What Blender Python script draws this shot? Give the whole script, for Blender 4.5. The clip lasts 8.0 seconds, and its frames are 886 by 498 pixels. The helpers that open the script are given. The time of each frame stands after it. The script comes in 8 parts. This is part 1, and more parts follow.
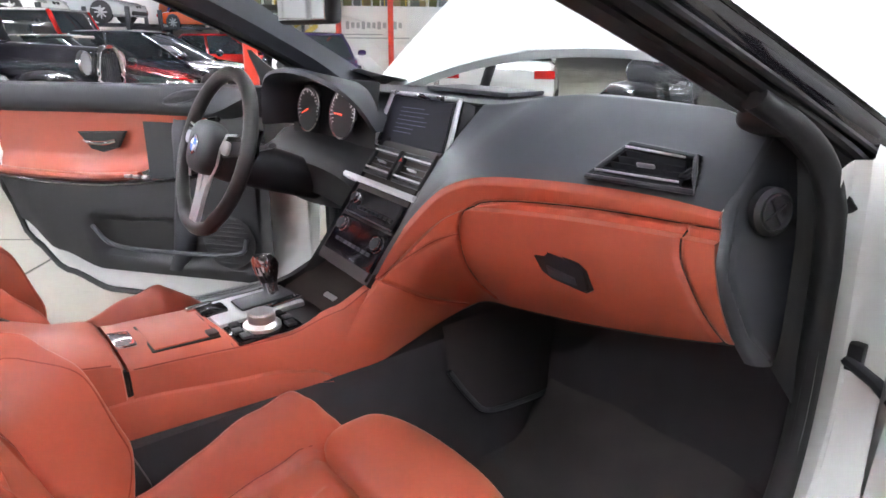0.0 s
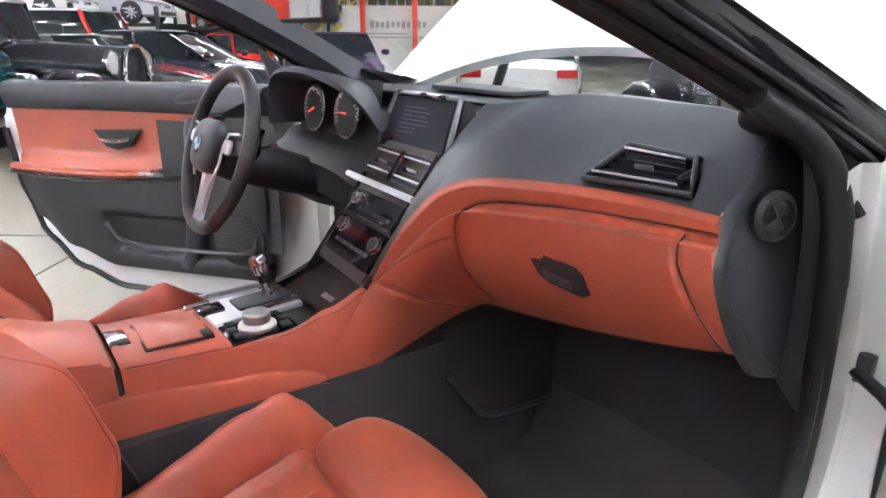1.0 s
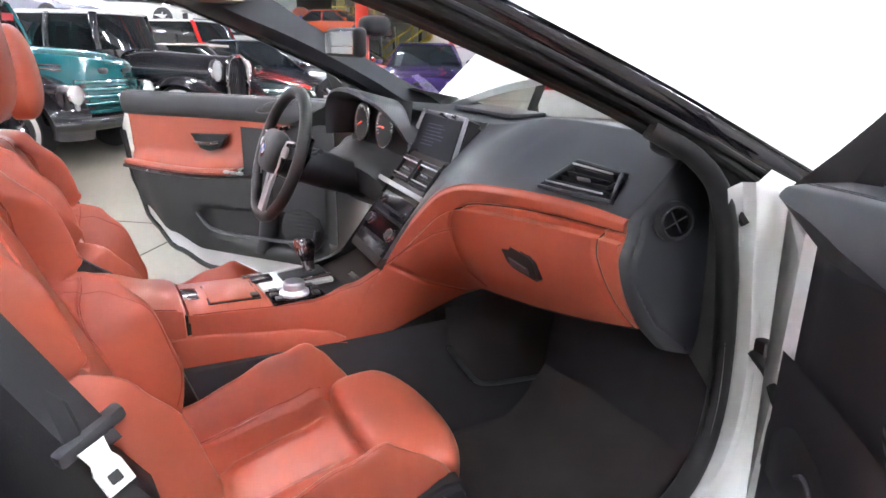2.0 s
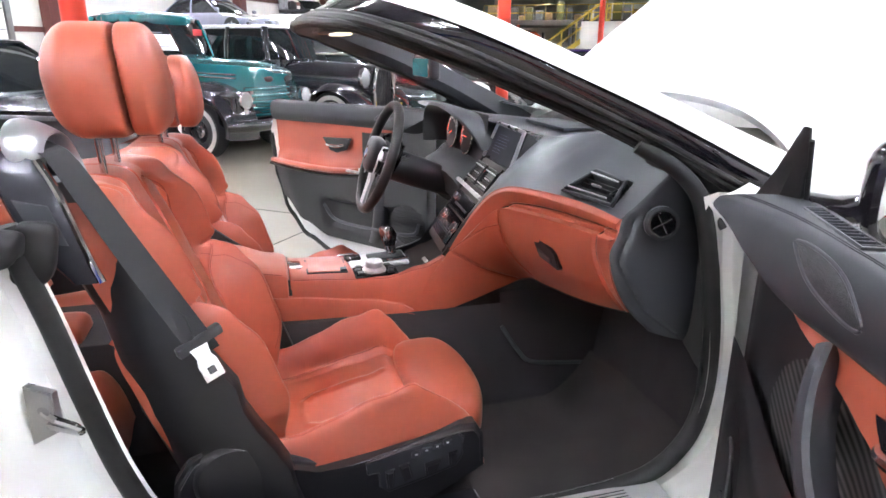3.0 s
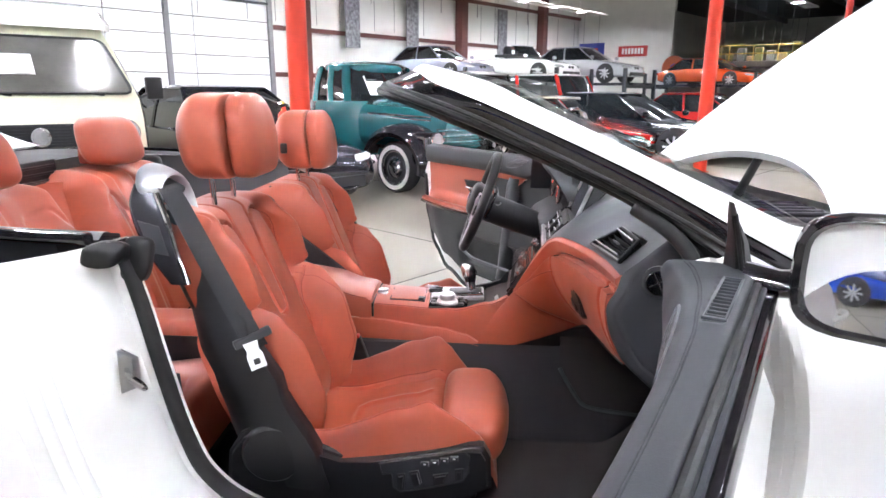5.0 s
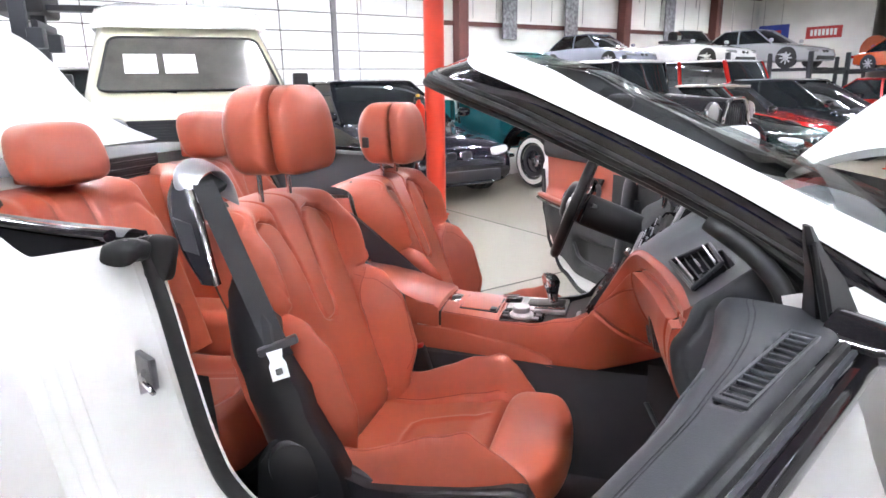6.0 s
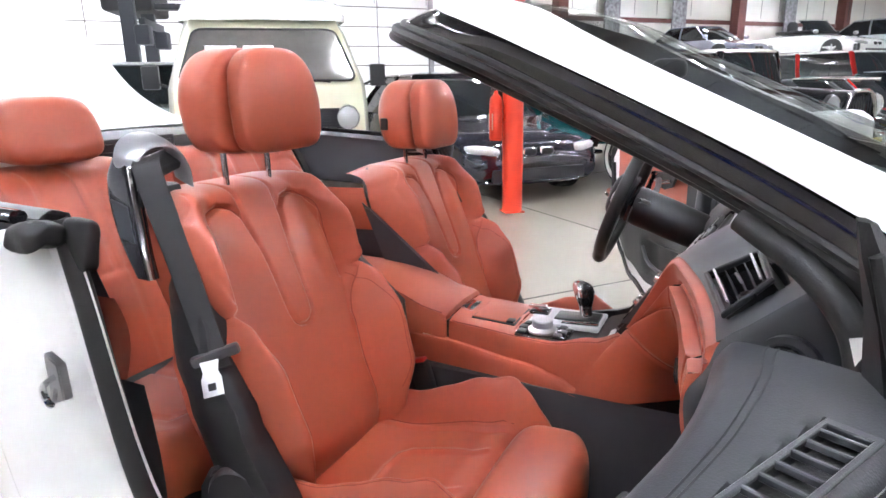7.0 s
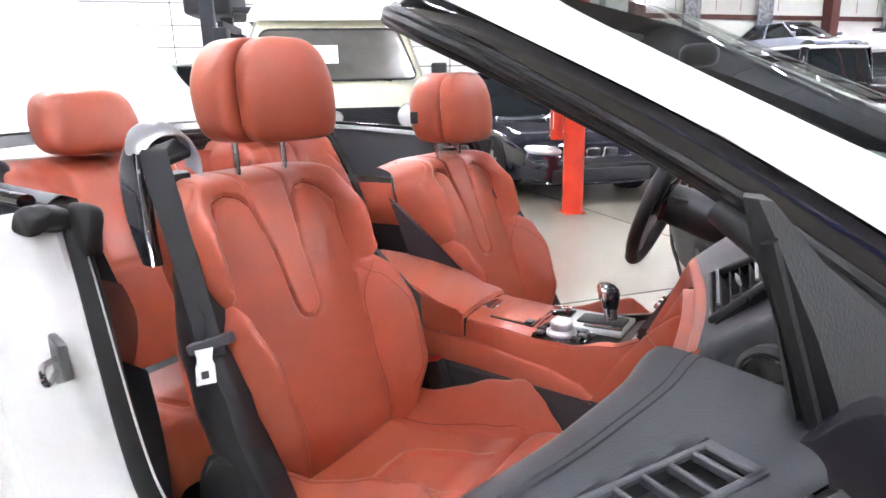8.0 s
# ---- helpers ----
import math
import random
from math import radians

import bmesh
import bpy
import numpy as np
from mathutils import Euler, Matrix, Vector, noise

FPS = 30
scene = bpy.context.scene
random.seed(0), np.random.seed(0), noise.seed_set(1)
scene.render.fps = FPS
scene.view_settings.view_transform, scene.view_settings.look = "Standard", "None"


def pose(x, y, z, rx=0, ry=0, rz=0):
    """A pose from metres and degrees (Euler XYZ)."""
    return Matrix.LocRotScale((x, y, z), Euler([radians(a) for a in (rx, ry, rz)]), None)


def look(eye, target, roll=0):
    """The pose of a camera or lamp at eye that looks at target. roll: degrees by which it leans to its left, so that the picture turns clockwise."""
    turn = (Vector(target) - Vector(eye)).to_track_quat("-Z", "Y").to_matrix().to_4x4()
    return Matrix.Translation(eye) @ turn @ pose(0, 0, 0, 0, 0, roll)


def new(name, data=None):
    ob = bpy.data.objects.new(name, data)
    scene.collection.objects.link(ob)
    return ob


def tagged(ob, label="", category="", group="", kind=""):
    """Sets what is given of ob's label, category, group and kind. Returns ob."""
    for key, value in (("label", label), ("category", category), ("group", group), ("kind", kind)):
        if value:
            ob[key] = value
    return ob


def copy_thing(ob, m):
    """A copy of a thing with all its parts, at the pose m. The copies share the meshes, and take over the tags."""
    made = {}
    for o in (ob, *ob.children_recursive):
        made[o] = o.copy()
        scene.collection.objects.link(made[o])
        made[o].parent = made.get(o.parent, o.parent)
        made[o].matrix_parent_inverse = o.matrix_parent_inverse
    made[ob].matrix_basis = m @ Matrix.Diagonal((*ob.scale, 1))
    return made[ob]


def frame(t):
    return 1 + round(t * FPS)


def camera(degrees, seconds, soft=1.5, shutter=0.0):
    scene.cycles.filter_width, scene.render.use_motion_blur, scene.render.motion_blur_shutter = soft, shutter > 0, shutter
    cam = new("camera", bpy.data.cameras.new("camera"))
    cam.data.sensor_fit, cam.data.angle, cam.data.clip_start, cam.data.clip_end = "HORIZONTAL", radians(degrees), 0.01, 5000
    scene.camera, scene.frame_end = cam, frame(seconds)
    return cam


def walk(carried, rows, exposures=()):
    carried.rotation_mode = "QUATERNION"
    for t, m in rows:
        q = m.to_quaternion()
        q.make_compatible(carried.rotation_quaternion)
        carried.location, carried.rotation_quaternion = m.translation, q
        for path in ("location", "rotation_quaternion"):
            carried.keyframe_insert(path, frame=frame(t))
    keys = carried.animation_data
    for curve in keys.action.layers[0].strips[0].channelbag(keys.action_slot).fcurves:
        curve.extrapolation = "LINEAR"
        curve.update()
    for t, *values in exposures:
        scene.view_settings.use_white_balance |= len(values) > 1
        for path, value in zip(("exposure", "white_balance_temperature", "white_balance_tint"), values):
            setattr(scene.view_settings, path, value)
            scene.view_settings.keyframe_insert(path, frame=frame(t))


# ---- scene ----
cam = camera(69.9, 8.0, soft=1.6)
PATH = [
    (0, (1.049, 0.063, 1.166), (-0.421, 1.267, 0.541), 0.4),
    (0.5, (1.035, 0.098, 1.159), (-0.457, 1.277, 0.539), 0.5),
    (1, (1.062, 0.113, 1.164), (-0.452, 1.258, 0.537), 0.3),
    (1.2, (1.106, 0.095, 1.149), (-0.421, 1.246, 0.562), 1.4),
    (2.3, (1.504, 0.123, 1.239), (-0.219, 0.929, 0.621), 0.4),
    (2.5, (1.578, 0.15, 1.244), (-0.183, 0.869, 0.626), 0.4),
    (3, (1.724, 0.193, 1.27), (-0.11, 0.719, 0.672), 0.3),
    (3.5, (1.833, 0.243, 1.285), (-0.047, 0.63, 0.723), 0.1),
    (4, (1.92, 0.296, 1.305), (0.008, 0.566, 0.786), 0.1),
    (4.2, (1.962, 0.32, 1.302), (0.037, 0.549, 0.808), 0.7),
    (5.3, (1.931, 0.646, 1.334), (0.009, 0.41, 0.833), -0.3),
    (5.5, (1.883, 0.686, 1.331), (-0.025, 0.367, 0.823), -0.6),
    (6, (1.724, 0.768, 1.318), (-0.124, 0.195, 0.81), -0.8),
    (6.5, (1.533, 0.842, 1.272), (-0.253, 0.097, 0.765), -0.9),
    (7, (1.391, 0.883, 1.244), (-0.346, 0.032, 0.735), -1.0),
    (7.5, (1.317, 0.913, 1.225), (-0.369, -0.037, 0.72), -1.2),
    (8, (1.294, 0.972, 1.218), (-0.337, -0.071, 0.716), -1.2),
]
walk(cam, [(t, look(eye, target, roll)) for t, eye, target, roll in PATH], [(0, 0.78), (1, 0.79), (2.5, 0.82), (3.5, 0.86), (5.5, 0.74), (6.5, 0.66), (8, 0.70)])

# ---------- the hall's axes: E1 along the back wall, E2 from the wall into the hall
E1, E2 = Vector((-0.78, 0.626, 0)), Vector((0.626, 0.78, 0))
W0 = Vector((-23.6, -6.3, 0))
HALL = Matrix(((E1.x, E2.x, 0, W0.x), (E1.y, E2.y, 0, W0.y), (0, 0, 1, 0), (0, 0, 0, 1)))


def hall(a, b, z=0.0):
    """A place a metres along the back wall and b metres out from it."""
    return HALL @ Vector((a, b, z))


# ---------- world and lamps
world = bpy.data.worlds.new("world")
scene.world = world
world.use_nodes = True
world.node_tree.nodes["Background"].inputs[0].default_value = (0.75, 0.85, 1.0, 1)
world.node_tree.nodes["Background"].inputs[1].default_value = 0.25

LAMP_Z = 5.4
# the rows at b -1.6 are added, to brighten the back wall
LAMP_ROWS = [(-13, -1.6), (1, -1.6), (15, -1.6), (-15.5, 4), (0, 4), (-15.5, 10.5), (0, 10.5), (-15.5, 17), (0, 17), (-15.5, 24), (0, 24), (-15.5, 29), (0, 29), (18, 8), (18, 18)]


def make_lamps():
    data = bpy.data.lights.new("high_bay_light", "AREA")
    data.shape, data.size, data.size_y, data.energy, data.color = "RECTANGLE", 13.0, 0.5, 7700, (0.945, 0.97, 1.075)
    for a, b in LAMP_ROWS:
        ob = new("high_bay_lamp_light", data)
        ob.matrix_world = HALL @ pose(a - 3.55, b + 4.85, LAMP_Z - 0.06)


make_lamps()


# ---------- materials
def M(name, color, rough=0.5, metal=0.0, coat=0.0, var=0.12, scale=8.0, fine=220.0, bump=0.0, spec=0.5, rvar=0.08, alpha=1.0, trans=0.0, emit=0.0, speck=0.0, island=0.0):
    """A procedural surface: two sizes of colour variation, uneven gloss and a fine relief."""
    m = bpy.data.materials.new(name)
    m.use_nodes = True
    nt = m.node_tree
    b = nt.nodes["Principled BSDF"]
    co = nt.nodes.new("ShaderNodeTexCoord")

    def noise_tex(s, detail):
        n = nt.nodes.new("ShaderNodeTexNoise")
        n.inputs["Scale"].default_value, n.inputs["Detail"].default_value = s, detail
        nt.links.new(co.outputs["Object"], n.inputs["Vector"])
        return n

    big, small = noise_tex(scale, 4), noise_tex(fine, 2)
    mix = nt.nodes.new("ShaderNodeMath")
    mix.operation = "MULTIPLY_ADD"
    mix.inputs[1].default_value = 0.35
    nt.links.new(small.outputs[0], mix.inputs[0])
    nt.links.new(big.outputs[0], mix.inputs[2])
    ramp = nt.nodes.new("ShaderNodeMapRange")
    ramp.inputs[1].default_value, ramp.inputs[2].default_value = 0.35, 1.0
    ramp.inputs[3].default_value, ramp.inputs[4].default_value = 1 - var, 1 + var
    nt.links.new(mix.outputs[0], ramp.inputs[0])
    tint = nt.nodes.new("ShaderNodeVectorMath")
    tint.operation = "SCALE"
    tint.inputs[0].default_value = color[:3]
    nt.links.new(ramp.outputs[0], tint.inputs["Scale"])
    nt.links.new(tint.outputs[0], b.inputs["Base Color"])
    rr = nt.nodes.new("ShaderNodeMapRange")
    rr.inputs[3].default_value, rr.inputs[4].default_value = max(0.01, rough - rvar), min(1, rough + rvar)
    nt.links.new(big.outputs[0], rr.inputs[0])
    nt.links.new(rr.outputs[0], b.inputs["Roughness"])
    b.inputs["Metallic"].default_value, b.inputs["Coat Weight"].default_value = metal, coat
    b.inputs["Coat Roughness"].default_value = 0.04
    b.inputs["Specular IOR Level"].default_value = spec
    b.inputs["Transmission Weight"].default_value = trans
    b.inputs["Alpha"].default_value = alpha
    if emit:
        b.inputs["Emission Color"].default_value, b.inputs["Emission Strength"].default_value = (*color[:3], 1), emit
    if bump:
        bp = nt.nodes.new("ShaderNodeBump")
        bp.inputs["Strength"].default_value, bp.inputs["Distance"].default_value = bump, 0.002
        nt.links.new(small.outputs[0], bp.inputs["Height"])
        nt.links.new(bp.outputs[0], b.inputs["Normal"])
    return m


def leather(name, color, rough=0.42):
    """Grained leather: small cells as relief, soft wear in larger patches."""
    m = M(name, color, rough, var=0.10, scale=5, fine=90, rvar=0.06)
    nt = m.node_tree
    b = nt.nodes["Principled BSDF"]
    co = nt.nodes.new("ShaderNodeTexCoord")
    v = nt.nodes.new("ShaderNodeTexVoronoi")
    v.inputs["Scale"].default_value = 600
    n = nt.nodes.new("ShaderNodeTexNoise")
    n.inputs["Scale"].default_value, n.inputs["Detail"].default_value = 26, 4
    add = nt.nodes.new("ShaderNodeMath")
    add.operation = "MULTIPLY_ADD"
    add.inputs[1].default_value = 1.2
    bp = nt.nodes.new("ShaderNodeBump")
    bp.inputs["Strength"].default_value, bp.inputs["Distance"].default_value = 0.13, 0.0008
    for tex in (v, n):
        nt.links.new(co.outputs["Object"], tex.inputs["Vector"])
    nt.links.new(n.outputs[0], add.inputs[0])
    nt.links.new(v.outputs["Distance"], add.inputs[2])
    nt.links.new(add.outputs[0], bp.inputs["Height"])
    nt.links.new(bp.outputs[0], b.inputs["Normal"])
    return m


ORANGE = leather("orange_leather", (0.366, 0.077, 0.041), 0.33)
GREY = leather("anthracite_leather", (0.036, 0.038, 0.044), 0.42)
BLACK = M("black_plastic", (0.0092, 0.0092, 0.011), 0.42, bump=0.15, fine=600)
SOFT = M("soft_black_rubber", (0.006, 0.006, 0.0065), 0.55, bump=0.2, fine=500)
CARPET = M("black_carpet", (0.026, 0.023, 0.026), 0.95, bump=1.0, fine=900, var=0.3, scale=12)
MAT_FLOOR = M("brown_black_carpet", (0.034, 0.028, 0.028), 0.95, bump=1.0, fine=900, var=0.35, scale=9)
GLOSS = M("gloss_black", (0.008, 0.007, 0.009), 0.12, coat=0.6)
WHITE = M("white_paint", (0.81, 0.81, 0.805), 0.42, coat=0.35, var=0.015, scale=2, rvar=0.02)
WHITE.node_tree.nodes["Principled BSDF"].inputs["Coat Roughness"].default_value = 0.12
JAMB = M("white_jamb_paint", (0.74, 0.735, 0.72), 0.33, coat=0.4, var=0.03, scale=9)
CHROME = M("chrome", (0.78, 0.78, 0.80), 0.12, metal=1, rvar=0.04)
SATIN = M("satin_aluminium", (0.62, 0.62, 0.64), 0.3, metal=1, fine=500, bump=0.1)
SILVER = M("silver_plastic", (0.50, 0.50, 0.53), 0.3, metal=0.8)
TRIM_DARK = leather("charcoal_trim", (0.027, 0.028, 0.034), 0.45)
DOOR_LEATHER = leather("slate_leather", (0.0155, 0.0165, 0.020), 0.5)
BRUSHED = M("brushed_silver_paint", (0.55, 0.55, 0.57), 0.32, metal=0.35)
GUNMETAL = M("dark_satin_metal", (0.025, 0.025, 0.03), 0.3, metal=0.2)
WOOD = M("dark_veneer", (0.022, 0.015, 0.013), 0.42, spec=0.25, var=0.5, scale=14)
BELT = M("belt_webbing", (0.022, 0.022, 0.024), 0.75, bump=0.7, fine=1400)
# for real stitching, and for bars that paint shade into grooves
STITCH_AND_SHADE = M("dark_stitching", (0.22, 0.03, 0.016), 0.7)
STITCH_GREY = M("grey_stitching", (0.02, 0.02, 0.024), 0.7)
RED = M("red_plastic", (0.55, 0.02, 0.015), 0.35)
SCREEN = M("display_glass", (0.006, 0.006, 0.011), 0.5, spec=0.25)
SCREEN_TEXT = M("display_text", (0.05, 0.05, 0.09), 0.4, emit=0.5)
DIAL_RED = M("dial_needle", (0.9, 0.08, 0.03), 0.4, emit=1.2)
DIAL_WHITE = M("dial_marks", (0.7, 0.7, 0.68), 0.4, emit=0.15)
def woven(name, dark, light, scale):
    """A diagonal weave of fine dark and bright metal threads."""
    m = M(name, dark, 0.4, metal=0.5)
    nt = m.node_tree
    b = nt.nodes["Principled BSDF"]
    co, wv, mx = nt.nodes.new("ShaderNodeTexCoord"), nt.nodes.new("ShaderNodeTexWave"), nt.nodes.new("ShaderNodeMix")
    mp = nt.nodes.new("ShaderNodeMapping")
    mp.inputs["Rotation"].default_value = (0.0, radians(38), radians(20))
    wv.inputs["Scale"].default_value, wv.inputs["Distortion"].default_value = scale, 0.0
    mx.data_type = "RGBA"
    mx.inputs["A"].default_value, mx.inputs["B"].default_value = (*dark, 1), (*light, 1)
    nt.links.new(co.outputs["Object"], mp.inputs["Vector"])
    nt.links.new(mp.outputs[0], wv.inputs["Vector"])
    nt.links.new(wv.outputs["Fac"], mx.inputs["Factor"])
    nt.links.new(mx.outputs["Result"], b.inputs["Base Color"])
    return m


WEAVE = woven("speaker_weave", (0.012, 0.012, 0.013), (0.13, 0.13, 0.13), 36)
GRILLE = M("speaker_mesh", (0.03, 0.029, 0.03), 0.5, metal=0.4, bump=0.8, fine=700)


def glass(name, tint=(0.9, 0.95, 0.93), weight=0.12, rough=0.02):
    """Thin car glass: mostly clear, with a true mirror gloss."""
    m = bpy.data.materials.new(name)
    m.use_nodes = True
    nt = m.node_tree
    nt.nodes.remove(nt.nodes["Principled BSDF"])
    tr, gl, mx, fr = (nt.nodes.new("ShaderNode" + k) for k in ("BsdfTransparent", "BsdfGlossy", "MixShader", "LayerWeight"))
    pw = nt.nodes.new("ShaderNodeMath")
    pw.operation = "POWER"
    pw.inputs[1].default_value = 3.0
    sc = nt.nodes.new("ShaderNodeMath")
    sc.operation = "MULTIPLY_ADD"
    sc.inputs[1].default_value, sc.inputs[2].default_value = 0.4, 0.05
    tr.inputs[0].default_value = (*tint, 1)
    gl.inputs["Roughness"].default_value = rough
    fr.inputs[0].default_value = 0.5
    nt.links.new(fr.outputs["Facing"], pw.inputs[0])
    nt.links.new(pw.outputs[0], sc.inputs[0])
    nt.links.new(sc.outputs[0], mx.inputs[0])
    nt.links.new(tr.outputs[0], mx.inputs[1])
    nt.links.new(gl.outputs[0], mx.inputs[2])
    nt.links.new(mx.outputs[0], nt.nodes["Material Output"].inputs[0])
    return m


GLASS = glass("clear_glass")


# ---------- mesh tools
def part(name, bm, mat, parent=None, label="", smooth=38):
    """Links a bmesh as one mesh object under a thing or a part."""
    bmesh.ops.recalc_face_normals(bm, faces=bm.faces)
    me = bpy.data.meshes.new(name)
    bm.to_mesh(me)
    bm.free()
    me.materials.append(mat)
    if smooth:
        me.polygons.foreach_set("use_smooth", [True] * len(me.polygons))
        me.set_sharp_from_angle(angle=radians(smooth))
    ob = new(name, me)
    if parent:
        ob.parent = parent
    if label:
        ob["label"] = label
    return ob


def thing(name, label, category, at=(0, 0, 0), turn=0.0, group="", kind=""):
    ob = new(name)
    ob.empty_display_size = 0.1
    ob.matrix_basis = pose(*at, 0, 0, turn)
    return tagged(ob, label, category, group, kind)


def BM():
    return bmesh.new()


def box(bm, c, s, bev=0.0, seg=2, m=None):
    r = bmesh.ops.create_cube(bm, size=1, matrix=Matrix.Translation(c) @ Matrix.Diagonal((*s, 1)))
    vs = r["verts"]
    if bev:
        es = list({e for v in vs for e in v.link_edges})
        out = bmesh.ops.bevel(bm, geom=es, offset=bev, segments=seg, affect="EDGES", profile=0.6)
        vs = list({v for f in out["faces"] for v in f.verts} | {v for v in vs if v.is_valid})
    if m:
        bmesh.ops.transform(bm, matrix=m, verts=vs)
    return vs


def loft(bm, rings, closed=True, caps=True):
    """Faces between rings of points, all of one length."""
    rows = [[bm.verts.new(p) for p in ring] for ring in rings]
    n = len(rows[0])
    for a, b in zip(rows, rows[1:]):
        for i in range(n if closed else n - 1):
            j = (i + 1) % n
            bm.faces.new((a[i], a[j], b[j], b[i]))
    if caps and closed and n > 2:
        bm.faces.new(rows[0][::-1])
        bm.faces.new(rows[-1])
    return rows


def grid(bm, f, nu, nv):
    """A sheet of f(u, v) for u and v from 0 to 1."""
    return loft(bm, [[f(i / nu, j / nv) for i in range(nu + 1)] for j in range(nv + 1)], closed=False, caps=False)


def circle(n, r, z=0.0, m=Matrix(), ry=None):
    return [m @ Vector((r * math.cos(2 * math.pi * i / n), (ry or r) * math.sin(2 * math.pi * i / n), z)) for i in range(n)]


def axis_m(p, d):
    """A pose at p whose z axis points along d."""
    return Matrix.Translation(p) @ Vector(d).to_track_quat("Z", "Y").to_matrix().to_4x4()


def lathe(bm, p, d, rz, n=24):
    """A turned solid about the line from p along d: rows of radius and height."""
    m = axis_m(p, d)
    return loft(bm, [circle(n, max(r, 1e-4), z, m) for r, z in rz])


def cyl(bm, p, q, r, r2=None, n=16):
    d = Vector(q) - Vector(p)
    return lathe(bm, p, d, [(r, 0), (r2 if r2 is not None else r, d.length)], n)


def spline(pts, n=8):
    """A smooth curve through points."""
    P = [Vector(p) for p in pts]
    P = [2 * P[0] - P[1]] + P + [2 * P[-1] - P[-2]]
    out = []
    for a, b, c, d in zip(P, P[1:], P[2:], P[3:]):
        for i in range(n):
            t = i / n
            out.append(0.5 * (2 * b + (c - a) * t + (2 * a - 5 * b + 4 * c - d) * t * t + (3 * b - a - 3 * c + d) * t ** 3))
    return out + [P[-2]]


def sample(pts, t):
    """The point at t (0 to 1) of a smooth curve through points."""
    n = len(pts) - 1
    k = min(int(t * n), n - 1)
    f = t * n - k
    P = [Vector(p) for p in pts]
    b, c = P[k], P[k + 1]
    a, d = (P[k - 1] if k else 2 * b - c), (P[k + 2] if k + 2 <= n else 2 * c - b)
    return 0.5 * (2 * b + (c - a) * f + (2 * a - 5 * b + 4 * c - d) * f * f + (3 * b - a - 3 * c + d) * f ** 3)


def tube(bm, pts, r, n=10, ry=None, up=(0, 0, 1), closed=False):
    """A round or flat bar along points. ry: half the height across the bar's side."""
    P = [Vector(p) for p in pts]
    rings = []
    for i, p in enumerate(P):
        d = (P[(i + 1) % len(P)] - P[i - 1]) if closed else (P[min(i + 1, len(P) - 1)] - P[max(i - 1, 0)])
        d.normalize()
        s = d.cross(Vector(up))
        s = s.normalized() if s.length > 1e-4 else Vector((1, 0, 0))
        t = s.cross(d)
        rings.append([p + s * (r * math.cos(2 * math.pi * k / n)) + t * ((ry or r) * math.sin(2 * math.pi * k / n)) for k in range(n)])
    if closed:
        rings.append(rings[0])
    return loft(bm, rings, caps=not closed)


def plate(bm, pts, thick, bev=0.0, seg=2):
    """A flat slab: a ring of points pushed along the vector thick, edges rounded."""
    a = [bm.verts.new(p) for p in pts]
    b = [bm.verts.new(Vector(p) + Vector(thick)) for p in pts]
    n = len(pts)
    fs = [bm.faces.new(a), bm.faces.new(b[::-1])] + [bm.faces.new((a[i], b[i], b[(i + 1) % n], a[(i + 1) % n])) for i in range(n)]
    if bev:
        es = list({e for f in fs[:2] for e in f.edges})
        bmesh.ops.bevel(bm, geom=es, offset=bev, segments=seg, affect="EDGES")


def pillow(bm, c, s, e=2.6, nu=28, nv=16, m=None, f=None):
    """A rounded cushion of half sizes s; e: how boxy. f bends a point."""
    def sg(v):
        return math.copysign(abs(v) ** (2 / e), v)
    rings = []
    for j in range(nv + 1):
        b = -math.pi / 2 + math.pi * j / nv
        ring = []
        for i in range(nu):
            a = 2 * math.pi * i / nu
            p = Vector((s[0] * sg(math.cos(b)) * sg(math.cos(a)), s[1] * sg(math.cos(b)) * sg(math.sin(a)), s[2] * sg(math.sin(b))))
            p = (f(p) if f else p) + Vector(c)
            ring.append(m @ p if m else p)
        rings.append(ring)
    loft(bm, rings)
    bmesh.ops.remove_doubles(bm, verts=bm.verts, dist=1e-5)


def seg_dist(px, py, line):
    """The distance of a point from a line of points, in a plane."""
    best = 9.0
    for (ax, ay), (bx, by) in zip(line, line[1:]):
        dx, dy = bx - ax, by - ay
        t = max(0, min(1, ((px - ax) * dx + (py - ay) * dy) / (dx * dx + dy * dy + 1e-12)))
        best = min(best, math.hypot(px - ax - t * dx, py - ay - t * dy))
    return best


def lerp(a, b, t):
    return a + (b - a) * t


def table(rows, v):
    """A value read from rows of (at, value), eased between them; dense rows are read straight."""
    if len(rows) > 30:
        k = (v - rows[0][0]) / (rows[-1][0] - rows[0][0]) * (len(rows) - 1)
        i = max(0, min(len(rows) - 2, int(k)))
        return lerp(rows[i][1], rows[i + 1][1], max(0, min(1, k - i)))
    for (a, x), (b, y) in zip(rows, rows[1:]):
        if v <= b:
            t = max(0, (v - a) / (b - a))
            t = t * t * (3 - 2 * t)
            return lerp(x, y, t)
    return rows[-1][1]


def bars(bm, at, right, up, w, h, rows, fill=0.7, seed=1):
    """Writing too small to read, as plain bars on a sheet."""
    rnd = random.Random(seed)
    r, u = Vector(right).normalized(), Vector(up).normalized()
    n = r.cross(u)
    for k in range(rows):
        y = h / 2 - (k + 0.5) * h / rows
        L = w * rnd.uniform(0.5, 1.0)
        c = Vector(at) + u * y + r * (L - w) / 2
        hh = h / rows * fill / 2
        vs = [bm.verts.new(c + r * a * L / 2 + u * b * hh + n * 0.001) for a, b in ((-1, -1), (1, -1), (1, 1), (-1, 1))]
        bm.faces.new(vs)

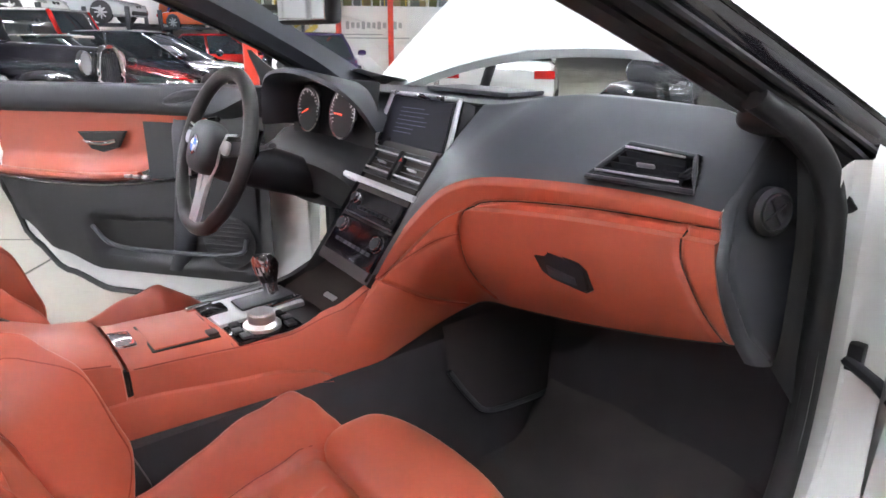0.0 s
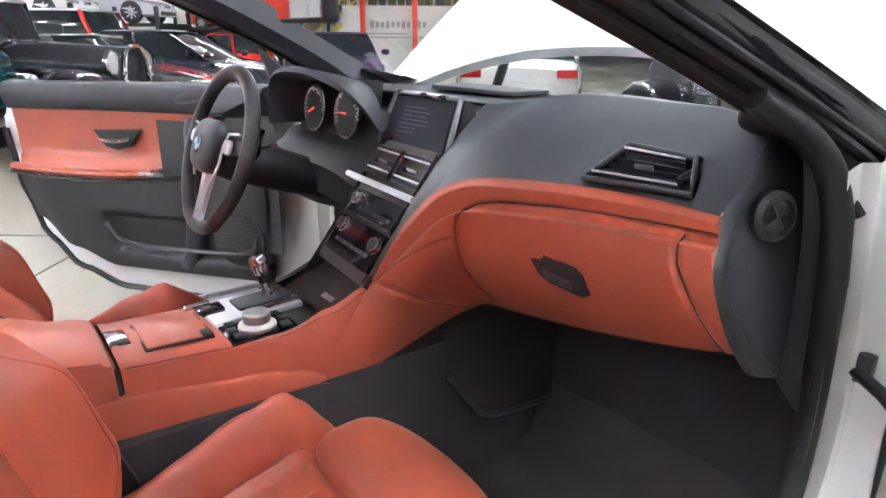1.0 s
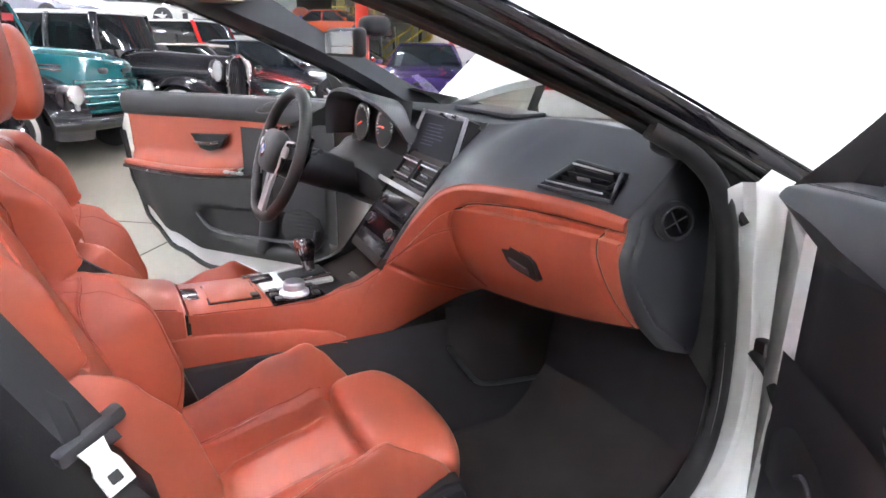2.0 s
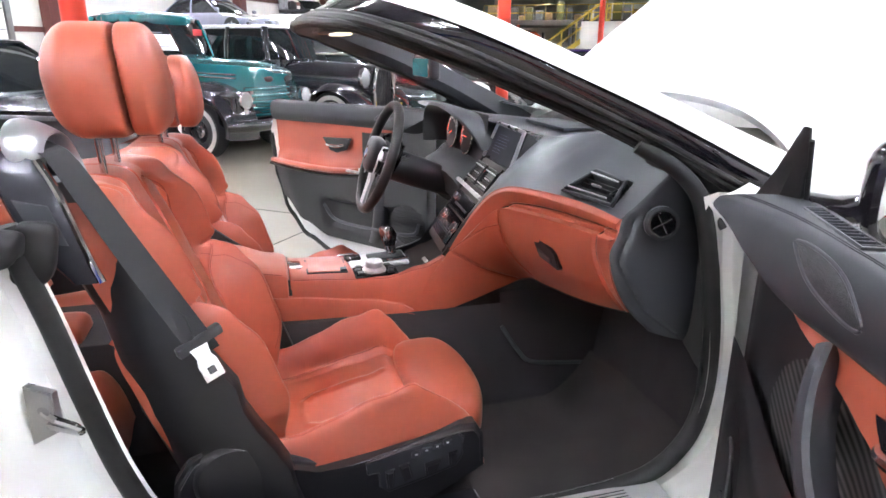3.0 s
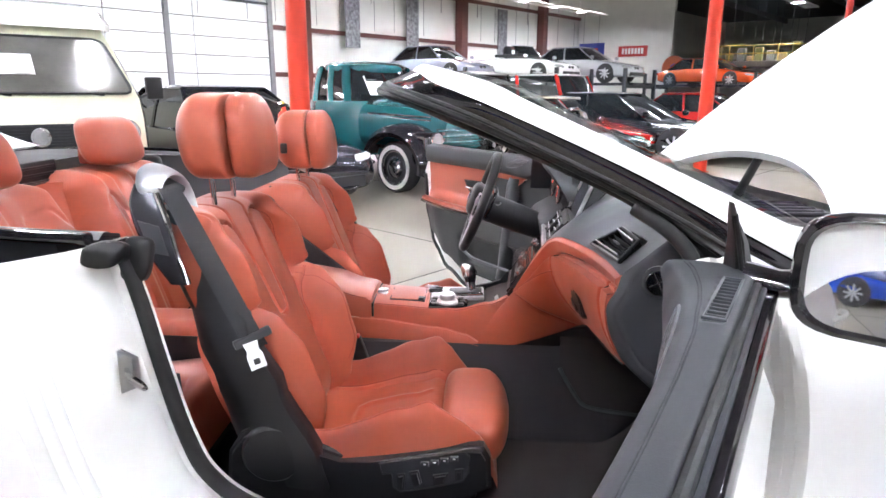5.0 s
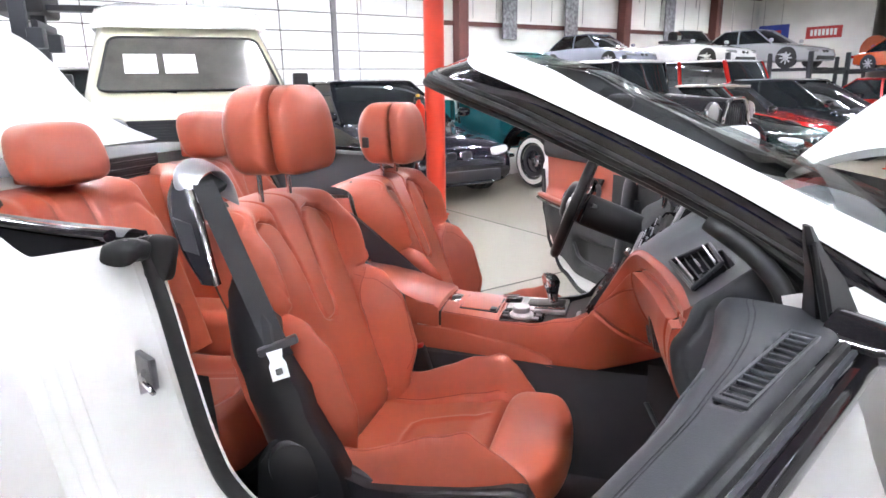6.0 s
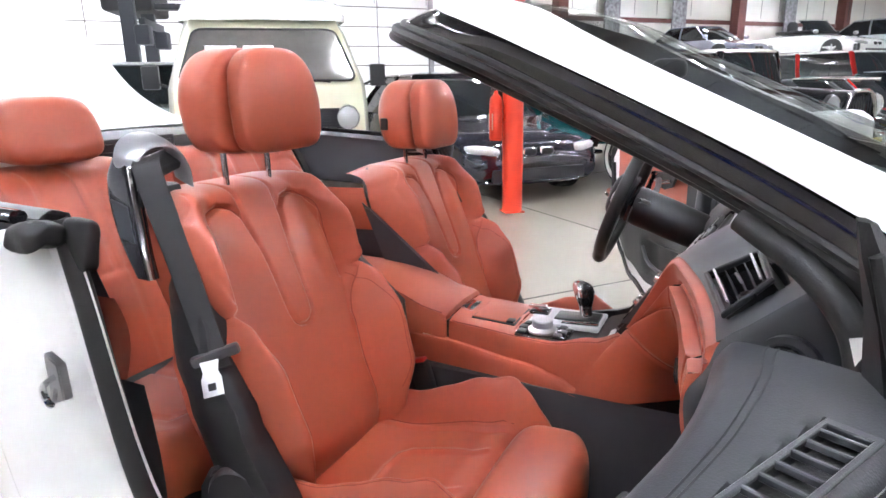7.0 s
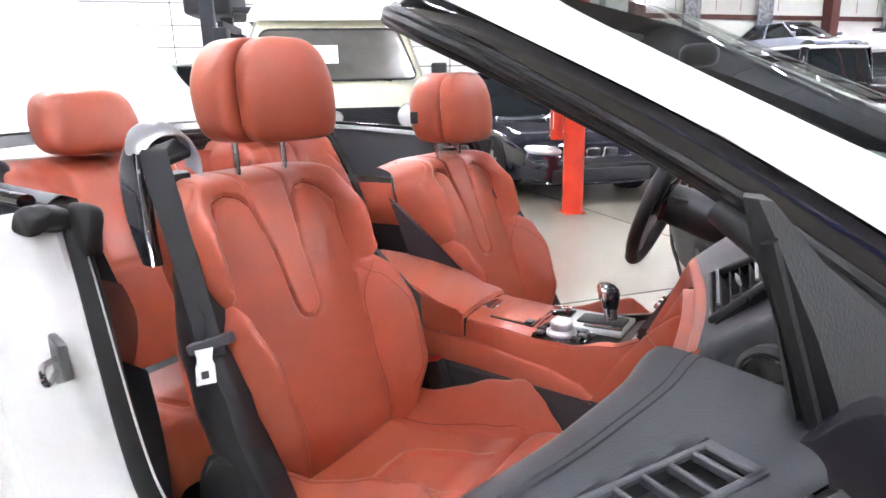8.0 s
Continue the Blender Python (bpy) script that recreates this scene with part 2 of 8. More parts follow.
# ---------- the hall
FLOOR = M("polished_concrete", (0.250, 0.223, 0.178), 0.34, var=0.10, scale=0.9, fine=30, rvar=0.12)
WALLM = M("white_metal_wall", (0.72, 0.71, 0.68), 0.55, var=0.06, scale=1.5)
DOORM = M("white_door_panel", (0.74, 0.75, 0.75), 0.45, var=0.05, scale=2)
CEILM = M("dark_roof", (0.07, 0.065, 0.065), 0.8, var=0.2, scale=1)
STEEL_BROWN = M("brown_red_steel", (0.10, 0.028, 0.022), 0.5, var=0.2)
RED_POST = M("red_post_paint", (0.72, 0.05, 0.02), 0.4, var=0.08, scale=3)
JOINT = M("joint_dark", (0.10, 0.095, 0.085), 0.8)
DARKSTEEL = M("dark_steel", (0.03, 0.032, 0.04), 0.45, metal=0.3)


def slab(name, c, s, mat, label="", kind="structure", m=HALL, parent=None, category=""):
    bm = BM()
    box(bm, c, s)
    ob = part(name, bm, mat, parent)
    if m is not None and parent is None:
        ob.matrix_basis = m
    return tagged(ob, label, category, kind=kind)


slab("floor", (8, 18.5, -0.1), (84, 44, 0.2), FLOOR, "polished pale concrete showroom floor with stains")
bm = BM()
for a in range(-28, 46, 4):
    box(bm, (a + 0.45, 18.5, 0.0005), (0.012, 42, 0.004))
for b in range(1, 38, 4):
    box(bm, (8, b + 1.25, 0.0005), (80, 0.012, 0.004))
ob = part("floor_joint", bm, JOINT)
ob.matrix_basis = HALL
tagged(ob, "thin dark saw-cut joints in the concrete", "joint", kind="structure")

WALL_H = 7.4
slab("wall_back", (-4.5, -0.15, WALL_H / 2), (51, 0.3, WALL_H), WALLM, "white sheet-metal showroom wall")
slab("wall_side", (-30, 18.5, WALL_H / 2), (0.3, 42, WALL_H), WALLM, "white showroom wall")
slab("wall_front", (8, 38.6, WALL_H / 2), (80, 0.3, WALL_H), WALLM, "white showroom wall")
slab("wall_end", (47, 18.5, WALL_H / 2), (0.3, 42, WALL_H), WALLM, "white showroom wall")
slab("wall_notch", (21, 3.0, WALL_H / 2), (0.3, 6.0, WALL_H), WALLM, "white wall with hanging signs")
slab("wall_far", (34, -0.15, WALL_H / 2), (26, 0.3, WALL_H), WALLM, "white wall behind the mezzanine")
slab("ceiling", (8, 18.5, WALL_H + 0.1), (84, 44, 0.2), CEILM, "dark roof with steel beams")
for k, b in enumerate((5, 11, 17, 23, 29, 35)):
    slab("roof_beam", (8, b, WALL_H - 0.2), (78, 0.16, 0.36), CEILM, "dark steel roof beam", kind="structure")

# lamps under the roof
lamp = thing("high_bay_lamp", "long white fluorescent lamp under the roof", "ceiling lamp", group="lamps under the roof")
GLOW = M("lamp_tube", (1.0, 0.97, 0.92), 0.5, emit=9)
bm = BM()
box(bm, (0, 0, 0.05), (0.6, 2.4, 0.07), 0.01)
part("housing", bm, WALLM, lamp)
for dx in (-0.18, 0.0, 0.18):
    bm = BM()
    cyl(bm, (dx, -1.15, 0.0), (dx, 1.15, 0.0), 0.02, n=8)
    part("tube", bm, GLOW, lamp)
for s in (-0.8, 0.8):
    bm = BM()
    cyl(bm, (0, s, 0.08), (0, s, WALL_H - LAMP_Z), 0.008, n=6)
    part("hanger", bm, DARKSTEEL, lamp)
first = True
# fixtures hang at every row, the added ones by the wall too
for a, b in [(p + q, b) for p, b in LAMP_ROWS for q in (-5.2, -2.6, 0, 2.6, 5.2)]:
    m = HALL @ pose(a - 3.55, b + 4.85, LAMP_Z, 0, 0, 90)
    if first:
        lamp.matrix_basis, first = m, False
    else:
        copy_thing(lamp, m)

# sectional garage door in the back wall
gd = thing("sectional_door", "white sectional overhead garage door with small ribs", "garage door")
gd.matrix_basis = HALL
A0, A1 = -18.85, -1.56
for r in range(8):
    for c in range(6):
        w = (A1 - A0) / 6
        bm = BM()
        box(bm, (A0 + (c + 0.5) * w, 0.05, 0.28 + r * 0.62), (w - 0.03, 0.05, 0.59), 0.012, 1)
        part("panel", bm, DOORM, gd)
bm = BM()
box(bm, ((A0 + A1) / 2, 0.01, 2.5), (A1 - A0, 0.02, 5.0))
part("backing", bm, JOINT, gd)
for a in (A0 - 0.08, -5.4, A1 + 0.08):
    bm = BM()
    box(bm, (a, 0.12, 2.6), (0.18, 0.10, 5.2), 0.01)
    part("track", bm, M("track_grey", (0.22, 0.22, 0.23), 0.4, metal=0.5), gd)
bm = BM()
box(bm, ((A0 + A1) / 2, 0.16, 4.33), (A1 - A0, 0.06, 0.09), 0.01)
part("torsion_bar", bm, DARKSTEEL, gd)

for z in (1.86, 3.55, 5.6):
    slab("wall_girt", (9.8, 0.06, z), (22.3, 0.12, 0.17), STEEL_BROWN, "brown-red horizontal wall beam")
for a in (-0.1, 9.3, 16.4):
    slab("wall_column", (a, 0.26, WALL_H / 2), (0.44, 0.44, WALL_H), STEEL_BROWN, "brown-red steel wall column")
# cloth-like hanging panels between the columns
PANELM = M("grey_patterned_panel", (0.20, 0.20, 0.215), 0.6, var=0.9, scale=7, fine=40)
for a in (2.35, 5.85, 12.6):
    slab("hanging_panel", (a, 0.28, 4.2), (0.75, 0.06, 2.4), PANELM, "grey tread-plate banner hanging on the wall", kind="", category="banner")
# signs
BLUE_SIGN = M("blue_sign", (0.03, 0.05, 0.30), 0.4)
RED_SIGN = M("red_sign", (0.45, 0.03, 0.03), 0.4)
for nm, b, z, w, h, mt, inner in (("blue_sign", 1.0, 3.65, 1.7, 1.0, BLUE_SIGN, RED_SIGN), ("red_sign", 3.7, 3.6, 1.8, 0.6, RED_SIGN, DOORM)):
    sg = thing(nm, nm.replace("_", " ") + " hanging on the white wall", "sign")
    sg.matrix_basis = HALL
    bm = BM()
    box(bm, (20.8, b, z), (0.06, w, h), 0.01)
    part("board", bm, mt, sg)
    bm = BM()
    if nm == "blue_sign":
        box(bm, (20.76, b, z - 0.05), (0.02, 0.9, 0.5), 0.005)
    else:
        for k in range(7):
            box(bm, (20.76, b - 0.6 + k * 0.2, z), (0.02, 0.13, 0.32), 0.003)
    part("emblem", bm, inner, sg)


def red_post(p, r, h, square=False):
    post = thing("red_post", "bright red steel roof post standing on the floor", "post", (p[0], p[1], 0), 40, "red posts")
    bm = BM()
    if square:
        box(bm, (0, 0, h / 2), (2 * r, 2 * r, h), 0.012, 2)
    else:
        lathe(bm, (0, 0, 0), (0, 0, 1), [(r, 0), (r, h)], 28)
    part("shaft", bm, RED_POST, post)
    bm = BM()
    box(bm, (0, 0, 0.008), (2.0 * r, 2.0 * r, 0.016), 0.004)
    part("foot_plate", bm, RED_POST, post)
    return post


red_post((-4.42, -1.2), 0.098, WALL_H)

# ---------- the white convertible: x to its right, y to its nose
car = thing("convertible", "white two-door convertible, roof down, doors, bonnet and boot lid open", "car")


def flowing(rows, r=0.022):
    """A table with its corners rounded off."""
    lo, hi = rows[0][0], rows[-1][0]
    ks = [(j / 4, math.exp(-(j / 2.2) ** 2)) for j in range(-4, 5)]
    return [(q, sum(w * table(rows, max(lo, min(hi, q + d * min(r, q - lo, hi - q)))) for d, w in ks) / sum(w for d, w in ks)) for q in [lerp(lo, hi, k / 90) for k in range(91)]]


SIDE_Z = flowing([(0.15, 0.80), (0.35, 0.885), (0.62, 0.925), (0.78, 0.925), (0.92, 0.885), (1.02, 0.80), (1.1, 0.72)], 0.07)
SIDE_Y = flowing([(-2.25, 0.72), (-1.9, 0.90), (-1.1, 1.0), (-0.3, 0.995), (0.6, 0.975), (1.2, 0.965), (1.8, 0.985), (2.3, 0.90), (2.7, 0.66)], 0.25)


def half_width(y, z):
    """Half the body's width at a place along the car and a height."""
    w = table(SIDE_Z, z)
    return w * table(SIDE_Y, y)


BELT_Z = flowing([(-2.25, 0.93), (-1.6, 1.05), (-0.9, 1.065), (-0.2, 1.035), (1.1, 1.0), (1.6, 0.95), (2.3, 0.83), (2.7, 0.68)], 0.25)


def belt(y):
    """The height of the body's shoulder."""
    return table(BELT_Z, y)


def ease(a, b, t):
    t = max(0, min(1, (t - a) / (b - a)))
    return t * t * (3 - 2 * t)


# the door opening in side view: down the rear jamb, along the sill, up the front jamb
OPENING = [(-0.164, 1.03), (-0.155, 0.98), (-0.13, 0.88), (-0.10, 0.74), (-0.065, 0.60), (-0.02, 0.50), (0.07, 0.435), (0.25, 0.405), (0.5, 0.40), (0.75, 0.40), (0.92, 0.42), (1.02, 0.48), (1.055, 0.58), (1.05, 0.72), (1.022, 0.86), (1.008, 0.95), (0.990, 1.015)]


def seal_x(y):
    """Half the width of the opening at its rubber seal."""
    return table([(-0.2, 0.724), (-0.02, 0.738), (0.22, 0.766), (0.9, 0.755), (1.1, 0.73)], y)


def jamb_ribbon(side):
    """The painted body round a door opening, from the inner seal out to the skin."""
    pts = spline([(0, a, b) for a, b in OPENING], 6)
    prof = [(-0.02, 0.755), (0.012, 0.765), (0.03, 0.772), (0.042, 0.794), (0.052, 0.800), (0.075, 0.806), (0.098, 0.816), (0.112, 0.828), (0.126, 0.845), (0.138, 0.859), (0.1405, 0.8595), (0.143, 0.864), (0.156, 0.878), (0.1585, 0.8785), (0.161, 0.883), (0.173, 0.896), (0.1755, 0.8965), (0.178, 0.901), (0.19, 0.910), (0.20, 0.916)]
    rings = []
    for i, p in enumerate(pts):
        d = pts[min(i + 1, len(pts) - 1)] - pts[max(i - 1, 0)]
        d.normalize()
        n = Vector((0, -d.z, d.y)) * -1
        squeeze = table([(-0.2, 1.0), (0.0, 1.0), (0.2, 0.75), (0.8, 0.75), (1.0, 0.62), (1.1, 0.62)], p.y)
        inset = table([(-0.2, 0.0), (0.4, 0.0), (1.0, -0.035), (1.1, -0.04)], p.y)
        row = []
        for o, x in prof:
            q = Vector((0, p.y + n.y * o * squeeze, p.z + n.z * o * squeeze))
            wide = x + inset * min(1, 0.4 + o * 8) - 0.030 * ease(0.25, -0.02, p.y) * ease(0.10, 0.02, o)
            if q.z > 0.80:
                wide = lerp(wide, min(wide, half_width(q.y, q.z)), ease(0.80, 0.90, q.z))
            row.append(Vector((side * wide, q.y, q.z)))
        rings.append(row)
    return rings


for side in (1, -1):
    bm = BM()
    rows = jamb_ribbon(side)
    loft(bm, rows, closed=False, caps=False)
    part("door_jamb", bm, JAMB, car, "white painted door jamb")
    edge = [r[-1] for r in rows]
    # quarter panel behind the opening
    rear = [p for p in edge if p.y < 0.15]
    bm = BM()
    rings = []
    for k, p in enumerate(rear):
        row = []
        zt = p.z
        for j in range(81):
            t = j / 80
            y = lerp(p.y, -2.22, t ** 1.2)
            top = belt(y)
            q = k / (len(rear) - 1)
            z = lerp(zt, lerp(top - 0.008, 0.22, q), ease(0.0, lerp(0.10, 0.62, min(1, q * 2.5)), t))
            x = half_width(y, z)
            x = lerp(abs(p.x), x, ease(-0.02, 0.22, t)) + 0.010 * math.exp(-((z - 0.78) / 0.05) ** 2) * ease(0.05, 0.3, t)
            row.append((side * x, y, z))
        rings.append(row)
    loft(bm, rings, closed=False, caps=False)
    part("quarter_panel", bm, WHITE, car)
    # front wing ahead of the opening
    front = [p for p in edge if p.y > 0.9]
    bm = BM()
    rings = []
    for k, p in enumerate(front):
        row = []
        for j in range(25):
            t = j / 24
            y = lerp(p.y, 2.66, t ** 1.3)
            z = lerp(p.z, lerp(0.24, belt(y) - 0.03, k / (len(front) - 1)), min(1, t * 2))
            x = lerp(abs(p.x), half_width(y, z), min(1, t * 7))
            row.append((side * x, y, z))
        rings.append(row)
    top = [(side * (abs(p[0]) - 0.12 - 0.03 * j / 24), p[1], p[2] + 0.035) for j, p in enumerate(rings[-1])]
    mid = [(side * (abs(p[0]) - 0.045), p[1], p[2] + 0.028) for p in rings[-1]]
    rings += [mid, top]
    loft(bm, rings, closed=False, caps=False)
    part("front_wing", bm, WHITE, car)
    # sill
    bm = BM()
    grid(bm, lambda u, v: Vector((side * table([(0, 0.905), (0.4, 0.925), (0.8, 0.87), (1, 0.78)], v), lerp(0.0, 1.12, u), table([(0, 0.27), (0.4, 0.24), (0.8, 0.17), (1, 0.16)], v))), 12, 8)
    part("sill", bm, WHITE, car)
    # seal round the opening
    bm = BM()
    seal_path = [(side * seal_x(p.y), p.y, p.z) for p in spline([(0, a, b) for a, b in OPENING[:-2]], 6)] + spline([(side * 0.737, 1.0, 0.95), (side * 0.722, 0.985, 1.01), (side * 0.700, 0.945, 1.058), (side * 0.665, 0.88, 1.10)], 5)
    tube(bm, seal_path, 0.016, 12, ry=0.020, up=(1, 0, 0))
    part("door_seal", bm, SOFT, car, "black rubber door seal")
    bm = BM()
    lip = spline([(0, a, b) for a, b in OPENING[:-1]], 6)
    rows = []
    for i, p in enumerate(lip):
        d = lip[min(i + 1, len(lip) - 1)] - lip[max(i - 1, 0)]
        n = Vector((0, d.z, -d.y)).normalized()
        rows.append([Vector((side * x, p.y + n.y * o, p.z + n.z * o)) for o, x in ((0.0, seal_x(p.y) + 0.002), (0.012, seal_x(p.y) - 0.003), (0.024, seal_x(p.y) - 0.012), (0.030, seal_x(p.y) - 0.028))])
    loft(bm, rows, closed=False, caps=False)
    part("inner_seal_lip", bm, SOFT, car)
    # wheels
    for y in (1.76, -1.1):
        bm = BM()
        lathe(bm, (side * 0.62, y, 0.34), (side, 0, 0), [(0.20, 0), (0.31, 0.0), (0.335, 0.03), (0.34, 0.12), (0.335, 0.21), (0.31, 0.245), (0.24, 0.25), (0.235, 0.20), (0.20, 0.19)], 40)
        wheel = part("wheel", bm, SOFT, car, "black tyre on an alloy rim")
        bm = BM()
        for k in range(10):
            a = k * math.pi / 5
            tube(bm, [(side * 0.83, y + 0.05 * math.cos(a), 0.34 + 0.05 * math.sin(a)), (side * 0.845, y + 0.235 * math.cos(a), 0.34 + 0.235 * math.sin(a))], 0.014, 6)
        lathe(bm, (side * 0.81, y, 0.34), (side, 0, 0), [(0.06, 0), (0.06, 0.03), (0.03, 0.04)], 20)
        part("rim", bm, SILVER, wheel)

# bumpers and underbody
for nm, y0, y1, z1 in (("front_bumper", 2.3, 2.70, 0.68), ("rear_bumper", -2.0, -2.26, 0.93)):
    bm = BM()
    grid(bm, lambda u, v: Vector((lerp(-1, 1, u) * half_width(lerp(y0, y1, 0.6), 0.6), lerp(y1, y0, abs(2 * u - 1) ** 2.6) , lerp(0.2, z1, v))), 24, 6)
    part(nm, bm, WHITE, car)
bm = BM()
box(bm, (0, 0.25, 0.21), (1.5, 4.4, 0.06), 0.02)
part("underbody", bm, BLACK, car)
# engine bay edge, cowl and strut
bm = BM()
grid(bm, lambda u, v: Vector((lerp(-0.74, 0.74, u), lerp(1.32, 2.5, v), lerp(0.94, 0.72, v) - 0.10 * math.sin(math.pi * v) + 0.01 * math.sin(u * 25) * math.sin(v * 19))), 30, 16)
part("engine_bay", bm, BLACK, car)
for k, (x, y, w, l) in enumerate(((0.1, 1.75, 0.5, 0.55), (-0.42, 1.65, 0.3, 0.4), (0.48, 1.72, 0.3, 0.42))):
    bm = BM()
    box(bm, (x, y, 0.86), (w, l, 0.09), 0.03, 3)
    for j in range(5):
        box(bm, (x - w / 2 + w * (j + 0.5) / 5, y, 0.91), (0.02, l * 0.8, 0.02), 0.006, 1)
    part("engine_cover", bm, BLACK, car)
bm = BM()
grid(bm, lambda u, v: Vector((lerp(-0.76, 0.76, u), lerp(1.18, 1.42, v) - 0.10 * (2 * u - 1) ** 2, lerp(0.985, 0.955, v) - 0.03 * (2 * u - 1) ** 2)), 24, 5)
part("cowl", bm, BLACK, car, "black plastic cowl under the windscreen")
for s in (1, -1):
    bm = BM()
    cyl(bm, (s * 0.68, 1.62, 0.90), (s * 0.70, 1.80, 1.28), 0.012, n=10)
    cyl(bm, (s * 0.68, 1.62, 0.90), (s * 0.69, 1.71, 1.09), 0.018, n=10)
    part("gas_strut", bm, BLACK, car)
    bm = BM()
    tube(bm, spline([(s * 0.1, 1.33, 0.99), (s * 0.3, 1.26, 1.0), (s * 0.62, 1.16, 1.005)], 5), 0.008, 6)
    part("wiper", bm, BLACK, car)


# bonnet, raised
def bonnet_rear(x):
    return 1.425 - 0.225 * (abs(x) / 0.83) ** 2.2


def bonnet_point(x, q, lift=0.0):
    """q: metres forward of the rear edge along the raised bonnet."""
    y = bonnet_rear(x) + q * 0.774
    z = 1.047 + (y - 1.3) * 0.818 + 0.04 * math.sin(min(1, q / 1.2) * math.pi) - 0.03 * (abs(x) / 0.83) ** 4
    return Vector((x, y - 0.633 * lift, z + 0.774 * lift))


bm = BM()
NX, NQ = 36, 24
upper = [[bonnet_point(lerp(-1, 1, i / NX) * lerp(0.83, 0.66, (j / NQ) ** 2), 1.28 * j / NQ * (1 - 0.10 * lerp(-1, 1, i / NX) ** 4)) for i in range(NX + 1)] for j in range(NQ + 1)]
under = [[p + Vector((0, 0.012, -0.022)) for p in r] for r in upper]
loft(bm, upper, closed=False, caps=False)
loft(bm, under, closed=False, caps=False)
ring = lambda g: g[0] + [r[-1] for r in g[1:]] + g[-1][-2::-1] + [r[0] for r in g[-2:0:-1]]
loft(bm, [ring(upper), ring(under)], caps=False)
bmesh.ops.remove_doubles(bm, verts=bm.verts, dist=1e-5)
part("bonnet", bm, WHITE, car, "white bonnet, raised open")

# boot lid, raised behind the rear seats
bm = BM()
up = []
for j in range(15):
    t = j / 14
    row = []
    for i in range(29):
        s = lerp(-1, 1, i / 28)
        hw = lerp(0.56, 0.60, t)
        z = 1.10 + 0.47 * t * (1 - 0.10 * abs(s) ** 3) - 0.26 * t * abs(s) ** 3.2
        y = -1.22 - 0.42 * t - 0.05 * math.sin(math.pi * t)
        row.append(Vector((s * hw, y, z)))
    up.append(row)
dn = [[p + Vector((0, -0.05, -0.015)) for p in r] for r in up]
loft(bm, up, closed=False, caps=False)
loft(bm, dn, closed=False, caps=False)
loft(bm, [ring(up), ring(dn)], caps=False)
bmesh.ops.remove_doubles(bm, verts=bm.verts, dist=1e-5)
part("boot_lid", bm, WHITE, car, "white boot lid, raised open")
# rear deck
bm = BM()
grid(bm, lambda u, v: Vector((lerp(-0.74, 0.74, u) * table([(0, 1.0), (0.6, 1), (1, 0.9)], v), lerp(-0.90, -1.35, v), 1.085 + 0.012 * math.sin(v * 3.1) - 0.03 * (2 * u - 1) ** 4)), 24, 8)
part("rear_deck", bm, GREY, car, "dark grey rear deck behind the seats")
bm = BM()
box(bm, (0.0, -0.905, 1.05), (0.34, 0.035, 0.085), 0.01)
for k in range(3):
    box(bm, (0.0, -0.885, 1.025 + k * 0.024), (0.30, 0.012, 0.008), 0.002, 1)
part("deck_panel", bm, BLACK, car, "black slotted panel between the rear head restraints")

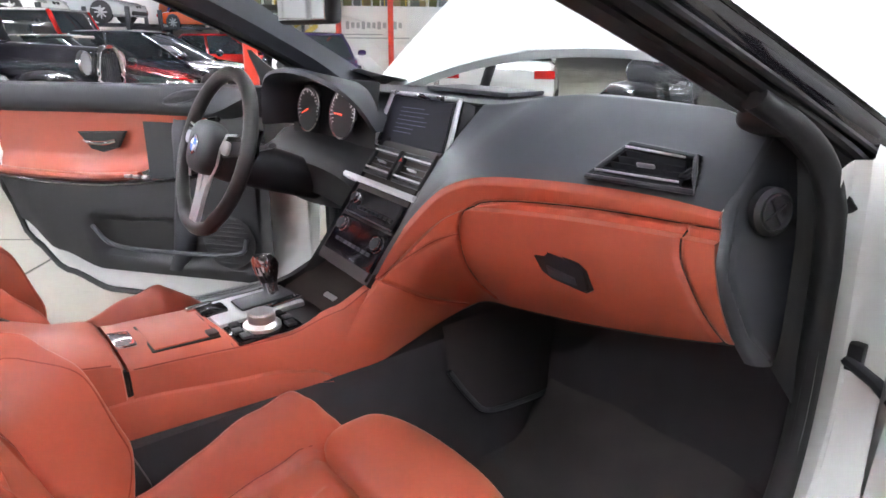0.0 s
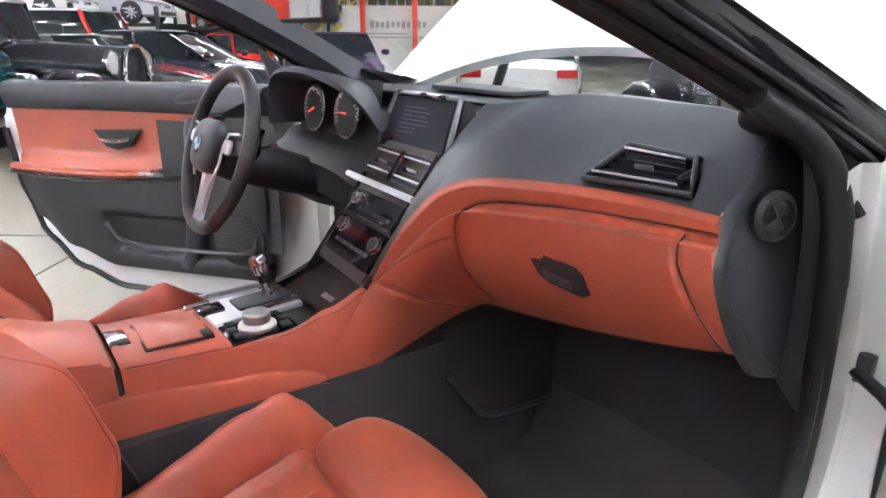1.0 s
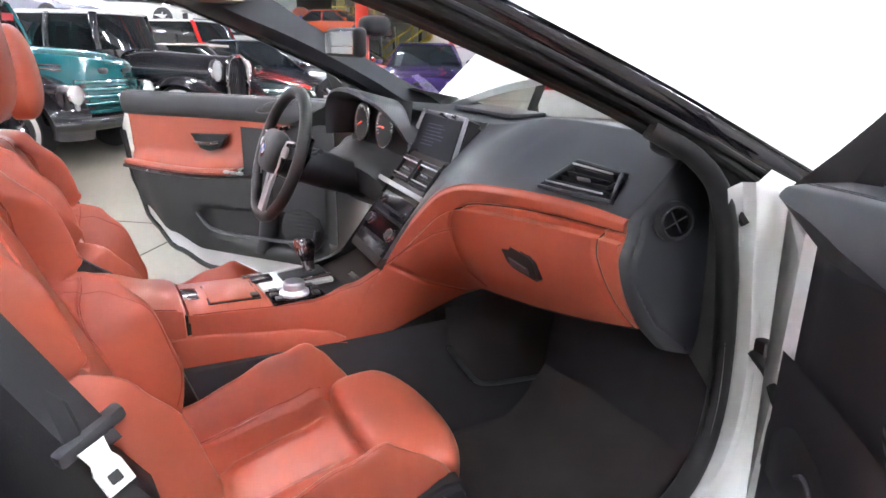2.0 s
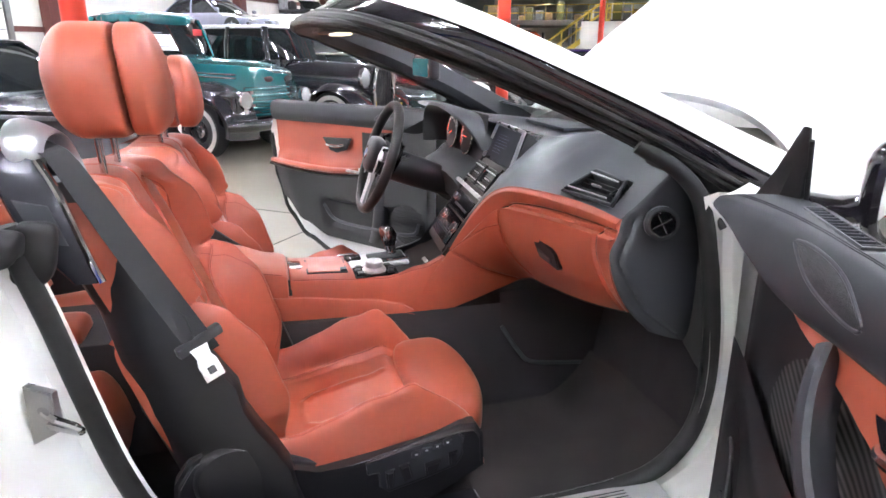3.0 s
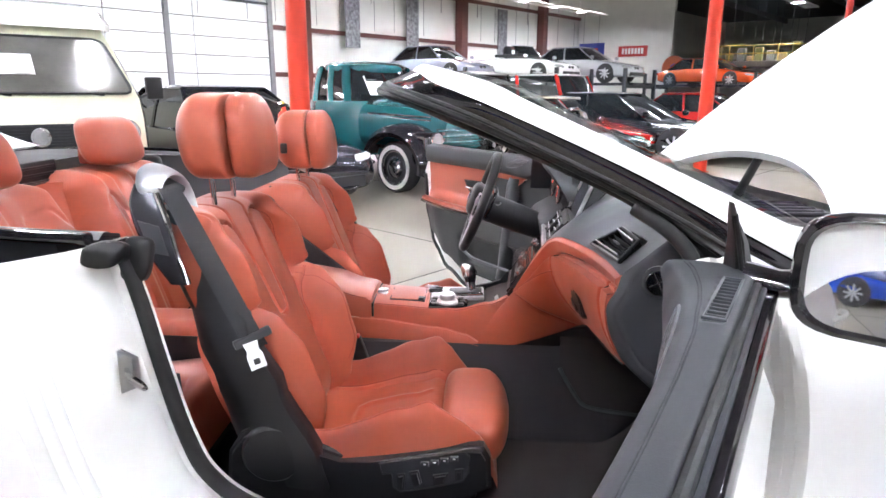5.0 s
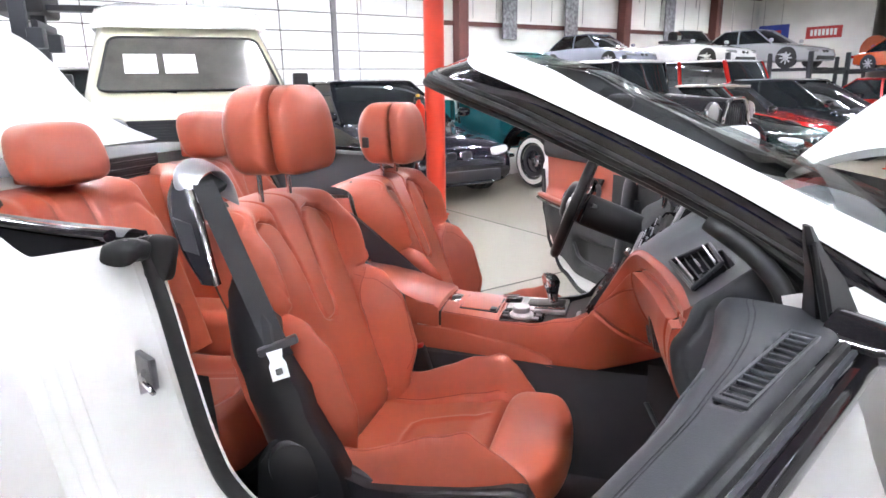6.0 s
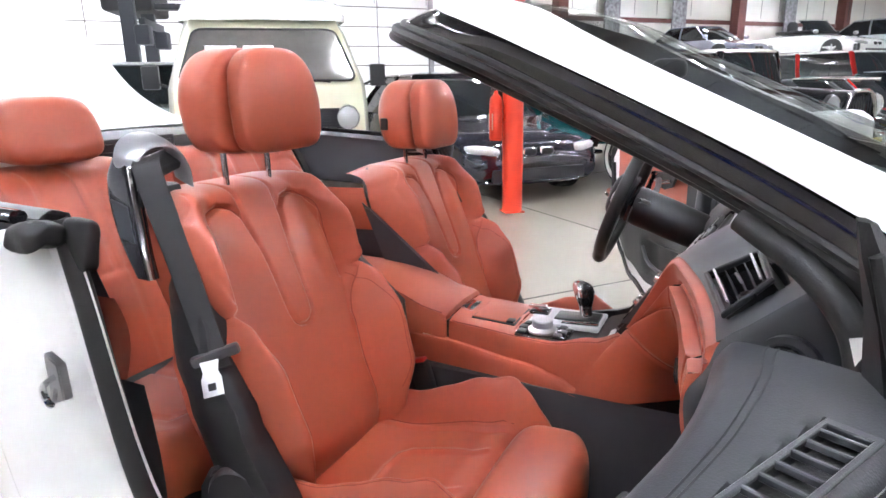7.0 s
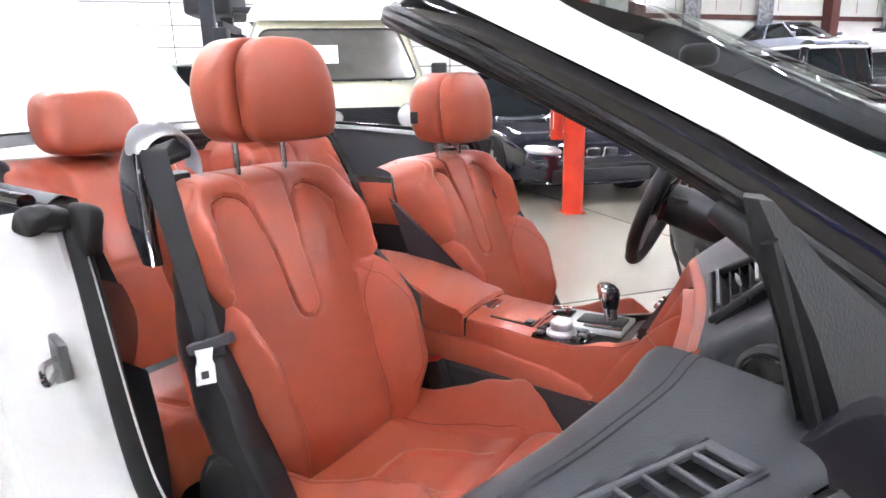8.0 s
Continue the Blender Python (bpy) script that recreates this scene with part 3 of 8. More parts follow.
for s in (1, -1):
    # side trim beside the rear seats
    bm = BM()
    grid(bm, lambda u, v: Vector((s * (0.70 - 0.05 * v + 0.02 * math.sin(3 * u)), lerp(-0.18, -0.92, u), lerp(1.035, 0.86, v) + 0.02 * u)), 12, 6)
    part("rear_side_trim", bm, GREY, car)
    bm = BM()
    grid(bm, lambda u, v: Vector((s * (0.655 - 0.02 * math.sin(math.pi * v)), lerp(-0.16, -0.80, u), lerp(0.865, 0.70, v) - 0.02 * u)), 12, 6)
    part("rear_side_panel", bm, ORANGE, car, "orange leather side panel")
    bm = BM()
    grid(bm, lambda u, v: Vector((s * (0.665 - 0.015 * math.sin(math.pi * v)), lerp(-0.10, -0.80, u), lerp(0.705, 0.27, v))), 8, 6)
    part("rear_lower_trim", bm, BLACK, car)
    # shoulder of the body beside the cabin and its gloss moulding
    bm = BM()
    grid(bm, lambda u, v: Vector((s * lerp(half_width(lerp(-0.2, -1.5, u), belt(-0.6)) - 0.02, 0.69, v), lerp(-0.2, -1.5, u), belt(lerp(-0.2, -1.5, u)) + 0.012 * math.sin(math.pi * v) - 0.006)), 24, 6)
    part("shoulder_pad", bm, GREY, car)
    bm = BM()
    tube(bm, [(s * (half_width(y, belt(y)) - 0.005), y, belt(y) + 0.004) for y in [-0.2 - 0.065 * k for k in range(21)]], 0.016, 10, ry=0.013)
    part("belt_moulding", bm, GLOSS, car, "gloss black belt moulding")
    # rubber cap on top of the rear jamb
    bm = BM()
    crease = lambda p: p + Vector((0, 0.22 * p.z, -0.16 * abs(p.x))) + Vector((1, 0.5, 0.8)) * (0.0035 * math.sin(90 * p.y + 60 * p.z) + 0.003 * math.sin(120 * p.x + 50 * p.y))
    pillow(bm, (s * 0.770, -0.172, 1.012), (0.034, 0.038, 0.023), 4.5, 40, 20, f=crease)
    pillow(bm, (s * 0.716, -0.140, 0.985), (0.019, 0.032, 0.048), 4.0, 36, 20, f=crease)
    part("jamb_cap", bm, SOFT, car, "black rubber cap on the jamb")
    # inner black strip behind the seal of the rear jamb
    bm = BM()
    loft(bm, [[(s * (seal_x(y) + 0.004), y, z), (s * (seal_x(y) - 0.020), y - 0.015, z), (s * (seal_x(y) - 0.024), y - 0.16, z)] for y, z in OPENING[:8]], closed=False, caps=False)
    part("jamb_lining", bm, BLACK, car)
    # striker
    bm = BM()
    plate(bm, [(s * 0.787, -0.153, 0.72), (s * 0.787, -0.118, 0.735), (s * 0.789, -0.117, 0.80), (s * 0.787, -0.152, 0.815)], (s * 0.014, -0.006, 0), 0.002)
    striker = part("striker", bm, SATIN, car, "steel door striker")
    bm = BM()
    tube(bm, spline([(s * 0.80, -0.14, 0.775), (s * 0.835, -0.115, 0.778), (s * 0.85, -0.085, 0.77), (s * 0.845, -0.082, 0.758), (s * 0.81, -0.13, 0.755)], 5), 0.0055, 8)
    part("striker_loop", bm, CHROME, striker)

# ---------- windscreen surround
TOP = [(0.0, 0.40, 1.392), (0.25, 0.415, 1.389), (0.42, 0.45, 1.380), (0.512, 0.49, 1.368), (0.549, 0.545, 1.352), (0.584, 0.63, 1.318), (0.669, 0.88, 1.206), (0.762, 1.14, 1.086), (0.84, 1.36, 0.985)]
LOW = [(0.0, 0.375, 1.380), (0.25, 0.39, 1.377), (0.43, 0.425, 1.364), (0.542, 0.465, 1.343), (0.587, 0.53, 1.319), (0.622, 0.62, 1.283), (0.692, 0.88, 1.168), (0.778, 1.12, 1.042), (0.84, 1.30, 0.95)]
BLK = [(0.0, 0.320, 1.352), (0.25, 0.330, 1.350), (0.42, 0.356, 1.342), (0.512, 0.402, 1.328), (0.568, 0.492, 1.300), (0.606, 0.61, 1.254), (0.681, 0.88, 1.130), (0.762, 1.09, 1.014), (0.80, 1.18, 0.955)]
SEA = [(0.0, 0.290, 1.330), (0.25, 0.302, 1.328), (0.40, 0.326, 1.320), (0.484, 0.366, 1.312), (0.532, 0.465, 1.276), (0.561, 0.60, 1.224), (0.621, 0.86, 1.114), (0.684, 0.97, 1.035), (0.735, 1.0, 0.95)]
INN = [(0.0, 0.37, 1.330), (0.25, 0.382, 1.330), (0.37, 0.400, 1.325), (0.42, 0.43, 1.318), (0.47, 0.53, 1.284), (0.512, 0.68, 1.230), (0.578, 0.92, 1.123), (0.648, 1.10, 1.032), (0.72, 1.28, 0.95)]
GLS = [(0.0, 0.47, 1.380), (0.25, 0.485, 1.377), (0.38, 0.515, 1.368), (0.455, 0.55, 1.357), (0.497, 0.61, 1.336), (0.533, 0.70, 1.290), (0.622, 0.94, 1.177), (0.712, 1.18, 1.070), (0.78, 1.36, 0.975)]


def mirror_pts(pts, s):
    return [(s * x, y, z) for x, y, z in pts]


for s in (1, -1):
    rails = {k: spline(mirror_pts(v, s), 7) for k, v in dict(t=TOP, l=LOW, b=BLK, s=SEA, i=INN, g=GLS).items()}
    rows = list(zip(*[rails[k] for k in "gtlbsi"]))
    bm = BM()
    loft(bm, [[g, t + Vector((0, 0, 0.004)), (t + l) / 2 + Vector((s * 0.006, -0.004, 0.002)), l] for g, t, l, b, q, i in rows], closed=False, caps=False)
    part("windscreen_pillar", bm, WHITE, car, "white windscreen pillar")
    bm = BM()
    loft(bm, [[l, l * 0.9 + b * 0.1 - Vector((s * 0.004, 0, 0)), (l + b) / 2 + Vector((s * 0.004, 0, 0)), b * 0.95 + l * 0.05 + Vector((s * 0.004, 0, 0)), b] for g, t, l, b, q, i in rows], closed=False, caps=False)
    part("pillar_moulding", bm, GLOSS, car, "gloss black pillar moulding")
    bm = BM()
    loft(bm, [[b, lerp(b, q, 0.15) - Vector((s * 0.014, 0, 0)), lerp(b, q, 0.35) + Vector((s * 0.012, 0, 0)), lerp(b, q, 0.7) + Vector((s * 0.014, 0, 0)), q, lerp(q, i, 0.15) - Vector((0, 0, 0.012))] for g, t, l, b, q, i in rows], closed=False, caps=False)
    part("pillar_seal", bm, SOFT, car, "black rubber pillar seal")
    for k, w, o in ((0.04, 0.006, 0.004), (0.42, 0.009, 0.012), (0.85, 0.008, 0.008)):
        bm = BM()
        tube(bm, [lerp(b, q, k) + Vector((s * o, 0, -0.002)) for g, t, l, b, q, i in rows], w, 8)
        part("seal_bead", bm, SOFT, car)
    bm = BM()
    loft(bm, [[lerp(q, i, 0.12) - Vector((0, 0, 0.006)), lerp(q, i, 0.5) - Vector((s * 0.01, 0, 0.012)), i, lerp(i, g, 0.5), g] for g, t, l, b, q, i in rows], closed=False, caps=False)
    part("pillar_trim", bm, GREY, car, "dark grey inner pillar trim")

right, left = spline(GLS, 7), spline(mirror_pts(GLS, -1), 7)
bm = BM()
rings = []
for a, b in zip(left, right):
    rings.append([Vector((lerp(a.x, b.x, k / 16), lerp(a.y, b.y, k / 16) + 0.14 * (1 - (2 * k / 16 - 1) ** 2) * abs(b.x), lerp(a.z, b.z, k / 16) + 0.01 * (1 - (2 * k / 16 - 1) ** 2) * abs(b.x))) for k in range(17)])
loft(bm, rings[2:], closed=False, caps=False)
ob = part("windscreen", bm, GLASS, car, "clear windscreen glass")
ob.visible_shadow = False
# header lining, lamps, sun visors, inner mirror
for s in (1, -1):
    bm = BM()
    box(bm, (s * 0.29, 0.43, 1.325), (0.30, 0.13, 0.016), 0.007, 2, Matrix.Rotation(0.0, 4, "X"))
    visor = part("sun_visor", bm, GREY, car)
    bm = BM()
    box(bm, (s * 0.29, 0.41, 1.3155), (0.11, 0.05, 0.004), 0.001, 1)
    part("visor_label", bm, M("tan_label", (0.35, 0.20, 0.12), 0.5), visor)
bm = BM()
box(bm, (0, 0.42, 1.325), (0.20, 0.12, 0.03), 0.012, 2)
roof_console = part("roof_console", bm, GREY, car)
for dx in (-0.05, 0.05):
    bm = BM()
    box(bm, (dx, 0.41, 1.308), (0.05, 0.04, 0.006), 0.002, 1)
    part("reading_lamp", bm, M("warm_lamp_glass", (0.9, 0.8, 0.6), 0.3, emit=1.5), roof_console)
bm = BM()
box(bm, (0, 0.655, 1.224), (0.20, 0.030, 0.064), 0.013, 3, Matrix.Translation((-0.068, 0, 0)))
rear_mirror = part("inner_mirror", bm, BLACK, car, "black frameless inner mirror")
bm = BM()
box(bm, (-0.068, 0.6385, 1.224), (0.18, 0.003, 0.05), 0.001, 1)
part("mirror_glass", bm, M("mirror", (0.85, 0.87, 0.88), 0.03, metal=1, var=0, rvar=0), rear_mirror)
bm = BM()
pillow(bm, (-0.03, 0.712, 1.262), (0.030, 0.035, 0.022), 3)
cyl(bm, (-0.06, 0.675, 1.235), (-0.035, 0.71, 1.262), 0.010, n=10)
part("mirror_foot", bm, BLACK, rear_mirror)

# ---------- cabin floor and tunnel
bm = BM()
grid(bm, lambda u, v: Vector((lerp(-0.76, 0.76, u), lerp(-0.95, 1.25, v), 0.265 + 0.012 * math.sin(9 * u) * math.sin(7 * v) + max(0, v - 0.9) * 3.0)), 30, 44)
part("cabin_floor", bm, CARPET, car, "black carpeted cabin floor")
for s in (1, -1):
    bm = BM()
    grid(bm, lambda u, v: Vector((s * (lerp(0.20, 0.66, u)), lerp(0.40, 1.10, v) - 0.05 * (u - 0.5) ** 2, 0.285 + 0.004 * math.sin(u * 13) * math.sin(v * 11) + max(0, v - 0.75) ** 2 * 2.2)), 20, 24)
    part("floor_mat", bm, MAT_FLOOR, car, "dark brown-black carpet floor mat")
    bm = BM()
    grid(bm, lambda u, v: Vector((s * lerp(0.10, 0.74, u), 1.10 + 0.16 * v, 0.33 + 0.50 * v)), 12, 10)
    part("firewall_carpet", bm, CARPET, car)
    # sill trim and step plate
    bm = BM()
    grid(bm, lambda u, v: Vector((s * table([(0, 0.66), (0.3, 0.70), (0.5, 0.735), (1, 0.77)], u), lerp(-0.1, 1.04, v), table([(0, 0.27), (0.3, 0.36), (0.5, 0.392), (1, 0.395)], u))), 10, 12)
    part("sill_trim", bm, BLACK, car)
    bm = BM()
    box(bm, (s * 0.797, 0.60, 0.412), (0.064, 0.66, 0.008), 0.003, 2)
    step = part("step_plate", bm, BRUSHED, car, "brushed aluminium step plate")
    bm = BM()
    for k in range(4):
        box(bm, (s * (0.782 + k * 0.0085), 0.60, 0.4165), (0.002, 0.5, 0.001))
    part("groove", bm, DARKSTEEL, step)
    # kick panel ahead of the door
    bm = BM()
    grid(bm, lambda u, v: Vector((s * (0.735 - 0.02 * math.sin(math.pi * u)), lerp(1.03, 1.22, u), lerp(0.35, 0.98, v))), 6, 10)
    part("kick_panel", bm, BLACK, car)
# tunnel
bm = BM()
loft(bm, [[(0.165, y, 0.27), (0.13, y, 0.44), (0.10, y, 0.56), (-0.20, y, 0.56), (-0.23, y, 0.44), (-0.265, y, 0.27)] for y in (-0.45, 0.0, 0.4, 0.8, 1.15)])
part("tunnel", bm, CARPET, car, "black carpeted centre tunnel")
# net pocket on the tunnel side
bm = BM()
loop = spline([(0.142, 0.825, 0.505), (0.166, 0.868, 0.435), (0.178, 0.91, 0.397), (0.178, 1.03, 0.378), (0.166, 1.12, 0.366), (0.160, 1.155, 0.390), (0.156, 1.212, 0.515)], 8)
tube(bm, loop, 0.0065, 8)
part("net_rim", bm, TRIM_DARK, car, "black rim of the footwell net pocket")
bm = BM()
loft(bm, [[p, lerp(p, Vector((0.125, p.y, 0.58)), 0.5), Vector((0.118, p.y, 0.60))] for p in loop], closed=False, caps=False)
part("footwell_net", bm, M("net_cloth", (0.022, 0.017, 0.017), 0.9, bump=1.0, fine=500), car)

# ---------- front seats
SA = radians(21.8)
S_UP, S_OUT = Vector((0, -math.sin(SA), math.cos(SA))), Vector((0, math.cos(SA), math.sin(SA)))
BACK_W = [(0, 0.205), (0.08, 0.238), (0.2, 0.252), (0.29, 0.245), (0.345, 0.222), (0.365, 0.228), (0.45, 0.234), (0.52, 0.232), (0.57, 0.220), (0.605, 0.196), (0.63, 0.155)]
BACK_XB = [(0, 0.15), (0.2, 0.155), (0.33, 0.18), (0.36, 0.185), (0.45, 0.175), (0.52, 0.150), (0.63, 0.10)]
BACK_H = [(0, 0.06), (0.1, 0.10), (0.22, 0.108), (0.30, 0.085), (0.345, 0.05), (0.37, 0.062), (0.46, 0.066), (0.55, 0.035), (0.63, 0.0)]
BOLSTER = [(0.148, 0.0), (0.150, 0.12), (0.162, 0.24), (0.20, 0.335)]
NOTCH = [(0.195, 0.345), (0.27, 0.352)]
ARCH = [(0.176, 0.33), (0.178, 0.42), (0.170, 0.495), (0.145, 0.540), (0.108, 0.554), (0.078, 0.546), (0.058, 0.522), (0.047, 0.47)]
STRIPE = [(0.056, 0.62), (0.050, 0.50), (0.039, 0.42), (0.036, 0.34), (0.035, 0.305), (0.029, 0.282), (0.016, 0.270), (0.0, 0.267)]
WING = [(0.207, 0.37), (0.219, 0.45), (0.212, 0.53), (0.17, 0.59)]


BACK_W, BACK_XB, BACK_H = flowing(BACK_W), flowing(BACK_XB), flowing(BACK_H)



def back_depth(x, s):
    ax, w = abs(x), table(BACK_W, s)
    xb, h = table(BACK_XB, s), table(BACK_H, s)
    t = (ax - xb) / max(0.01, w - xb)
    d = h * ease(-0.15, 0.55, t) - (h + table([(0, 0.13), (0.32, 0.12), (0.38, 0.085), (0.63, 0.075)], s)) * max(0, (t - 0.55) / 0.45) ** 2.2
    d += 0.010 * math.cos(min(1, ax / 0.16) * math.pi / 2) * math.sin(math.pi * s / 0.63)
    if s > 0.56:
        d -= 0.10 * ((s - 0.56) / 0.07) ** 2.2
    if s < 0.05:
        d -= 0.012 * ((0.05 - s) / 0.05) ** 2
    for line, depth, wide in ((BOLSTER, 0.013, 0.0055), (NOTCH, 0.014, 0.006), (ARCH, 0.014, 0.0045), (STRIPE, 0.011, 0.004), (WING, 0.006, 0.0035)):
        k = seg_dist(ax, s, line)
        if k < 3 * wide:
            d -= depth * math.exp(-((k / wide) ** 2))
    # the lobes inside the arches stand a little proud
    return d + 0.008 * math.exp(-(((ax - 0.112) / 0.045) ** 2) - ((s - 0.45) / 0.08) ** 2)


def back_region(x, s):
    ax = abs(x)
    arch = table([(0.33, 0.18), (0.42, 0.178), (0.495, 0.170), (0.540, 0.145), (0.556, 0.10), (0.565, 0.05)], s)
    if s < 0.346:
        return "bolster" if ax > table([(0, 0.148), (0.12, 0.15), (0.24, 0.162), (0.346, 0.205)], s) else "back_panel"
    return "shoulder_wing" if ax > max(arch, 0.05) else "back_panel"


CUSH_Z = [(0.05, 0.452), (0.2, 0.455), (0.40, 0.488), (0.462, 0.504), (0.485, 0.490), (0.52, 0.475), (0.58, 0.462), (0.61, 0.44), (0.626, 0.39)]
CUSH_W = [(0.05, 0.240), (0.35, 0.242), (0.50, 0.237), (0.56, 0.228), (0.60, 0.212), (0.626, 0.19)]
# bolster heights: towards the sill, and towards the tunnel
CUSH_H = [(0.05, 0.065), (0.20, 0.070), (0.30, 0.085), (0.38, 0.102), (0.45, 0.106), (0.51, 0.096), (0.56, 0.072), (0.595, 0.04), (0.615, 0.015), (0.626, 0.0)]
CUSH_H_IN = [(0.05, 0.065), (0.20, 0.070), (0.30, 0.088), (0.38, 0.108), (0.44, 0.112), (0.49, 0.096), (0.535, 0.055), (0.57, 0.0), (0.626, -0.06)]


CUSH_Z, CUSH_W, CUSH_H, CUSH_H_IN = flowing(CUSH_Z, 0.012), flowing(CUSH_W, 0.015), flowing(CUSH_H, 0.03), flowing(CUSH_H_IN, 0.03)


def cushion_z(x, y):
    ax = abs(x)
    w = table(CUSH_W, y)
    h = table(CUSH_H if x > 0 else CUSH_H_IN, y)
    t = (ax - 0.155) / (w - 0.155)
    z = table(CUSH_Z, y) + h * ease(-0.1, 0.55, t) - (h + table([(0.3, 0.07), (0.5, 0.045), (0.626, 0.02)], y)) * max(0, (t - 0.55) / 0.45) ** 2.2
    z -= 0.010 * math.cos(min(1, ax / 0.17) * math.pi / 2) * ease(0.48, 0.3, y)
    for line, depth, wide in (([(0.163, 0.05), (0.166, 0.50)], 0.012, 0.005), ([(0.072, 0.44), (0.068, 0.27), (0.05, 0.245), (0.0, 0.240)], -0.0045, 0.009)):
        k = seg_dist(ax, y, line)
        if k < 3 * wide:
            z -= depth * math.exp(-((k / wide) ** 2))
    return z


def region_sheet(f, region, us, vs, parent, mats, labels):
    """A fine sheet split into one part for each region."""
    sheets = {}
    pts = [[Vector(f(c, a)) for c in us] for a in vs]
    normal = {}
    for j, row in enumerate(pts):
        for i, p in enumerate(row):
            du = row[min(i + 1, len(us) - 1)] - row[max(i - 1, 0)]
            dv = pts[min(j + 1, len(vs) - 1)][i] - pts[max(j - 1, 0)][i]
            normal[tuple(round(k, 5) for k in p)] = du.cross(dv).normalized()
    for j, (a, b) in enumerate(zip(vs, vs[1:])):
        for i, (c, d) in enumerate(zip(us, us[1:])):
            quad = [pts[j][i], pts[j][i + 1], pts[j + 1][i + 1], pts[j + 1][i]]
            key = region((c + d) / 2, (a + b) / 2)
            sheets.setdefault(key, []).append(quad)
    for key, quads in sheets.items():
        bm = BM()
        seen = {}
        for quad in quads:
            vv = []
            for p in quad:
                q = (round(p[0], 5), round(p[1], 5), round(p[2], 5))
                if q not in seen:
                    seen[q] = bm.verts.new(p)
                vv.append(seen[q])
            if len(set(vv)) == 4:
                bm.faces.new(vv)
        ob = part(key[0], bm, mats.get(key[0], ORANGE), parent, labels.get(key[0], ""), smooth=80)
        # one flow of shading over all the panels, so that only the seams show
        flow = []
        for v in ob.data.vertices:
            k = normal.get(tuple(round(q, 5) for q in v.co))
            flow.append(k if k is not None and k.length > 0.5 else v.normal)
        if sum(k.dot(v.normal) for k, v in zip(flow, ob.data.vertices)) < 0:
            flow = [-k for k in flow]
        ob.data.normals_split_custom_set_from_vertices(flow)


def steps(n):
    """From -1 to 1, closer together towards the ends."""
    return [math.copysign(1 - (1 - abs(k / n)) ** 1.25, k) for k in range(-n, n + 1)]


def head_restraint(bm_parent, up=0.0):
    """A rear shell and a front pad that meet in a deep slit."""
    hr = part("head_restraint", head_bm(up, -0.030, 0.066, 0.143, -0.036), ORANGE, bm_parent, "orange leather head restraint in two padded halves", 60)
    part("front_pad", head_bm(up, 0.0728, 0.033, 0.122, -0.048), ORANGE, hr, "", 60)
    for dx in (-0.075, 0.055):
        bm = BM()
        cyl(bm, (dx - 0.02, -0.095, 1.04 + up), (dx - 0.02, -0.10, 1.15 + up), 0.0065, n=10)
        part("post", bm, CHROME, hr, "chrome post")
    return hr


def head_bm(up, dy, half, wide, cx):
    bm = BM()
    c = Vector((cx, -0.082 + dy, 1.214 + up))
    rings = []
    for k in range(-36, 37):
        u = math.copysign(1 - (1 - abs(k / 36)) ** 1.6, k)
        a = abs(u)
        top, low = max(0.0, 1 - a ** 3.6) ** (1 / 2.5), max(0.0, 1 - a ** 7) ** (1 / 3.5)
        deep = max(0.0, 1 - a ** 9) ** (1 / 2.4)
        ring_ = []
        for j in range(96):
            t = 2 * math.pi * j / 96
            e = 0.14 if math.cos(t) * dy < 0 else 0.92
            cy, cz = math.copysign(abs(math.cos(t)) ** e, math.cos(t)), math.copysign(abs(math.sin(t)) ** (0.16 if e < 0.5 else 0.82 if dy < 0 and math.sin(t) > 0 else 0.66), math.sin(t))
            z = cz * (0.104 * top if cz > 0 else 0.102 * low)
            y = cy * half * (max(0.0, 1 - a ** 24) ** 0.5 if cy * dy < 0 else deep * (1.0 - 0.55 * a ** 3))
            if dy > 0 and cy > 0:
                y *= 1.10 - 0.22 * max(0, z / 0.1) ** 2 - 0.10 * min(0, z / 0.1) ** 2
            if dy < 0 and cy < 0:
                y *= 1.0 - 0.25 * max(0, z / 0.1) ** 2
            ring_.append(c + Vector((wide * u * (1 - 0.13 * max(0, z / 0.1)), y - 0.10 * z, z)))
        rings.append(ring_)
    loft(bm, rings)
    bmesh.ops.remove_doubles(bm, verts=bm.verts, dist=1e-5)
    return bm


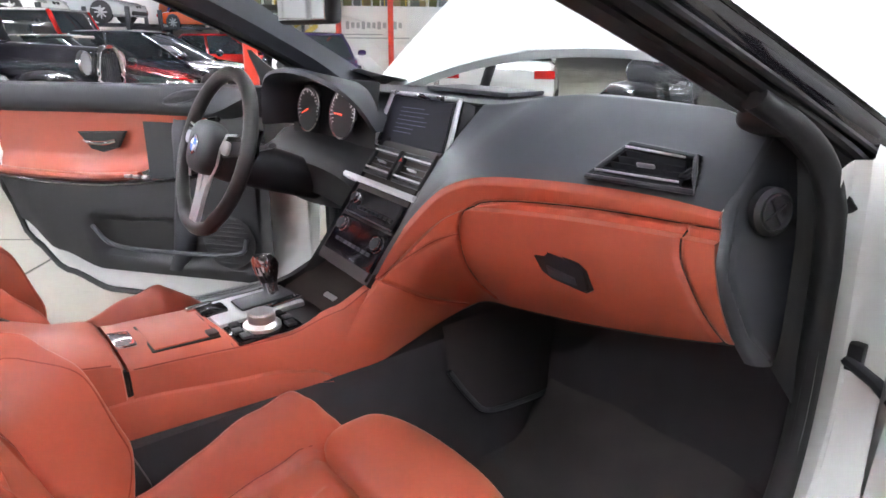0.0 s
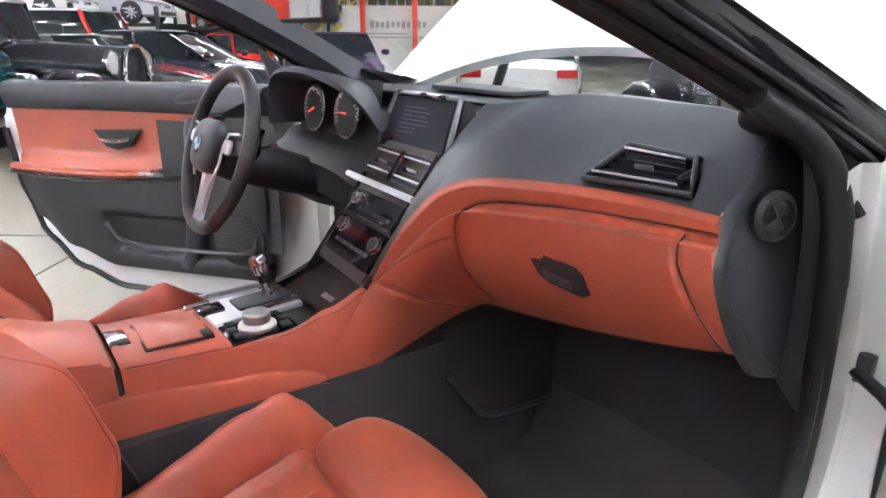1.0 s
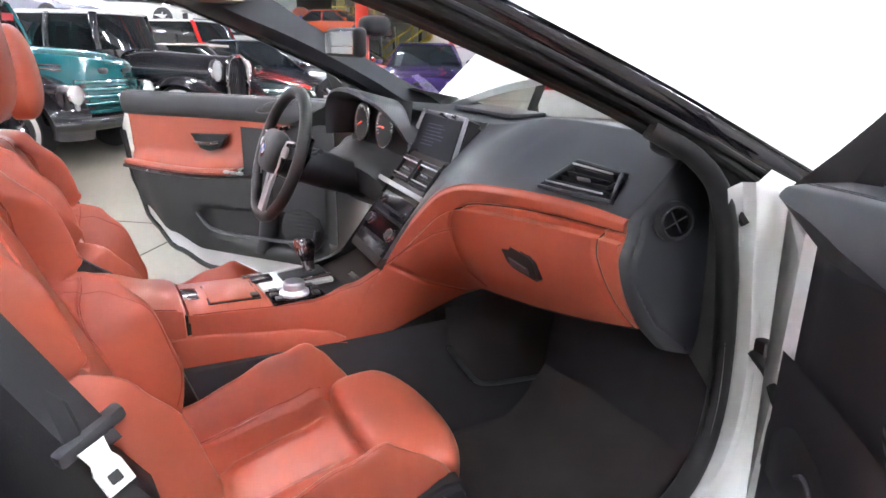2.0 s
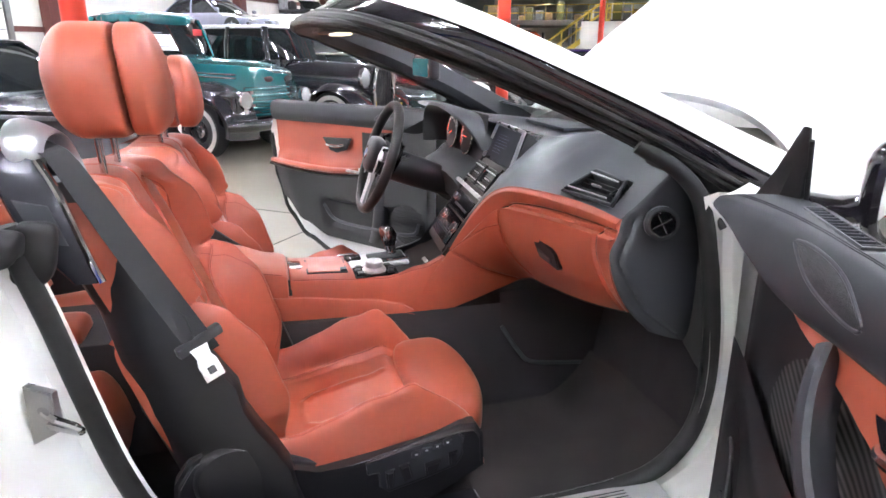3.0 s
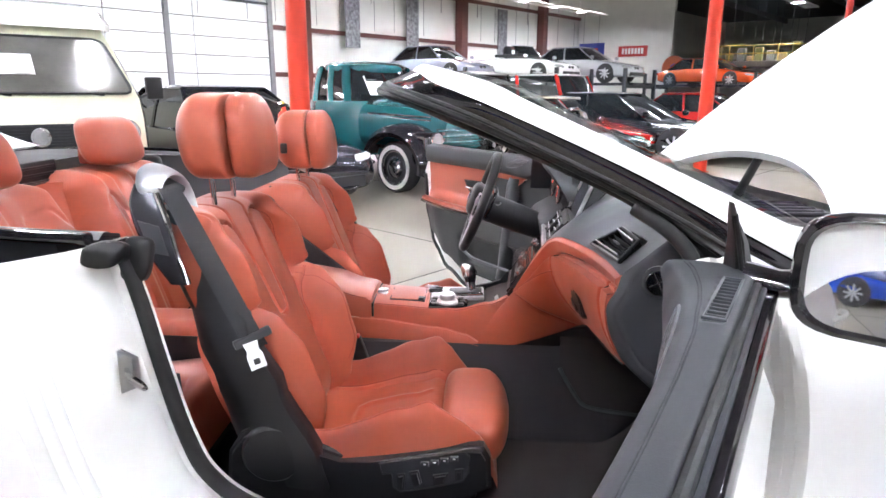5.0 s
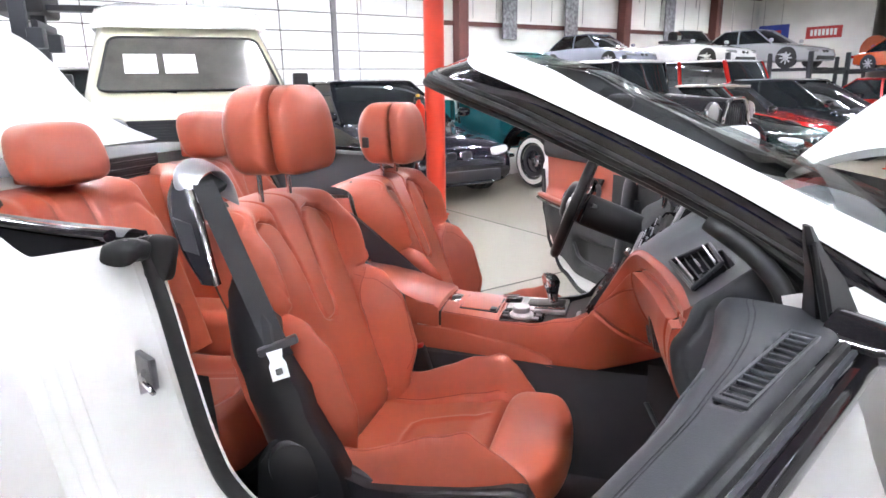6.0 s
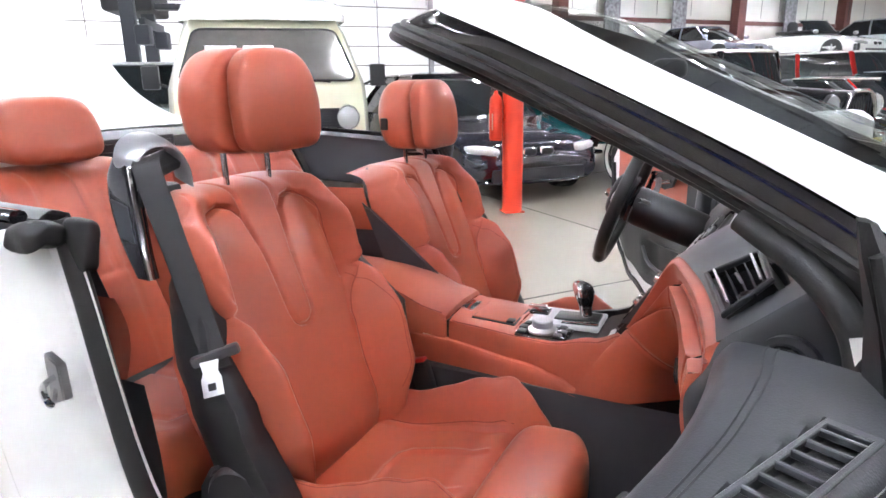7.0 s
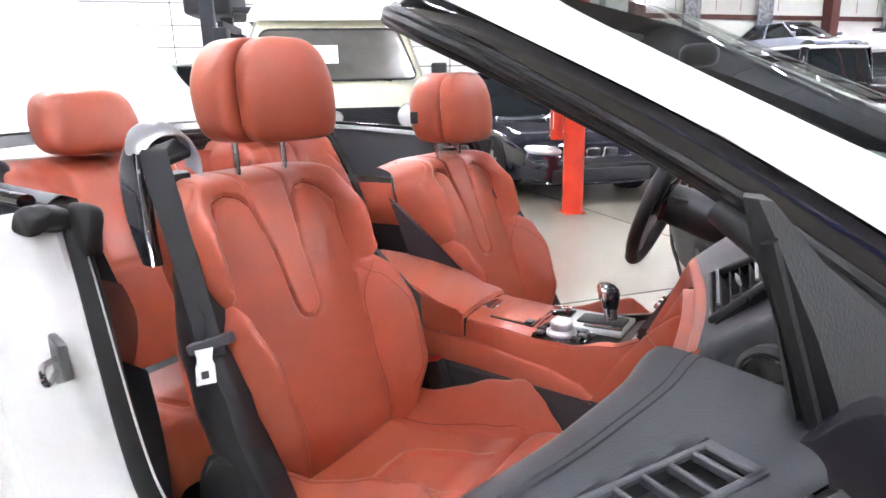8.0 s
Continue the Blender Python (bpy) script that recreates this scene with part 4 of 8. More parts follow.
def front_seat(at, head_up, group):
    seat = thing("front_seat", "orange leather sports seat with black side cover and built-in belt", "car seat", at, 0, group)
    base = Vector((0, 0.15, 0.50))

    def bp(u, s):
        x = u * table(BACK_W, s)
        return base + Vector((x, 0, 0)) + S_UP * s + S_OUT * back_depth(x, s)

    def breg(u, s):
        x = u * table(BACK_W, s)
        k = back_region(x, s)
        return (k, 0 if k == "back_panel" else int(x > 0))

    region_sheet(bp, breg, steps(110), [-0.09 + 0.72 * k / 250 for k in range(251)], seat, {}, {"back_panel": "orange leather back panel with stitched lobes"})

    def cp(u, y):
        x = u * table(CUSH_W, y)
        return Vector((x, y, cushion_z(x, y)))

    def creg(u, y):
        x = u * table(CUSH_W, y)
        if abs(x) > 0.167:
            return ("cushion_bolster", int(x > 0))
        return ("cushion", 0)

    ys = [0.06 + 0.52 * k / 190 for k in range(191)] + [0.58 + 0.046 * k / 28 for k in range(1, 29)]
    region_sheet(cp, creg, steps(96), ys, seat, {}, {})
    # thigh pad: a plump block of its own, pulled out a little ahead of the bolsters
    bm = BM()
    pillow(bm, (-0.006, 0.570, 0.474), (0.194, 0.090, 0.060), 4.6, 96, 48, f=lambda p: Vector((p.x, p.y - 0.9 * p.x * p.x * max(0, p.y / 0.09), p.z + 0.03 * p.y - (0.14 * p.y * p.y / 0.09 if p.y > 0 and p.z > 0 else 0))))
    part("thigh_pad", bm, ORANGE, seat, "extendable orange thigh pad", 75)
    # dark bars paint the shade into the cushion's bolster grooves
    for line in ([(0.163, 0.12), (0.166, 0.50)], [(-0.163, 0.12), (-0.166, 0.47)]):
        bm = BM()
        tube(bm, [Vector((q[0], q[1], cushion_z(q[0], q[1]) + 0.0006)) for q in spline([(a, b, 0) for a, b in line], 14)], 0.0013, 5)
        part("seam", bm, STITCH_AND_SHADE, seat)
    # dark bars in the seam grooves put their shade into the colour
    for line in (ARCH, STRIPE[:-1], BOLSTER, NOTCH):
        for s in (1, -1):
            bm = BM()
            pts = []
            for q in spline([(a, b, 0) for a, b in line], 5):
                x = s * min(q[0], table(BACK_W, q[1]) * 0.97)
                pts.append(base + Vector((x, 0, 0)) + S_UP * q[1] + S_OUT * (back_depth(x, q[1]) + 0.0006))
            tube(bm, pts, 0.0013, 5)
            part("seam", bm, STITCH_AND_SHADE, seat)
    # double stitching on the bolsters
    for s in (1, -1):
        bm = BM()
        pts = []
        for k in range(30):
            q = 0.03 + 0.30 * k / 29
            x = s * (table(BACK_W, q) * 0.80)
            pts.append(base + Vector((x, 0, 0)) + S_UP * q + S_OUT * (back_depth(x, q) + 0.0002))
        tube(bm, pts, 0.0009, 5)
        part("stitching", bm, STITCH_AND_SHADE, seat)
        bm = BM()
        pts = []
        for k in range(30):
            y = 0.10 + 0.42 * k / 29
            x = s * table(CUSH_W, y) * 0.86
            pts.append(Vector((x, y, cushion_z(x, y) + 0.0002)))
        tube(bm, pts, 0.0009, 5)
        part("stitching", bm, STITCH_AND_SHADE, seat)
    # back shell
    bm = BM()
    rings = []
    for k in range(17):
        s = 0.62 * k / 16
        w = table(BACK_W, s) - 0.006
        p = base + S_UP * s
        h = table(BACK_H, s)
        rings.append([p + Vector((w * math.cos(a), 0, 0)) + S_OUT * (-0.105 + 0.02 - (0.055 - 0.03 * s) * math.sin(a) ** 0.7) for a in [math.pi * j / 18 for j in range(19)]])
    loft(bm, rings, closed=False, caps=False)
    part("back_shell", bm, BLACK, seat, "black plastic back shell")
    bm = BM()
    plate(bm, [(-0.246, y, z) for y, z in ((-0.128, 0.955), (-0.10, 0.935), (0.034, 0.83), (0.155, 0.735), (0.165, 0.60), (0.05, 0.50), (-0.02, 0.70))], (-0.014, 0, 0), 0.005)
    part("side_wedge", bm, TRIM_DARK, seat, "dark grey side cover of the backrest")
    # base under the cushion with the switch panel
    sx = lambda y: lerp(0.280, 0.240, ease(0.05, 0.6, y))
    bm = BM()
    plate(bm, [(sx(y), y, z) for y, z in ((-0.03, 0.33), (-0.01, 0.50), (0.02, 0.548), (0.06, 0.572), (0.11, 0.570), (0.15, 0.545), (0.19, 0.490), (0.25, 0.466), (0.32, 0.476), (0.555, 0.512), (0.590, 0.508), (0.606, 0.480), (0.610, 0.40), (0.50, 0.345))], (-0.05, 0, 0), 0.012, 3)
    side_cover = part("side_cover", bm, BLACK, seat, "black plastic seat side cover")
    bm = BM()
    lathe(bm, (0.250, 0.095, 0.50), (1, 0.1, 0), [(0.075, 0), (0.074, 0.025), (0.066, 0.035), (0.03, 0.038)], 32)
    part("pivot_cover", bm, BLACK, side_cover)
    outline = [(0.345, 0.474), (0.44, 0.487), (0.545, 0.500), (0.556, 0.490), (0.554, 0.45), (0.540, 0.425), (0.47, 0.410), (0.392, 0.398), (0.376, 0.412), (0.372, 0.448), (0.350, 0.448)]
    bm = BM()
    plate(bm, [(sx(y) + 0.001, y, z) for y, z in outline], (0.004, 0, 0), 0.002)
    panel = part("switch_panel", bm, TRIM_DARK, side_cover, "black seat switch panel")
    bm = BM()
    tube(bm, [Vector((sx(y) + 0.004, y, z)) for y, z in outline], 0.0025, 6, closed=True)
    part("panel_bead", bm, BLACK, side_cover)
    for pts in ([(0.385, 0.450), (0.405, 0.452), (0.402, 0.410), (0.388, 0.410)], [(0.414, 0.456), (0.436, 0.459), (0.444, 0.424), (0.426, 0.416)], [(0.470, 0.446), (0.506, 0.452), (0.496, 0.424), (0.472, 0.420)], [(0.522, 0.460), (0.542, 0.463), (0.540, 0.436), (0.524, 0.434)]):
        bm = BM()
        plate(bm, [(sx(y) + 0.003, y, z) for y, z in pts], (0.012, 0, -0.002), 0.004, 3)
        part("switch", bm, BLACK, side_cover)
    for k in range(4):
        y, z = 0.451 + k * 0.023, 0.474 + k * 0.0045
        bm = BM()
        box(bm, (sx(y) + 0.007, y, z), (0.010, 0.019, 0.014), 0.003, 2)
        button = part("memory_button", bm, GREY, side_cover)
        bm = BM()
        box(bm, (sx(y) + 0.0115, y, z + 0.001), (0.003, 0.006, 0.004), 0.001, 1)
        part("button_mark", bm, BRUSHED, button)
    bm = BM()
    box(bm, (0.0, 0.33, 0.36), (0.36, 0.50, 0.10), 0.03, 2)
    part("seat_pan", bm, BLACK, seat)
    for s in (1, -1):
        bm = BM()
        box(bm, (s * 0.20, 0.30, 0.285), (0.05, 0.62, 0.03), 0.005, 1)
        part("seat_rail", bm, DARKSTEEL, seat)
    hr = head_restraint(seat, head_up)
    bm = BM()
    box(bm, (-0.178, -0.12, 1.19 + head_up), (0.014, 0.024, 0.036), 0.005, 2)
    part("release_button", bm, BLACK, hr)
    # belt tower beside the backrest
    bm = BM()
    rings = []
    for k in range(15):
        z = lerp(0.41, 1.06, k / 14)
        f = table([(0.41, 0.225), (0.47, 0.21), (0.67, 0.125), (0.81, 0.052), (0.91, -0.012), (0.99, -0.072), (1.06, -0.125)], z)
        r = table([(0.41, 0.06), (0.54, -0.018), (0.66, -0.056), (0.78, -0.086), (0.88, -0.116), (0.99, -0.165), (1.06, -0.185)], z)
        X = 0.284 - 0.30 * max(0, z - 0.75)
        rings.append([Vector((X - a, lerp(f, r, b), z)) for a, b in ((0.062, 0.02), (0.03, 0.0), (0.010, 0.0), (0.002, 0.03), (0.0, 0.12), (0.003, 0.35), (0.012, 0.6), (0.028, 0.82), (0.045, 0.95), (0.060, 1.0), (0.072, 0.93), (0.078, 0.5))])
    loft(bm, rings)
    tower = part("belt_tower", bm, BLACK, seat, "black belt tower cover")
    # silver guide: a tapering cheek with a hook over the belt
    bm = BM()
    RE = spline([(0.200, -0.205, 1.120), (0.212, -0.214, 1.080), (0.224, -0.200, 1.025), (0.236, -0.168, 0.965), (0.250, -0.118, 0.905)], 5)
    FR = spline([(0.206, -0.150, 1.100), (0.222, -0.128, 1.060), (0.234, -0.108, 1.005), (0.244, -0.092, 0.955), (0.253, -0.074, 0.905)], 5)
    rings = []
    for a, b in zip(RE, FR):
        m_, w = (a + b) / 2, (b - a) / 2
        rings.append([m_ + w * math.copysign(abs(math.cos(t)) ** 0.5, math.cos(t)) + Vector((0.013 * math.copysign(abs(math.sin(t)) ** 0.6, math.sin(t)), 0, 0)) for t in [2 * math.pi * j / 24 for j in range(24)]])
    loft(bm, rings)
    cheek_bm, bm = bm, BM()
    # hood: a broad silver band bent over the belt
    hook = spline([(0.214, -0.158, 1.055), (0.213, -0.166, 1.095), (0.200, -0.170, 1.128), (0.172, -0.166, 1.146), (0.140, -0.156, 1.145), (0.120, -0.146, 1.126), (0.112, -0.136, 1.096), (0.118, -0.124, 1.062)], 5)
    mid_hook = Vector((0.158, -0.150, 1.085))
    rings = []
    for k, p in enumerate(hook):
        out = (p - mid_hook).normalized()
        wide = 0.032 - 0.008 * (k / (len(hook) - 1)) ** 2
        rings.append([p + Vector((0, 0.92, -0.40)) * (wide * math.cos(t)) + out * (0.0075 * math.sin(t)) for t in [2 * math.pi * j / 20 for j in range(20)]])
    loft(bm, rings)
    guide = part("belt_guide", cheek_bm, M("gunmetal_gloss", (0.055, 0.055, 0.065), 0.2, metal=0.5, coat=0.4), seat, "silver belt guide")
    part("hood", bm, M("dull_silver", (0.40, 0.40, 0.42), 0.30, metal=0.85), guide)
    bm = BM()
    tube(bm, [b + Vector((0.009, 0.0, 0)) for b in FR], 0.0065, 8)
    part("bright_edge", bm, CHROME, guide)
    bm = BM()
    plate(bm, [a.lerp(b, k) + Vector((0.0125, 0, 0)) for a, b, k in ((RE[8], FR[8], 0.2), (RE[14], FR[14], 0.2), (RE[14], FR[14], 0.75), (RE[8], FR[8], 0.75))], (0.003, 0, 0), 0.001)
    part("cheek_inset", bm, GREY, guide)
    bm = BM()
    box(bm, (0, 0, 0), (0.082, 0.050, 0.020), 0.008, 3)
    bmesh.ops.transform(bm, matrix=pose(0.158, -0.150, 1.098, -32, 14, 0), verts=bm.verts)
    part("belt_slot", bm, SOFT, guide)
    # belt
    bm = BM()
    path = spline([(0.185, -0.140, 1.115), (0.208, -0.112, 1.090), (0.232, -0.030, 0.940), (0.262, 0.060, 0.784), (0.262, 0.072, 0.760)], 6)
    rings = []
    for k, p in enumerate(path):
        q = ease(0, 18, k)
        wv = Vector((-0.88, 0.45, 0.10)).lerp(Vector((-0.40, 0.86, 0.30)), q).normalized() * 0.024
        rings.append([p - wv, p + wv, p + wv + Vector((0.003, 0.0015, 0)), p - wv + Vector((0.003, 0.0015, 0))])
    loft(bm, rings)
    seat_belt = part("belt", bm, BELT, seat, "black seat belt webbing")
    along, out = Vector((-0.50, 0.80, 0.30)).normalized(), Vector((0.80, 0.52, -0.05))
    out = (out - along * out.dot(along)).normalized()
    HOLD = Matrix((*[(*r, 0) for r in Matrix((along, out, along.cross(out))).transposed()], (0, 0, 0, 1)))
    HOLD = Matrix.Translation((0.262, 0.062, 0.784)) @ (HOLD @ Matrix.Rotation(math.pi, 4, "Y") if HOLD[2][2] < 0 else HOLD)
    bm = BM()
    box(bm, (0, 0, 0), (0.088, 0.018, 0.020), 0.006, 2)
    bmesh.ops.transform(bm, matrix=HOLD, verts=bm.verts)
    holder = part("belt_holder", bm, M("dark_grey_plastic", (0.05, 0.05, 0.055), 0.45), seat_belt, "grey belt tongue grip")
    bm = BM()
    pts = [(-0.017, 0, 0.0), (0.017, 0, 0.0), (0.012, 0, -0.02), (0.018, 0, -0.030), (0.018, 0, -0.062), (-0.018, 0, -0.062), (-0.018, 0, -0.030), (-0.012, 0, -0.02)]
    plate(bm, pts, (0, 0.003, 0), 0.001)
    TONG = HOLD @ pose(0.010, 0.012, -0.002, 34, -6, 0)
    bmesh.ops.transform(bm, matrix=TONG, verts=bm.verts)
    tongue = part("belt_tongue", bm, M("brushed_tongue_steel", (0.60, 0.60, 0.61), 0.42, metal=0.35), holder, "chrome belt tongue")
    bm = BM()
    box(bm, (0, 0.004, -0.046), (0.014, 0.002, 0.013), 0.001, 1)
    bmesh.ops.transform(bm, matrix=TONG, verts=bm.verts)
    part("tongue_slot", bm, BLACK, holder)
    # buckle on the tunnel side
    bm = BM()
    box(bm, (0, 0, 0), (0.028, 0.05, 0.09), 0.008, 2)
    bmesh.ops.transform(bm, matrix=pose(-0.255, 0.20, 0.535, 18, 0, 0), verts=bm.verts)
    buckle = part("belt_buckle", bm, BLACK, seat, "black belt buckle with a red button")
    bm = BM()
    box(bm, (0, 0, 0.044), (0.022, 0.042, 0.012), 0.004, 2)
    bmesh.ops.transform(bm, matrix=pose(-0.255, 0.20, 0.538, 18, 0, 0), verts=bm.verts)
    part("release_button", bm, RED, buckle)
    return seat


seat_r = front_seat((0.375, 0.0, 0.0), 0.0, "front seats")
# the driver's seat: the same with belt tower, buckle and switches on its other side
seat_l = copy_thing(seat_r, pose(-0.395, 0.0, -0.045))
for o in list(seat_l.children_recursive):
    o.data = o.data.copy()
    o.data.transform(Matrix.Diagonal((-1, 1, 1, 1)))
    o.data.flip_normals()
    if o.name.startswith(("head_restraint", )):
        o.location = (-0.055, 0, -0.02)

# ---------- rear seats
def rear_back_depth(x, s):
    ax = abs(x)
    s = s * 0.82
    w = table([(0, 0.29), (0.3, 0.29), (0.45, 0.27), (0.54, 0.21)], s)
    d = 0.035 * ease(0.12, 0.2, ax) - 0.15 * max(0, (ax / w - 0.8) / 0.2) ** 2 + 0.02 * math.sin(math.pi * s / 0.52)
    if s > 0.44:
        d -= 0.12 * ((s - 0.44) / 0.08) ** 2
    for line in ([(0.10, 0.0), (0.10, 0.36), (0.115, 0.40)], [(0.0, 0.23), (0.10, 0.23)], [(0.12, 0.41), (0.19, 0.41), (0.23, 0.36)], [(0.06, 0.24), (0.055, 0.5)]):
        k = seg_dist(ax, s, line)
        d -= 0.007 * math.exp(-((k / 0.006) ** 2))
    return d


def rear_seat(at):
    seat = thing("rear_seat", "orange leather rear seat with a low head restraint", "car seat", at, 0, "rear seats")
    base, a = Vector((0, -0.55, 0.50)), radians(22)
    upv, outv = Vector((0, -math.sin(a), math.cos(a))), Vector((0, math.cos(a), math.sin(a)))

    def f(u, s):
        x = u * table([(0, 0.29), (0.36, 0.29), (0.55, 0.275), (0.65, 0.22)], s)
        return base + Vector((x, 0, 0)) + upv * s + outv * rear_back_depth(x, s)
    region_sheet(f, lambda u, s: ("backrest", 0), steps(36), [0.645 * k / 80 for k in range(81)], seat, {}, {})
    bm = BM()

    def g(p):
        q = p.copy()
        q.x *= 1 - 0.10 * max(0, p.z / 0.06)
        q.y += -0.25 * p.z + 0.3 * p.x * p.x * (-1 if p.y > 0 else 1)
        return q
    pillow(bm, (-0.03, -0.80, 1.140), (0.134, 0.072, 0.086), 4.2, 44, 24, f=g)
    part("head_restraint", bm, ORANGE, seat)
    bm = BM()
    box(bm, (-0.03, -0.85, 1.09), (0.18, 0.05, 0.06), 0.01)
    part("restraint_mount", bm, ORANGE, seat)

    def c(u, y):
        x = u * 0.27
        ax = abs(x)
        z = 0.455 + 0.035 * ease(-0.55, -0.2, y) + 0.02 * ease(0.12, 0.2, ax) - 0.13 * max(0, (abs(u) - 0.8) / 0.2) ** 2.2 - (0.14 * ((y + 0.24) / 0.07) ** 2 if y > -0.24 else 0)
        z -= 0.007 * math.exp(-((seg_dist(ax, y, [(0.10, -0.6), (0.11, -0.3), (0.0, -0.27)]) / 0.006) ** 2))
        return Vector((x, y, z))
    region_sheet(c, lambda u, y: ("cushion", 0), steps(30), [-0.60 + 0.43 * k / 60 for k in range(61)], seat, {}, {})
    bm = BM()
    box(bm, (0, -0.42, 0.34), (0.50, 0.42, 0.16), 0.03)
    part("seat_base", bm, CARPET, seat)
    return seat


rs = rear_seat((0.355, 0, 0))
copy_thing(rs, pose(-0.33, 0, 0))
mid = thing("rear_console", "orange leather padding between the rear seats", "car trim")
bm = BM()
grid(bm, lambda u, v: Vector((lerp(-0.10, 0.12, u), lerp(-0.70, -0.82, v) , lerp(0.60, 1.02, v) + 0.01 * math.sin(math.pi * u))), 8, 12)
part("pad", bm, ORANGE, mid)
bm = BM()
box(bm, (0.01, -0.50, 0.52), (0.17, 0.44, 0.16), 0.04, 3)
part("armrest", bm, ORANGE, mid)
for s in (1, -1):
    bg = thing("rear_belt_guide", "black plastic rear seat belt guide with belt", "belt guide", group="rear belt guides")
    bm = BM()
    pillow(bm, (s * 0.585, -0.775, 1.03), (0.035, 0.045, 0.035), 2.8)
    part("guide", bm, BLACK, bg)
    bm = BM()
    path = spline([(s * 0.58, -0.74, 1.04), (s * 0.60, -0.70, 0.95), (s * 0.63, -0.62, 0.75)], 5)
    loft(bm, [[p + Vector((-0.02, 0, 0)), p + Vector((0.02, 0.01, 0)), p + Vector((0.02, 0.013, 0)), p + Vector((-0.02, 0.003, 0))] for p in path])
    part("belt", bm, BELT, bg)

# ---------- dashboard
dash = thing("dashboard", "dark grey leather dashboard with orange lower half, screen and vents", "dashboard")
EDGE = [(0.090, 0.675, 0.722), (0.104, 0.703, 0.785), (0.134, 0.733, 0.850), (0.180, 0.760, 0.907), (0.228, 0.778, 0.934), (0.285, 0.793, 0.948), (0.37, 0.815, 0.955), (0.46, 0.838, 0.958), (0.56, 0.857, 0.957), (0.652, 0.866, 0.952)]
BOTTOM = [(0.098, 0.56, 0.535), (0.100, 0.66, 0.552), (0.108, 0.75, 0.582), (0.13, 0.83, 0.622), (0.175, 0.878, 0.66), (0.26, 0.888, 0.672), (0.40, 0.888, 0.695), (0.55, 0.882, 0.728), (0.692, 0.873, 0.768)]
G_BAND = [(0.469, 0.30), (0.477, 0.24), (0.495, 0.20), (0.53, 0.172), (0.58, 0.157), (0.65, 0.146), (0.74, 0.140), (0.84, 0.138), (0.93, 0.136), (1.0, 0.125)]
G_LEFT = [(0.469, 0.30), (0.475, 0.42), (0.494, 0.625), (0.525, 0.80), (0.57, 0.93)]
G_RIGHT = [(0.945, 0.135), (0.946, 0.34), (0.958, 0.52), (0.978, 0.88), (0.985, 1.0)]
G_FOLD = [(0.03, 0.06), (0.09, 0.165), (0.19, 0.225), (0.37, 0.325), (0.465, 0.363)]
G_CREASE = [(0.03, 0.06), (0.09, 0.175), (0.31, 0.71), (0.444, 0.975)]


def lower(u, v):
    a, b = sample(EDGE, u), sample(BOTTOM, u)
    p = a.lerp(b, v)
    k = ease(0.15, 0.6, u)
    out = Vector((0.030 * (1 - k) * ease(0.0, 0.35, u) + 0.003, (-0.034 * k - 0.012) * (1 - 0.25 * ease(0.86, 1.0, u)), 0))
    p = p + out * (1 - (2 * v - 0.85) ** 2 * 0.85 if v > 0.2 else table([(0, 0.0), (0.05, 0.33), (0.2, 0.387)], v))
    n = Vector((1 - k, -1 * k, 0)).normalized()
    g = 0.0
    for line, depth, wide in ((G_BAND, 0.010, 0.0055), (G_LEFT, 0.007, 0.0055), (G_RIGHT, 0.007, 0.005), (G_FOLD, 0.003, 0.006), (G_CREASE, 0.005, 0.008)):
        d = seg_dist(u, v * 0.6, [(x, y * 0.6) for x, y in line])
        if d < 0.04:
            g += depth * math.exp(-((d / wide) ** 2))
    return p - n * g


def lower_region(u, v):
    if v < table([(0.469, 0.3), (0.477, 0.24), (0.495, 0.2), (0.53, 0.172), (0.58, 0.157), (0.65, 0.146), (0.74, 0.14), (1.0, 0.125)], u) or u < 0.03:
        return ("orange_band", 0)
    if u < table([(0.3, 0.469), (0.42, 0.475), (0.625, 0.494), (0.8, 0.525), (1.0, 0.59)], v):
        return ("console_cheek", 0)
    return ("glovebox_lid", 0) if u < table([(0.135, 0.945), (0.34, 0.946), (0.52, 0.958), (0.88, 0.978), (1.0, 0.985)], v) else ("orange_end_panel", 0)


region_sheet(lower, lower_region, [k / 260 for k in range(261)], [k / 150 for k in range(151)], dash, {}, {"glovebox_lid": "orange leather glovebox lid", "orange_band": "orange leather trim band"})
# black bars laid in the grooves stand for the shade of the shut lines
for line in (G_BAND, G_LEFT, G_RIGHT):
    bm = BM()
    run = spline([(u, v, 0) for u, v in line], 5)
    tube(bm, [lower(min(1, p[0]), min(1, p[1])) + Vector((0.0004, -0.0006, 0)) for p in run], 0.0019 if line is G_BAND else 0.0013, 6)
    part("shut_line", bm, SOFT, dash)
# dark bars paint the shade along the fold and the crease
for line in (G_FOLD, G_CREASE):
    bm = BM()
    tube(bm, [lower(p[0], p[1]) + Vector((0.0002, -0.0003, 0)) for p in spline([(u, v, 0) for u, v in line], 5)], 0.0009, 5)
    part("seam", bm, STITCH_AND_SHADE, dash)
bm = BM()
grid(bm, lambda u, v: sample(BOTTOM, lerp(0.42, 1, u)) + Vector((0, 0.22 * v, 0.02 * v)), 16, 4)
part("dash_underside", bm, BLACK, dash)
